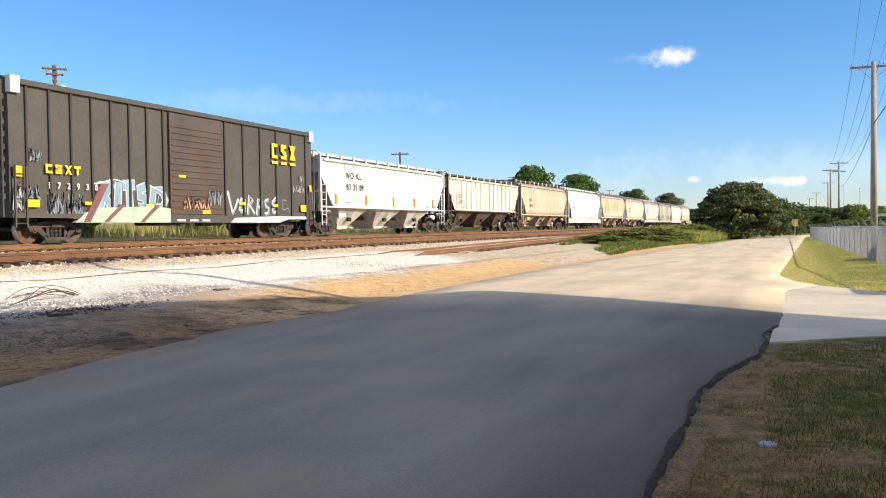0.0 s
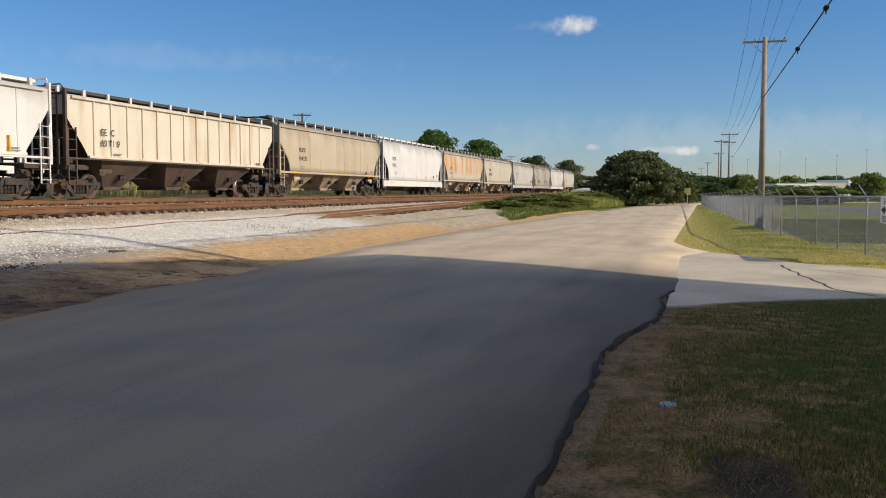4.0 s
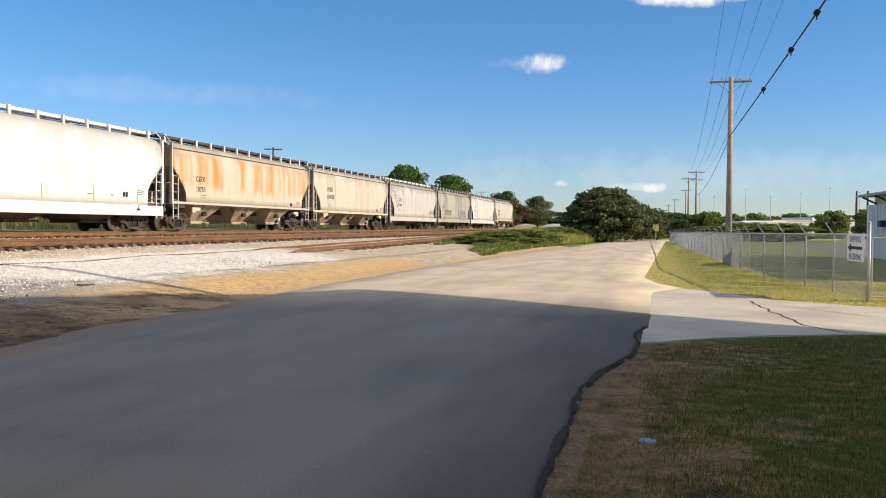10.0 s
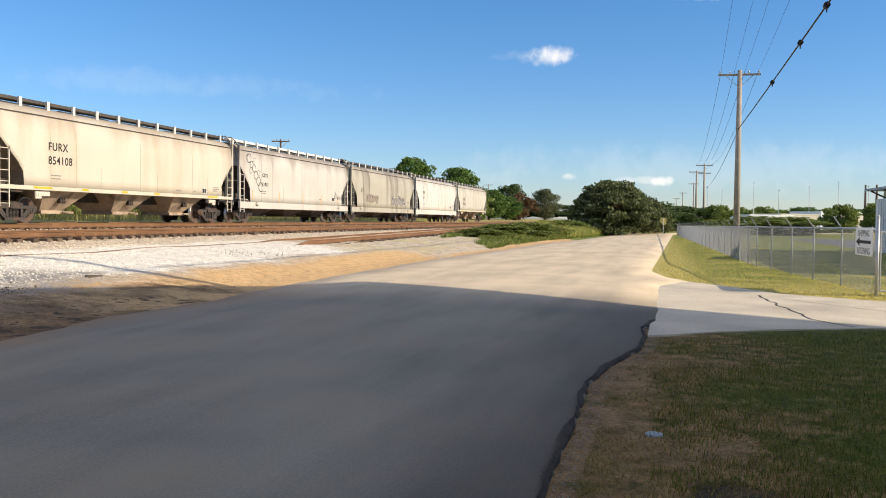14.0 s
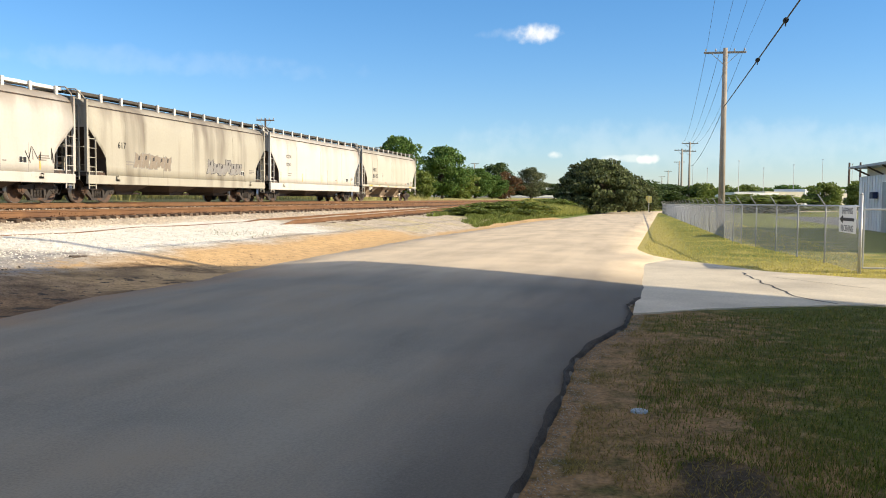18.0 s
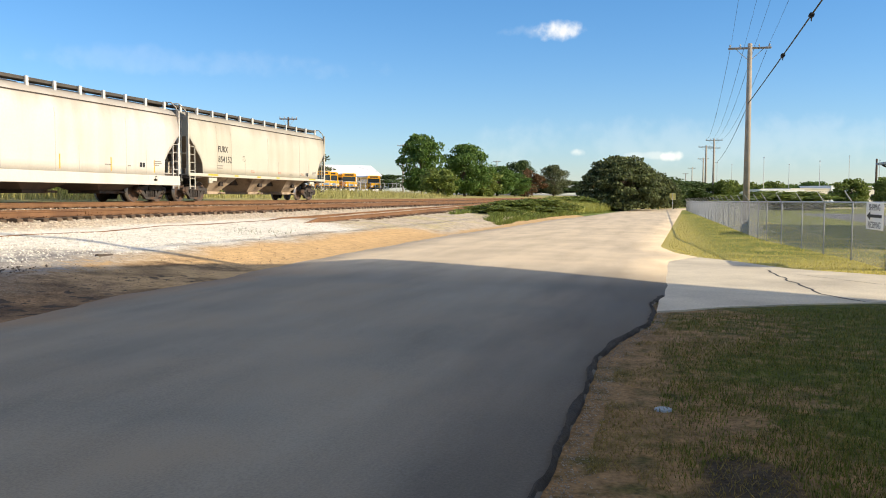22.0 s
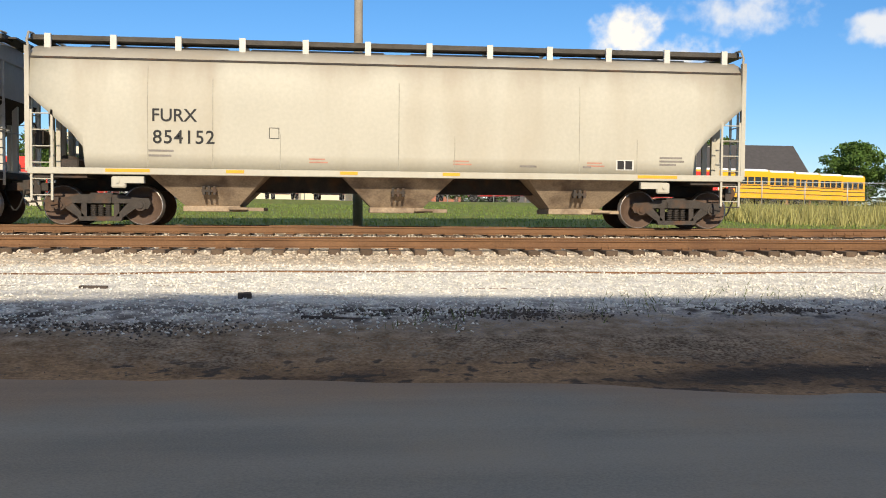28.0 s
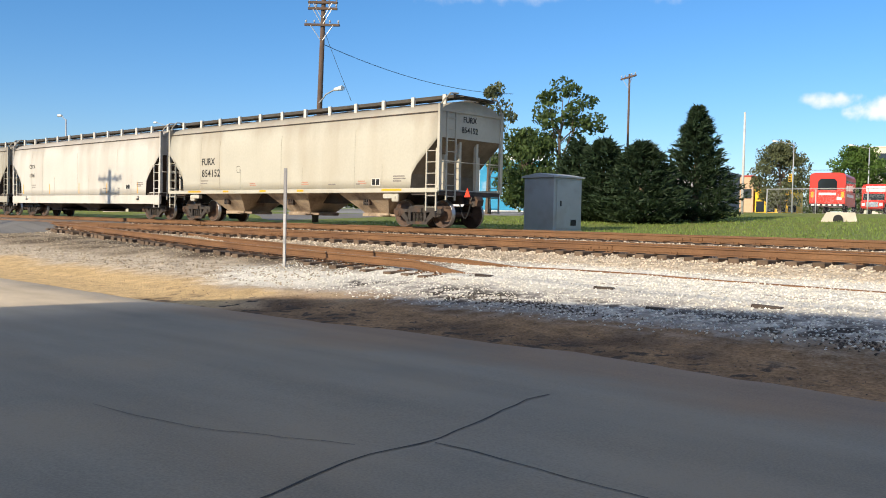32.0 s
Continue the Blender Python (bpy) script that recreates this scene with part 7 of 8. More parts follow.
def tree_kind(key):
    if key not in TREE_KINDS:
        h, w, seed, material, kw = {
            "oak": (9, 8, 1, LEAF, dict(clumps=85, per=130, leaf=0.21, low=0.12)), "oak2": (9, 8.5, 2, LEAF, dict(clumps=85, per=130, leaf=0.21, low=0.12)),
            "dark": (8, 8, 3, LEAFDARK, dict(clumps=75, per=120, leaf=0.21, low=0.14)), "olive": (8, 8, 4, LEAFOLIVE, dict(clumps=80, per=120, leaf=0.18, low=0.14)),
            "pale": (4, 5, 5, LEAFPALE, dict(clumps=44, per=120, leaf=0.18, low=0.05, trunk=0.12)), "red": (6, 7, 6, LEAFRED, dict(clumps=28, per=100, leaf=0.22, low=0.08)),
            "bush": (5.8, 11.0, 7, LEAFTIER, dict(clumps=190, per=130, leaf=0.19, trunk=0.25, shape="tier")),
            "cedar": (5.8, 3.8, 8, CEDAR, None), "cedar2": (4.0, 3.6, 9, CEDAR, None), "cedar3": (4.0, 3.4, 19, CEDAR, None),
            "sparse": (10, 6, 10, LEAFDARK, dict(clumps=22, per=130, leaf=0.16, low=0.42, trunk=0.24)),
            "sparse2": (9, 5, 11, LEAFOLIVE, dict(clumps=18, per=110, leaf=0.15, low=0.35, trunk=0.22))}[key]
        TREE_KINDS[key] = (h, w, *(tree_meshes(h, w, seed, material, **kw) if kw else conifer_meshes(h, w, seed, material, key != "cedar")))
    return TREE_KINDS[key]


def tree(key, x, y, h, w, label, category="tree", turn=0, zb=None):
    h0, w0, tm, cm = tree_kind(key)
    t = thing("tree" if category == "tree" else category, pose(x, y, ground_z(x, y) if zb is None else zb, 0, 0, turn), label, category, "")
    t.scale = (w / w0, w / w0, h / h0)
    part("trunk", tm, None, t)
    part("crown", cm, None, t)
    return t


def build_trees():
    tree("oak", 144.7, 39.4, 10.2, 7.6, "tall leafy green tree beside the railway")
    tree("oak2", 156.2, 34.7, 9.4, 9.0, "broad leafy green tree beside the railway", turn=40)
    tree("pale", 135.7, 34.4, 4.2, 6.4, "low pale green shrub beneath taller trees", "shrub")
    tree("pale", 172, 35, 5.6, 8.5, "low pale green shrub beneath taller trees", "shrub", 60)
    tree("oak", 190, 35, 6.5, 8.5, "leafy green tree beside the railway", turn=120)
    tree("oak2", 207, 34, 5.5, 8.5, "leafy green tree beside the railway", turn=200)
    tree("dark", 227.1, 36.2, 9.2, 8.2, "dark green rounded tree beside the railway")
    tree("red", 217.6, 32.5, 6.6, 8.4, "rust-brown leafed tree beside the railway")
    tree("olive", 238.3, 28.7, 8.4, 8.6, "grey-green tree beside the railway")
    tree("bush", 99.9, 4.6, 5.7, 10.2, "large dark spreading shrub at the roadside", "shrub")
    tree("bush", 112, 2.6, 4.6, 8.5, "large dark spreading shrub at the roadside", "shrub", 100)
    tree("dark", 128, 1.0, 4.4, 9.0, "large dark spreading shrub at the roadside", "shrub", 30)
    tree("dark", 150, -3.0, 4.2, 12.0, "dark hedge of shrubs closing the road's end", "shrub", 70)
    tree("olive", 157.6, 66, 8.0, 9.5, "grey-green rounded tree behind parked buses")
    # wood line behind the buses
    rng = random.Random(12)
    for i in range(13):
        x = 84 + i * 12.5 + rng.uniform(-3, 3)
        y = 118 + rng.uniform(-8, 8) - i * 1.2
        tree(("oak", "oak2", "dark")[i % 3], x, y, 9.0 + rng.uniform(-1, 2.0), 15 + rng.uniform(-2, 3), "leafy green tree in the wood behind the bus yard", turn=rng.uniform(0, 360))
    tree("olive", 132.5, 89.7, 13.4, 13.0, "tall grey-green tree above a white building")
    tree("olive", 124.0, 93.0, 10.5, 10.0, "tall grey-green tree above a white building", turn=90)
    for i, (x, y, h, w) in enumerate(((32.5, 126, 11.8, 9), (39, 124, 12.2, 8), (49, 141, 12.5, 11), (58, 138, 11, 9), (66, 140, 10, 10), (17, 139, 12.5, 10), (25, 138, 13.8, 10), (33.5, 137, 14.8, 9), (42, 146, 12, 9), (76, 130, 10, 10), (90, 128, 10, 11))):
        tree(("oak2", "dark", "oak")[i % 3], x, y, h, w, "tall green tree behind houses and parked buses", turn=i * 50)
    tree("olive", -4.4, 131, 12.4, 7.5, "grey-green tree behind a yellow building")
    tree("oak", 11.5, 99.3, 8.8, 7.0, "round green tree beside the car park")
    tree("oak2", 16.5, 102, 8.0, 6.0, "round green tree beside the car park", turn=80)
    for i, (k, x, y, h, w) in enumerate((("oak", -26.6, 148, 9.8, 7.5), ("dark", -20.5, 149, 11.2, 6.5), ("olive", -49.9, 120, 9.8, 7.5), ("oak2", -38.0, 114, 8.6, 7.0), ("cedar", -33.1, 115, 6.9, 4.5), ("cedar", -29.4, 116, 7.0, 5.0),
                                       ("oak", -24.5, 137, 9.6, 7.0), ("dark", -18.5, 139, 9.2, 6.0), ("oak2", -13, 140, 9.0, 6.0), ("dark", -55, 150, 6, 8), ("oak", -45, 150, 6, 8))):
        tree(k, x, y, h, w, "green tree beyond the car park", turn=i * 70)
    tree("sparse", -35.6, 49.2, 9.2, 5.4, "tall tree with sparse clumps of dark leaves")
    tree("dark", -35.8, 46.0, 5.6, 4.4, "small bushy tree with a bare leaning trunk")
    tree("sparse2", -38.6, 45.5, 9.0, 3.6, "thin tree with sparse foliage and bare twigs")
    tree("cedar", -21.2, 40.8, 5.9, 5.0, "dense dark green cone-shaped cedar on the grass", "cedar")
    tree("cedar2", -21.9, 36.9, 3.9, 5.0, "dense dark green bushy cedar on the grass", "cedar")
    tree("cedar3", -24.6, 37.8, 4.2, 4.6, "dense dark green bushy cedar on the grass", "cedar", 130)
    tree("cedar3", -26.8, 38.8, 4.2, 4.2, "dense dark green bushy cedar on the grass", "cedar", 250)
    # far low wood to the right of the road
    for i in range(46):
        x = 262 + (i % 5) * 30 + rng.uniform(-10, 10)
        y = -12 - i * 2.7 + rng.uniform(-4, 4)
        tree(("oak", "pale", "oak2", "olive")[i % 4], x, y, 5.6 + rng.uniform(0, 2.2) + (x - 230) * 0.012, 11 + rng.uniform(-3, 4), "distant green tree beyond open lots", turn=rng.uniform(0, 360), zb=-2.0)
    tree("pale", 150, -9.6, 4.2, 5.6, "bright green small tree beyond the fence", turn=20)
    tree("pale", 160, -30, 4.6, 6.5, "bright green small tree beyond the fence", turn=60)
    tree("pale", 165, -37, 5.0, 6.0, "bright green small tree beyond the fence", turn=160)
    tree("pale", 120, -14, 2.3, 15.0, "low green hedge beyond the fence", "hedge")
    # far wooded ridge closing the horizon
    for k in range(34):
        a = radians(-108 + k * 6.2)
        d = 560 + 60 * math.sin(k * 1.7)
        x, y = -math.sin(a) * d, math.cos(a) * d
        tree(("dark", "oak")[k % 2], x, y, 9 + 2 * math.sin(k * 2.3), 62, "distant wooded ridge on the horizon", "woodland", k * 40)


build_trees()


def blades(name, area, count, height, width, material, label, seed, lean=0.35):
    rng = np.random.default_rng(seed)
    V = np.empty((count * 3, 3))
    for i in range(count):
        x, y = area(rng)
        z = ground_z(x, y)
        h, a = height * rng.uniform(0.4, 1.25), rng.uniform(0, 6.283)
        w = width * rng.uniform(0.6, 1.3)
        dx, dy = math.cos(a), math.sin(a)
        lx, ly = rng.normal(0, lean * h, 2)
        V[3 * i] = (x - dx * w, y - dy * w, z - 0.01)
        V[3 * i + 1] = (x + dx * w, y + dy * w, z - 0.01)
        V[3 * i + 2] = (x + lx, y + ly, z + h)
    me = raw_mesh(name, V.tolist(), np.arange(count * 3).reshape(-1, 3).tolist(), material)
    return tagged(new(name, me), label, "grass", kind="stuff")


def lawn_area(rng):
    while True:
        x = 3.0 + 13.2 * rng.random() ** 1.3
        y = -rng.random() * (0.6 + x * 0.30)
        edge = road_edges(x)[0]
        bare = noise.noise(Vector((x * 0.9, y * 0.9, 20))) + 0.6 * noise.noise(Vector((x * 2.5, y * 2.5, 21)))
        if x < min(14.9, 12.45 - 0.55 * y) and y < edge - 0.35 and bare * 1.2 + min(1.2, (edge - y) * 0.7) + rng.normal(0, 0.18) > 0.42 and ((x - 5.15) * 1.1) ** 2 + ((y + 0.5) * 1.9) ** 2 > 0.26 and (x - 4.0) ** 2 + ((y + 0.55) * 1.5) ** 2 > 0.3:
            return x, y


def verge_area(rng):
    while True:
        x = 20.2 + 64 * rng.random() ** 1.6
        y = rng.uniform(-6.5, 0.2)
        if y < road_edges(x)[0] - 0.25 and x > 24.6 + min(0, y + 0.8) * 1.5:
            return x, y


def weed_area(rng):
    x = 14 + 110 * rng.random() ** 1.2
    return x, rng.uniform(28.5, 38) + rng.random() * 4


def field_area(rng):
    return rng.uniform(-34, 20), rng.uniform(25.8, 50)


def mound_area(rng):
    while True:
        x = 44 + 62 * rng.random()
        y = rng.uniform(road_edges(x)[1] + 0.9, 12.4 - (x - 42) * 0.02)
        if noise.noise(Vector((x * 0.22, y * 0.5, 61))) + (x - 50) * 0.06 > 0.1:
            return x, y


def tall_mound_area(rng):
    x = 74 + 26 * rng.random()
    return x, road_edges(x)[1] + 1.0 + rng.random() * 3.2


def tuft_area(rng):
    cx, cy = [(6.0, 12.6), (8.2, 12.3), (4.4, 12.1), (3.2, 11.6), (25, 12.4), (26.5, 12.0), (1.0, 11.0), (9.3, 12.0)][int(rng.integers(0, 8))]
    return cx + rng.normal(0, 0.5), cy + rng.normal(0, 0.42)


blades("lawn_grass", lawn_area, 40000, 0.045, 0.004, leaf_mat("lawn_blade", (0.112, 0.138, 0.020), 0.5), "short mown lawn coloured dark for the shade, with bare patches", 31)
def straw_area(rng):
    while True:
        x = 3.0 + 12.5 * rng.random() ** 1.4
        y = road_edges(x)[0] - 0.2 - rng.random() ** 1.5 * (0.8 + x * 0.28)
        if x < min(14.9, 12.45 - 0.55 * y) and noise.noise(Vector((x * 1.6, y * 1.6, 50))) > -0.15:
            return x, y


blades("dry_lawn_grass", straw_area, 22000, 0.035, 0.004, leaf_mat("straw_blade", (0.24, 0.185, 0.055), 0.45), "dry straw-coloured grass in the shaded lawn", 37, 0.9)
# verge blades carry the sunlight in their colour, far paler than the lawn's
blades("verge_grass", verge_area, 30000, 0.045, 0.011, leaf_mat("verge_blade", (0.55, 0.48, 0.13), 0.35), "yellow-green roadside grass coloured pale for the sunlight", 32)
blades("tall_weeds", weed_area, 30000, 0.75, 0.022, leaf_mat("weed_blade", (0.38, 0.35, 0.13), 0.4), "tall pale weeds beyond the tracks", 33, 0.22)
blades("field_grass", field_area, 26000, 0.10, 0.02, leaf_mat("field_blade", (0.19, 0.26, 0.06), 0.35), "mown green grass beyond the tracks", 34)
blades("mound_weeds", mound_area, 26000, 0.24, 0.030, leaf_mat("mound_blade", (0.16, 0.20, 0.045), 0.45), "low green weeds between road and tracks", 35, 0.6)
blades("tall_mound_weeds", tall_mound_area, 9000, 0.85, 0.022, leaf_mat("tall_mound_blade", (0.33, 0.33, 0.085), 0.4), "tall yellow-green weeds beside the dark roadside shrub", 38, 0.25)
blades("gravel_weeds", tuft_area, 420, 0.13, 0.008, leaf_mat("tuft_blade", (0.12, 0.15, 0.04), 0.4), "small weeds growing through gravel", 36, 0.6)


def weed_clump(x, y, h, w, i):
    tree("pale", x, y, h, w, "leafy green weed clump in tall grass", "weed", i * 77)


for i, (x, y, h, w) in enumerate(((33, 31, 1.5, 2.2), (44, 33, 1.3, 2.6), (47, 34, 1.5, 3.0), (53, 33, 1.1, 3.0), (25, 30, 1.0, 1.6), (62, 34, 1.2, 3.0), (92, 9.0, 1.2, 5.0), (85, 9.5, 0.9, 4.0), (70, 9.8, 0.75, 4.6), (62, 10.4, 0.7, 4.2), (56, 10.8, 0.5, 3.4), (75, 8.6, 0.7, 4.0), (66, 8.8, 0.5, 3.6))):
    weed_clump(x, y, h, w, i)


# ---------------------------------------------------------------- vehicles
TYRE = mat("tyre", (0.025, 0.025, 0.026), 0.9, bump=0.1)
RIM = mat("wheel_rim", (0.45, 0.45, 0.46), 0.4, 0.6, bump=0)
GLASS = glass_mat()
BUSYELLOW = mat("school_bus_yellow", (0.80, 0.40, 0.02), 0.4, vary=0.06, bump=0.02)
BUSRED = mat("bus_red", (0.60, 0.035, 0.025), 0.35, vary=0.08, bump=0.02)
BUSWHITE = mat("bus_white", (0.80, 0.80, 0.80), 0.35, vary=0.05, bump=0.02)
LAMPRED = mat("tail_lamp", (0.55, 0.02, 0.02), 0.3, bump=0)
AMBER = mat("amber_lamp", (0.85, 0.35, 0.02), 0.3, bump=0)
CHROME = mat("chrome", (0.7, 0.7, 0.7), 0.2, 0.9, bump=0)


def wheel_meshes():
    bm = bmesh.new()
    lathe(bm, [(0.27, -0.13), (0.44, -0.13), (0.49, -0.08), (0.49, 0.08), (0.44, 0.13), (0.27, 0.13)], 1, 18)
    t = finish(bm, "tyre", [TYRE, TYRE])
    bm = bmesh.new()
    lathe(bm, [(0.06, -0.10), (0.20, -0.07), (0.27, -0.12), (0.27, 0.12), (0.2, 0.07), (0.06, 0.10)], 1, 14)
    return t, finish(bm, "rim", [RIM, RIM])


BUS_TYRE, BUS_RIM = wheel_meshes()


def add_wheel(parent, x, y):
    w = part("wheel", BUS_TYRE, None, parent, m=pose(x, y, 0.49, 0, 0, 90))
    part("rim", BUS_RIM, None, w)


def rounded_body(half, z0, z1, y0, y1, crown=0.22):
    bm = bmesh.new()
    sec = [(-half, z0), (half, z0), (half, z1 - crown), (half - crown * 0.5, z1 - crown * 0.25), (half - crown * 1.5, z1), (-half + crown * 1.5, z1), (-half + crown * 0.5, z1 - crown * 0.25), (-half, z1 - crown)]
    prism(bm, sec, y0, y1)
    return bm


def school_bus(m, label):
    b = thing("school_bus", m, label, "bus", "parked school buses")
    part("body", rounded_body(1.2, 0.55, 3.05, -3.6, 5.2), BUSYELLOW, b)
    bm = bmesh.new()
    box(bm, -1.0, 1.0, -5.3, -3.6, 0.7, 1.65, bevel=0.12)
    part("hood", bm, BUSYELLOW, b)
    part("grille", one_box(-0.42, 0.42, -5.34, -5.29, 0.9, 1.3), CHROME, b)
    part("bumper", one_box(-1.2, 1.2, -5.5, -5.3, 0.55, 0.8, bevel=0.03), BLACK, b)
    part("windshield", one_box(-1.08, 1.08, -3.64, -3.58, 1.55, 2.52), GLASS, b)
    part("sign_board", one_box(-0.75, 0.75, -3.66, -3.59, 2.68, 2.92), BLACK, b, "black header with a plain word bar")
    part("roof", rounded_body(1.15, 2.86, 3.10, -3.4, 5.0, 0.18), BUSWHITE, b)
    for s in (-1, 1):
        for k in range(11):
            y = -3.2 + k * 0.75
            part("window", one_box(min(s * 1.19, s * 1.215), max(s * 1.19, s * 1.215), y, y + 0.62, 1.75, 2.40), GLASS, b)
        for z in (0.95, 1.35, 1.62):
            part("rub_rail", one_box(min(s * 1.195, s * 1.225), max(s * 1.195, s * 1.225), -3.5, 5.15, z, z + 0.07), BLACK, b)
        part("headlight", one_box(s * 0.8 - 0.14, s * 0.8 + 0.14, -5.35, -5.28, 0.95, 1.2, bevel=0.02), LAMPGLASS, b)
        part("warning_lamp", one_box(s * 0.95 - 0.16, s * 0.95 + 0.16, -3.66, -3.58, 2.68, 2.92), AMBER, b)
        bm = bmesh.new()
        tube(bm, (s * 0.9, -4.9, 1.6), (s * 1.35, -5.1, 2.0), 0.02, seg=5)
        box(bm, s * 1.42 - 0.1, s * 1.42 + 0.1, -5.14, -5.08, 1.85, 2.2)
        part("mirror", bm, BLACK, b)
        for y in (-4.4, 2.6):
            add_wheel(b, s * 1.05, y)
    return b


def shuttle_bus(m, label, paint, stripe):
    b = thing("shuttle_bus", m, label, "bus", "parked shuttle buses")
    part("body", rounded_body(1.16, 0.5, 2.78, -1.9, 3.7, 0.24), paint, b)
    bm = bmesh.new()
    box(bm, -1.0, 1.0, -3.0, -1.9, 0.5, 1.95, bevel=0.1)
    part("cab", bm, paint, b)
    bm = bmesh.new()
    box(bm, -0.95, 0.95, -3.9, -3.0, 0.5, 1.25, bevel=0.12)
    part("hood", bm, paint, b)
    part("windshield", one_box(-0.88, 0.88, -3.04, -2.98, 1.3, 1.88), GLASS, b)
    part("front_panel", one_box(-0.8, 0.8, -1.94, -1.89, 2.1, 2.6), stripe, b)
    part("grille", one_box(-0.5, 0.5, -3.94, -3.89, 0.65, 1.1), CHROME, b)
    bm = bmesh.new()
    prism(bm, [(-0.62, 1.58), (0.62, 1.58), (0.62, 2.15), (0.45, 2.36), (-0.45, 2.36), (-0.62, 2.15)], 3.68, 3.72)
    part("rear_window", bm, GLASS, b)
    part("rear_stripe", one_box(-0.55, 0.55, 3.69, 3.715, 1.22, 1.38), stripe, b)
    part("rear_bumper", one_box(-1.15, 1.15, 3.70, 3.86, 0.42, 0.62, bevel=0.02), BLACK, b)
    for k in range(6):
        part("bumper_mark", one_box(-1.0 + k * 0.36, -0.80 + k * 0.36, 3.85, 3.87, 0.48, 0.57), BUSWHITE, b)
    part("plate", one_box(-0.95, -0.62, 3.69, 3.715, 0.9, 1.1), BUSWHITE, b)
    for s in (-1, 1):
        for k in range(4):
            part("window", one_box(min(s * 1.15, s * 1.175), max(s * 1.15, s * 1.175), -1.6 + k * 1.28, -0.45 + k * 1.28, 1.5, 2.25), GLASS, b)
        part("side_stripe", one_box(min(s * 1.155, s * 1.17), max(s * 1.155, s * 1.17), -0.8, 2.8, 1.12, 1.32), stripe, b)
        part("tail_lamp", one_box(s * 0.98 - 0.09, s * 0.98 + 0.09, 3.69, 3.73, 1.05, 1.45), LAMPRED if paint is not BUSRED else AMBER, b)
        part("headlight", one_box(s * 0.72 - 0.13, s * 0.72 + 0.13, -3.95, -3.89, 0.75, 1.0), LAMPGLASS, b)
        bm = bmesh.new()
        tube(bm, (s * 1.0, -2.7, 1.5), (s * 1.35, -2.8, 1.7), 0.02, seg=5)
        box(bm, s * 1.38 - 0.09, s * 1.38 + 0.09, -2.86, -2.80, 1.5, 1.9)
        part("mirror", bm, BLACK, b)
        for y in (-2.9, 2.2):
            add_wheel(b, s * 0.98, y)
    return b


def build_buses():
    first = None
    # one diagonal row along the yard's fence
    for i, x in enumerate((59.6, 65.4, 72.3, 77.2, 85.4, 97.0, 103.9, 112.3, 120.3, 130.1, 135.6, 143.5, 160.8)):
        y = 48.0 + (x - 59) * 0.06 + 0.5 * math.sin(i * 2.1)
        m = pose(x, y, ground_z(x, y) + 0.02, 0, 0, -42 - i * 1.3 - (i % 3) * 1.5)
        if first is None:
            first = school_bus(m, "yellow school bus with dark windows parked in a row")
        else:
            copy_thing(first, m)
    for i in range(5):
        copy_thing(first, pose(31.5 + i * 3.6, 76 + i * 2.2, ground_z(32, 78) + 0.02, 0, 0, -75 + i))
    red = white = None
    for x, y, turn, kind in ((-9.9, 72.2, 181, "r"), (-5.6, 72.4, 180, "r"), (-1.85, 72.2, 179, "r"), (12.4, 72.0, 212, "r"), (19.2, 74.0, -90, "r"), (27.2, 74.6, -88, "r"), (6.2, 74.0, 178, "w"), (2.6, 80, 5, "w"),
                            (-24.0, 67.5, 192, "r"), (-27.6, 88.8, 10, "r"), (-24.2, 89.8, 8, "r"), (-20.9, 90.6, 8, "w"), (-12.4, 65.6, 176, "x"), (1.3, 72.2, 181, "r")):
        m = pose(x, y, ground_z(x, y) + 0.02, 0, 0, turn)
        if kind == "r":
            red = copy_thing(red, m) if red else shuttle_bus(m, "red shuttle bus with white stripe parked behind a fence", BUSRED, BUSWHITE)
        elif kind == "w":
            white = copy_thing(white, m) if white else shuttle_bus(m, "white shuttle bus parked behind a fence", BUSWHITE, BLACK)
        else:
            shuttle_bus(m, "white trolley-style shuttle bus with red trim parked behind a fence", BUSWHITE, BUSRED)


build_buses()


# ---------------------------------------------------------------- buildings beyond the tracks
CREAMWALL = mat("cream_wall", (0.72, 0.62, 0.42), 0.9, vary=0.08, scale=0.6, bump=0.05)
BROWNMETAL = mat("brown_cladding", (0.26, 0.20, 0.14), 0.7, vary=0.12, scale=0.7, bump=0.1)
BRICK = mat("red_brick", (0.33, 0.14, 0.09), 0.9, vary=0.25, scale=2, grain=14, bump=0.2)
ROOFDARK = mat("shingle_roof", (0.07, 0.065, 0.065), 0.9, vary=0.2, scale=2, bump=0.2)
ROOFWHITE = mat("white_roof", (0.80, 0.80, 0.79), 0.6, vary=0.06, bump=0.03)
PALEWALL = mat("pale_wall", (0.62, 0.57, 0.46), 0.9, vary=0.08, scale=0.7, bump=0.05)


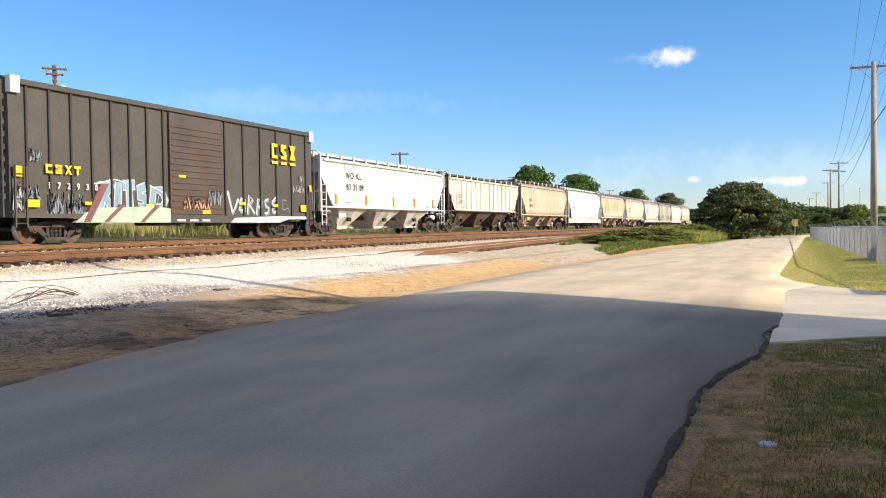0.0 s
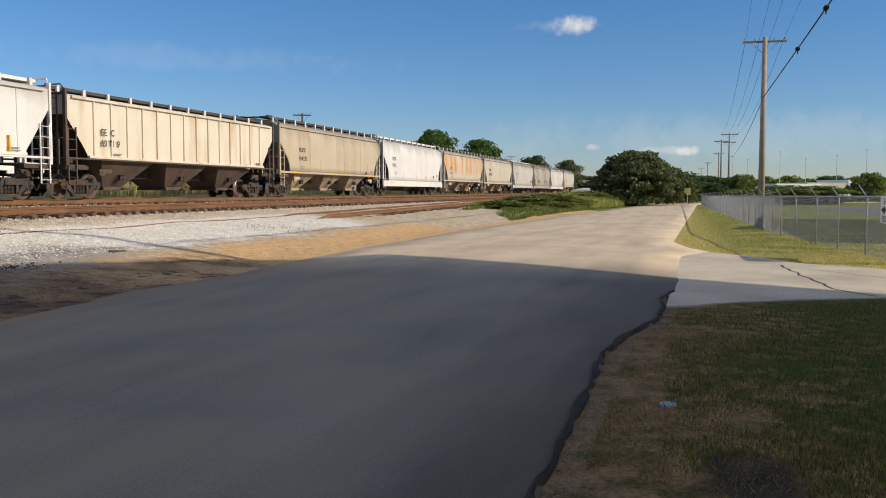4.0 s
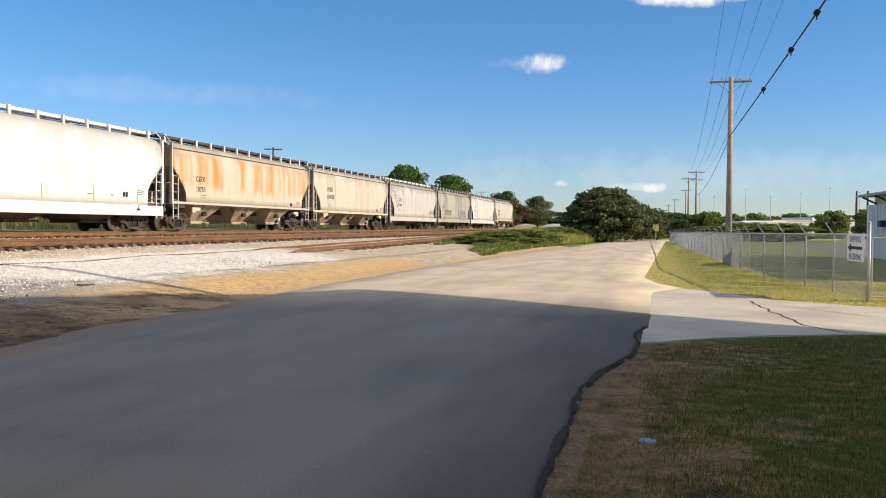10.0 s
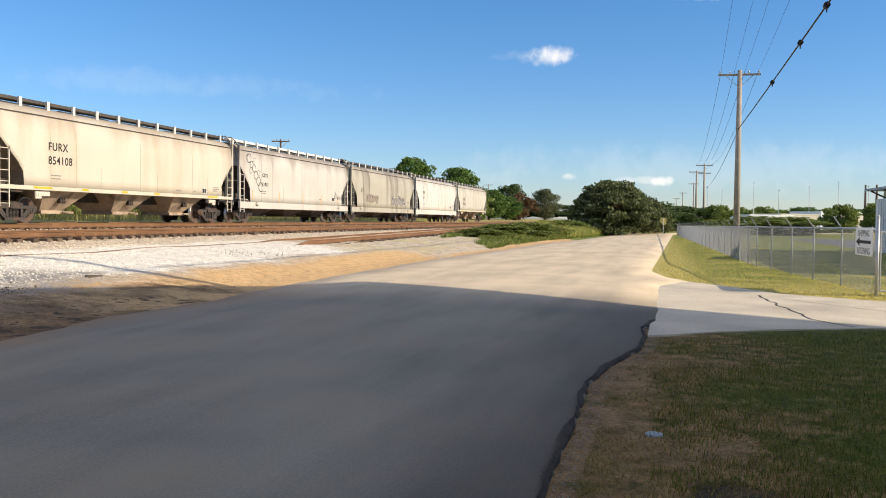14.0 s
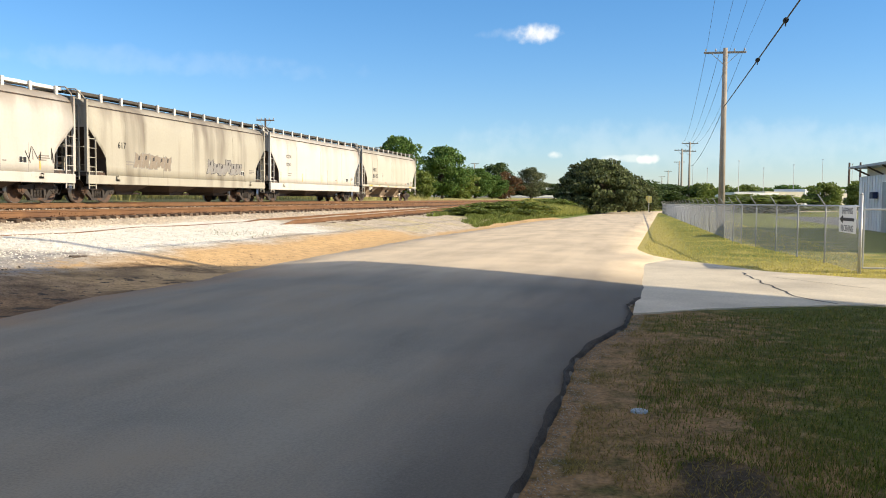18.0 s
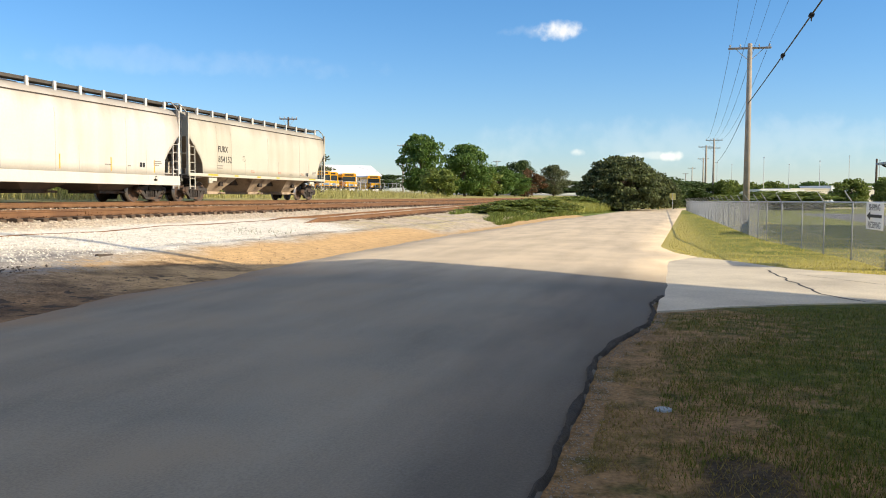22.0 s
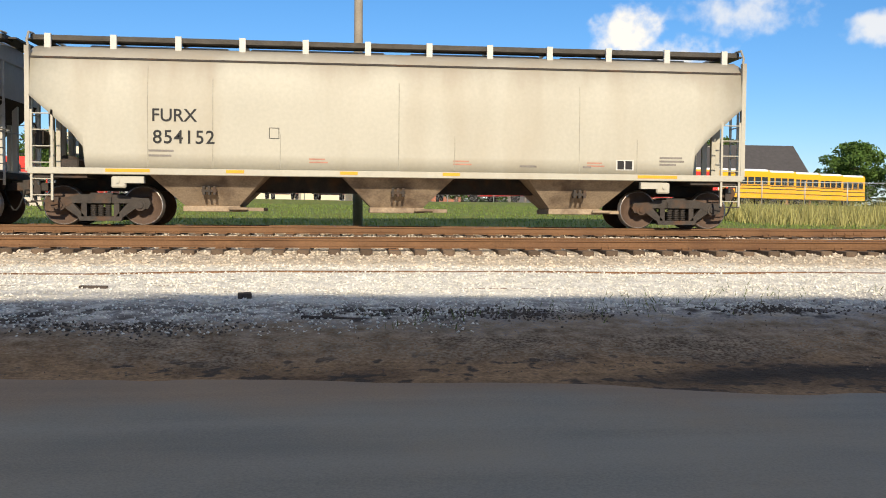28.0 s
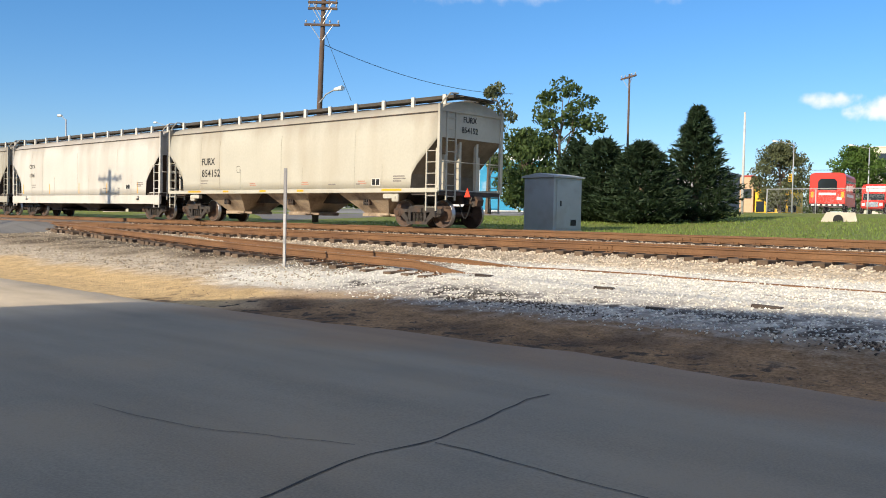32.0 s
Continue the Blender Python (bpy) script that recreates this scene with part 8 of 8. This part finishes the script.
def house(name, x, y, w, d, h, ridge, turn, wall, roof, label, windows=(), along="y", zb=None, doors=()):
    """A gabled building: w across its front, d deep, the gable to the front unless the ridge runs along x."""
    b = thing(name, pose(x, y, ground_z(x, y) if zb is None else zb, 0, 0, turn), label, "building")
    bm = bmesh.new()
    if along == "y":
        prism(bm, [(-w / 2, -0.3), (w / 2, -0.3), (w / 2, h), (0, h + ridge), (-w / 2, h)], 0, d)
    else:
        box(bm, -w / 2, w / 2, 0, d, -0.3, h)
    part("wall", bm, wall, b)
    for s in (-1, 1):
        bm = bmesh.new()
        if along == "y":
            prism(bm, [(0, h + ridge + 0.02), (s * (w / 2 + 0.3), h - 0.05 * ridge), (s * (w / 2 + 0.3), h + 0.16 - 0.05 * ridge), (0, h + ridge + 0.2)], -0.25, d + 0.25)
            part("roof", bm, roof, b)
        else:
            y0, y1 = (0 - 0.3, d / 2) if s < 0 else (d / 2, d + 0.3)
            za, zb2 = (h, h + ridge) if s < 0 else (h + ridge, h)
            v = [bm.verts.new(p) for p in ((-w / 2 - 0.3, y0, za), (w / 2 + 0.3, y0, za), (w / 2 + 0.3, y1, zb2), (-w / 2 - 0.3, y1, zb2), (-w / 2 - 0.3, y0, za + 0.15), (w / 2 + 0.3, y0, za + 0.15), (w / 2 + 0.3, y1, zb2 + 0.15), (-w / 2 - 0.3, y1, zb2 + 0.15))]
            for q in ((0, 1, 2, 3), (4, 7, 6, 5), (0, 4, 5, 1), (1, 5, 6, 2), (2, 6, 7, 3), (3, 7, 4, 0)):
                bm.faces.new([v[i] for i in q])
            part("roof", bm, roof, b)
    for wx, wz, ww, wh in windows:
        win = part("window", one_box(wx - ww / 2, wx + ww / 2, -0.03, 0.05, wz, wz + wh), GLASS, b)
        bm = bmesh.new()
        for a, c in ((wx - ww / 2 - 0.06, wx - ww / 2), (wx + ww / 2, wx + ww / 2 + 0.06)):
            box(bm, a, c, -0.06, 0.02, wz - 0.06, wz + wh + 0.06)
        box(bm, wx - ww / 2, wx + ww / 2, -0.06, 0.02, wz + wh, wz + wh + 0.06)
        box(bm, wx - ww / 2, wx + ww / 2, -0.08, 0.02, wz - 0.06, wz)
        part("frame", bm, BUSWHITE, win)
    for wx, ww, wh in doors:
        part("door", one_box(wx - ww / 2, wx + ww / 2, -0.03, 0.05, 0, wh), BROWNMETAL, b)
    return b


def flat_building(name, x, y, w, d, h, turn, wall, label, rows=(), cols=0, zb=None, band=None):
    b = thing(name, pose(x, y, ground_z(x, y) if zb is None else zb, 0, 0, turn), label, "building")
    part("wall", one_box(-w / 2, w / 2, 0, d, -0.3, h), wall, b)
    part("roof", one_box(-w / 2 - 0.1, w / 2 + 0.1, -0.1, d + 0.1, h, h + 0.25), band or wall, b)
    for z, hh in rows:
        for k in range(cols):
            ww = w / cols
            part("window", one_box(-w / 2 + ww * (k + 0.12), -w / 2 + ww * (k + 0.88), -0.04, 0.05, z, z + hh), GLASS, b)
    return b


def build_buildings():
    house("gabled_hall", -6.0, 95.0, 10.4, 26, 6.6, 1.9, -3, CREAMWALL, mat("pale_metal_roof", (0.6, 0.58, 0.52), 0.5, 0.2), "cream metal hall with a low gable and small windows", ((-1.1, 3.3, 0.95, 1.0), (0.7, 3.3, 0.95, 1.0), (-2.8, 3.3, 0.9, 0.9), (2.5, 3.3, 0.9, 0.9)))
    ch = thing("church_steeple", pose(-17.6, 165, ground_z(-14, 165)), "white church tower with a dark pointed steeple", "church")
    part("tower", one_box(-2.2, 2.2, -2.2, 2.2, 0, 12.6), PALEWALL, ch)
    bm = bmesh.new()
    tube(bm, (0, 0, 12.6), (0, 0, 20.5), 1.1, 0.05, 8)
    part("spire", bm, ROOFDARK, ch)
    flat_building("flat_hall", 4.6, 108, 9, 16, 6.9, -3, ROOFWHITE, "white flat-roofed hall behind a car park", ((1.2, 1.4),), 5)
    flat_building("brown_annex", 3.9, 100, 4.4, 10, 5.4, -3, BROWNMETAL, "brown clad annex beside a white hall", ((1.0, 1.4),), 3)
    flat_building("brick_block", 12.6, 121, 4, 8, 8.0, 0, BRICK, "red brick block with dark windows", ((4.5, 1.2),), 3)
    house("pale_house", 26.8, 106, 10.5, 12, 4.2, 2.6, 0, PALEWALL, ROOFDARK, "pale house with a grey gabled roof", ((2.6, 1.2, 1.3, 1.3), (-1.5, 1.2, 1.3, 1.3)), "x")
    house("brick_house", 43.1, 132, 8.0, 10, 7.2, 2.6, 0, BRICK, ROOFDARK, "red brick gabled building", ((-1.6, 3.4, 1.2, 1.2),), "y")
    house("dark_roof_house", 55, 120, 18, 12, 3.4, 5.4, 0, BRICK, ROOFDARK, "long house with a dark hipped roof", (), "x")
    house("bus_garage", 99, 78, 26, 24, 3.4, 3.6, -40, ROOFWHITE, ROOFWHITE, "white metal bus garage with a shallow roof", (), "x")
    house("bus_garage_annex", 80.5, 82, 15, 18, 4.4, 3.0, -40, ROOFWHITE, ROOFWHITE, "white metal garage annex", (), "x")
    can = thing("canopy", pose(92.5, 69.5, ground_z(92, 69), 0, 0, -36), "flat white fuel canopy on dark posts", "canopy")
    part("deck", one_box(-6.0, 6.0, -2.5, 2.5, 4.7, 5.6, bevel=0.05), ROOFWHITE, can)
    for sx in (-3.5, 3.5):
        part("post", one_box(sx - 0.15, sx + 0.15, -0.15, 0.15, 0, 4.7), BLACK, can)
    house("white_shed", 170.8, 62, 14, 12, 3.0, 2.2, -50, ROOFWHITE, ROOFWHITE, "white low shed behind parked buses", (), "x")
    house("white_shed", 150, 80, 26, 10, 4.0, 1.6, -40, mat("long_grey_wall", (0.25, 0.24, 0.22), 0.8), ROOFDARK, "long low grey shed behind the bus yard", (), "x")
    flat_building("corner_shop", -60.5, 128, 6, 8, 5.6, 15, mat("peach_wall", (0.60, 0.40, 0.26), 0.9, vary=0.1), "peach stucco corner shop with red trim", ((2.4, 1.4),), 3, band=mat("red_trim", (0.4, 0.06, 0.04), 0.7))
    flat_building("yellow_shop", -54.6, 130, 6, 6, 3.6, 15, mat("yellow_wall", (0.80, 0.50, 0.04), 0.7), "bright yellow low shop front", ((0.4, 1.6),), 4)
    flat_building("office_block", -62.0, 212, 15, 14, 15.4, 8, PALEWALL, "cream office block with dark window bands", ((12.5, 1.6), (9.0, 1.8)), 5)
    flat_building("office_tower", -53.5, 210, 4.5, 9, 17.2, 8, PALEWALL, "cream stair tower beside an office block")
    flat_building("office_wing", -46.5, 214, 8, 9, 12.0, 8, ROOFWHITE, "white wing of an office block", ((9.0, 1.6),), 4)
    # painted wall with a blue mural, far left
    mur = thing("mural_building", pose(-46.0, 55.0, ground_z(-46, 55), 0, 0, 40), "white building with a bright blue painted wall", "building")
    part("wall", one_box(-6, 4, 0, 12, -0.3, 4.6), ROOFWHITE, mur)
    part("mural", one_box(-1.2, 3.8, -0.03, 0.0, 0.2, 4.2), mat("mural_blue", (0.05, 0.33, 0.55), 0.7, vary=0.15, scale=0.8, bump=0, stain=(0.7, 0.75, 0.78, 1.0), stain_scale=0.45), mur)
    flat_building("low_office", -44, 78, 10, 10, 3.9, 12, mat("grey_wall", (0.30, 0.30, 0.31), 0.8), "low grey building behind cedars", ((1.0, 1.2),), 6)
    for i, (x, y, w, h) in enumerate(((232, -38, 20, 2.7), (236, -46, 16, 3.4), (240, -55, 26, 3.0), (226, -27, 12, 2.4), (250, -20, 10, 2.6))):
        flat_building("distant_warehouse", x, y, w, 12, h + 0.8, -62, ROOFWHITE if i % 2 else PALEWALL, "distant pale low warehouse", ((1.0, 1.4),), 5)
    for i, (x, y) in enumerate(((-72, 40), (-80, 52), (-95, 60))):
        flat_building("low_shop", x, y, 9, 9, 4.2 + i * 0.4, 50, (PALEWALL, ROOFWHITE, BRICK)[i], "low shop across the street", ((1.0, 1.6),), 3)


build_buildings()


def build_yard_fence():
    f = thing("yard_fence", pose(0, 0, 0), "low grey chain-link fence round the bus yards", "fence")
    net = mesh_fence_mat("yard_net", 0.09, 0.03, (0.42, 0.43, 0.44))
    post = bmesh.new()
    tube(post, (0, 0, -0.1), (0, 0, 1.75), 0.04, seg=8)
    pm = finish(post, "post", GALV)
    line = [(-26.5, 61.5), (-10, 62.6), (10, 63.2), (40, 63.4)]
    bus_line = [(53.0, 43.0), (90.0, 44.6), (130.0, 47.0), (170.0, 50.0)]
    for (xa, ya), (xb, yb) in list(zip(line, line[1:])) + list(zip(bus_line, bus_line[1:])):
        n = max(1, int((xb - xa) / 3.1))
        for i in range(n):
            x, y = xa + (xb - xa) * i / n, ya + (yb - ya) * i / n
            part("post", pm, None, f, m=pose(x, y, ground_z(x, y)))
        za, zb = ground_z(xa, ya), ground_z(xb, yb)
        bm = bmesh.new()
        tube(bm, (xa, ya, za + 1.72), (xb, yb, zb + 1.72), 0.03, seg=6)
        part("top_rail", bm, GALV, f)
        length = math.hypot(xb - xa, yb - ya)
        part("netting", raw_mesh("yard_netting", [(0, 0, 0.05), (length, 0, 0.05), (length, 0, 1.7), (0, 0, 1.7)], [(0, 1, 2, 3)], net), None, f, m=pose(xa, ya, za, 0, 0, math.degrees(math.atan2(yb - ya, xb - xa))))


build_yard_fence()


# ---------------------------------------------------------------- beside the tracks
def build_trackside():
    grey = mat("cabinet_grey", (0.40, 0.42, 0.44), 0.5, 0.2, vary=0.1, scale=1.5, bump=0.05, stain=(0.25, 0.2, 0.17, 0.4), stain_scale=1.2)
    cab = thing("signal_cabinet", pose(-20.5, 28.0, ground_z(-20.5, 28.0), 0, 0, -7), "grey steel signal cabinet with a shallow roof on the grass", "cabinet")
    part("body", one_box(-0.78, 0.78, -0.78, 0.78, 0.0, 2.02, bevel=0.02), grey, cab)
    bm = bmesh.new()
    prism(bm, [(-0.86, 2.02), (0.86, 2.02), (0.86, 2.08), (0, 2.20), (-0.86, 2.08)], -0.86, 0.86)
    part("roof", bm, grey, cab)
    part("plinth", one_box(-0.80, 0.80, -0.80, 0.80, -0.25, 0.05), CONCRETE, cab)
    door = part("door", one_box(0.782, 0.805, -0.64, 0.64, 0.10, 1.94, bevel=0.008), grey, cab)
    part("handle", one_box(0.805, 0.85, -0.45, -0.41, 0.95, 1.15, bevel=0.008), BLACK, door)
    part("vent", one_box(0.805, 0.812, 0.15, 0.45, 0.22, 0.45), BLACK, door)
    post = thing("marker_post", pose(-16.3, 12.2, ground_z(-16.3, 12.2), 0, 0, 20), "tall flat grey steel marker post in gravel", "post")
    part("post", one_box(-0.034, 0.034, -0.02, 0.02, -0.2, 1.2, bevel=0.006), mat("post_steel", (0.40, 0.40, 0.40), 0.6, 0.2, vary=0.2), post)
    part("blade", one_box(-0.042, 0.042, -0.012, 0.012, 1.0, 2.22, bevel=0.006), mat("dull_steel", (0.22, 0.22, 0.23), 0.6, 0.4, vary=0.15), post)
    # storm drain headwall on the grass
    dr = thing("drain_headwall", pose(-15.0, 42.7, ground_z(-15, 42.7) - 0.1, 0, 0, 20) @ Matrix.Diagonal((0.72, 0.72, 0.72, 1)), "sloping concrete drain headwall with a round pipe", "drain")
    bm = bmesh.new()
    v = [bm.verts.new(p) for p in ((-1.2, -0.6, -0.2), (1.2, -0.6, -0.2), (1.0, 0.5, 0.75), (-0.7, 0.5, 0.75), (-1.2, 0.9, -0.2), (1.2, 0.9, -0.2), (1.0, 0.8, 0.75), (-0.7, 0.8, 0.75))]
    for q in ((0, 1, 2, 3), (1, 5, 6, 2), (5, 4, 7, 6), (4, 0, 3, 7), (3, 2, 6, 7), (0, 4, 5, 1)):
        bm.faces.new([v[i] for i in q])
    part("headwall", bm, CONCRETE, dr)
    bm = bmesh.new()
    tube(bm, (0, -0.32, 0.25), (0, 0.3, 0.3), 0.30, seg=16)
    part("pipe", bm, BLACK, dr)
    # broken branch and scraps lying about
    br = thing("fallen_branch", pose(13.4, 12.3, ground_z(13.4, 12.3) + 0.02), "thin bare fallen branch lying on white gravel", "branch")
    rng = random.Random(5)
    for k in range(6):
        a0 = 3.35 - 0.13 * k + rng.uniform(-0.1, 0.1)
        ln, up, r = rng.uniform(1.2, 2.7), rng.uniform(0.03, 0.30), rng.uniform(0.006, 0.013)
        start = rng.uniform(0, 0.5)
        pts = []
        for i in range(9):
            u = i / 8
            a1 = a0 + 0.35 * math.sin(u * 2.5 + k)
            pts.append((math.cos(a1) * (start + ln * u), math.sin(a1) * (start + ln * u) * 0.6, 0.02 + up * math.sin(math.pi * min(1, u * 1.02)) * (0.5 + 0.5 * u)))
        bm = bmesh.new()
        pipe(bm, pts, r, 5)
        part("twig", bm, BARK, br)
    rng = random.Random(77)
    block = mat("old_timber", (0.07, 0.055, 0.045), 0.9, vary=0.3, scale=6, bump=0.3)
    for x, y, w, d, h, turn in ((-1.45, 12.3, 0.24, 0.2, 0.09, 10), (-5.2, 12.2, 0.55, 0.2, 0.05, 5), (-6.6, 11.6, 0.4, 0.15, 0.04, -8), (-3.6, 12.9, 0.5, 0.14, 0.05, 3), (-8.2, 12.7, 0.45, 0.16, 0.05, 12), (-0.2, 10.9, 1.1, 0.06, 0.03, -3),
                               (16.2, 11.2, 0.9, 0.08, 0.05, 8), (11.2, 10.8, 0.6, 0.1, 0.05, -5), (-11.0, 12.9, 0.5, 0.16, 0.05, 2)):
        s = tagged(part("timber_scrap", one_box(-w * 0.38, w * 0.38, -d * 0.4, d * 0.4, -0.03, h * 0.75, bevel=0.012), block, m=pose(x, y, ground_z(x, y), rng.uniform(-4, 4), rng.uniform(-4, 4), turn)), "short weathered timber scrap lying in gravel", "scrap", "timber scraps in gravel")
    pl = thing("valve_cover", pose(6.82, -0.02, ground_z(6.82, -0.02) + 0.004, 0, 0, 15), "small pale blue-grey metal cover in the lawn", "cover")
    bm = bmesh.new()
    tube(bm, (0, 0, -0.05), (0, 0, 0.012), 0.070, 0.064, 18)
    part("lid", bm, mat("pale_lid", (0.26, 0.31, 0.34), 0.45, 0.3, bump=0.05), pl)
    road_sign = thing("road_sign", pose(108.5, -0.9, 0, 0, 0, 90), "small yellow sign on a thin post at the road's bend", "sign")
    bm = bmesh.new()
    tube(bm, (0, 0, 0), (0, 0, 2.0), 0.03, seg=6)
    part("post", bm, GALV, road_sign)
    part("panel", one_box(-0.35, 0.35, -0.05, -0.03, 1.2, 2.0), mat("sign_yellow", (0.7, 0.6, 0.2), 0.5), road_sign)


build_trackside()
crack([(-3.9, 2.4), (-3.98, 2.91), (-4.16, 3.63), (-4.21, 4.07), (-4.2, 4.46), (-4.38, 5.25), (-4.62, 6.02), (-4.69, 6.7)], 0.022)
crack([(-4.12, 4.39), (-3.49, 4.36), (-3.04, 4.34), (-2.56, 4.35), (-1.8, 4.3)], 0.014)
crack([(-6.8, 3.2), (-5.6, 3.4), (-4.2, 4.0)], 0.008)
crack([(14.6, -2.95), (15.6, -2.5), (17.6, -2.35), (20.6, -2.16)], 0.05)
crack([(17.4, -4.08), (18.9, -2.96), (19.6, -2.5)], 0.03)


# ---------------------------------------------------------------- what moves
def motions():
    """The train rolls past; its wheels turn as it goes."""
    times = [float(i) for i in range(33)]
    for k, car in enumerate(CARS):
        off = SPACING / 2 - (10 - k) * SPACING - (0.45 if k == 0 else 0)
        walk(car, [(t, pose(train_x(t) + off, TRACK_MAIN, RAIL_MAIN)) for t in times])
    # every wheelset turns alike: two are keyed, one for each axle place, the others share their keys
    turns = [i / 15 for i in range(481)]
    done = {}
    for w in WHEELS:
        d = round(w.matrix_basis.translation.x, 2)
        if d not in done:
            walk(w, [(t, pose(d, 0, 0.457, 0, math.degrees(train_x(t) / 0.457) % 360.0, 0)) for t in turns])
            done[d] = w
        else:
            w.rotation_mode = "QUATERNION"
            w.animation_data_create().action = done[d].animation_data.action
            w.animation_data.action_slot = done[d].animation_data.action_slot


motions()
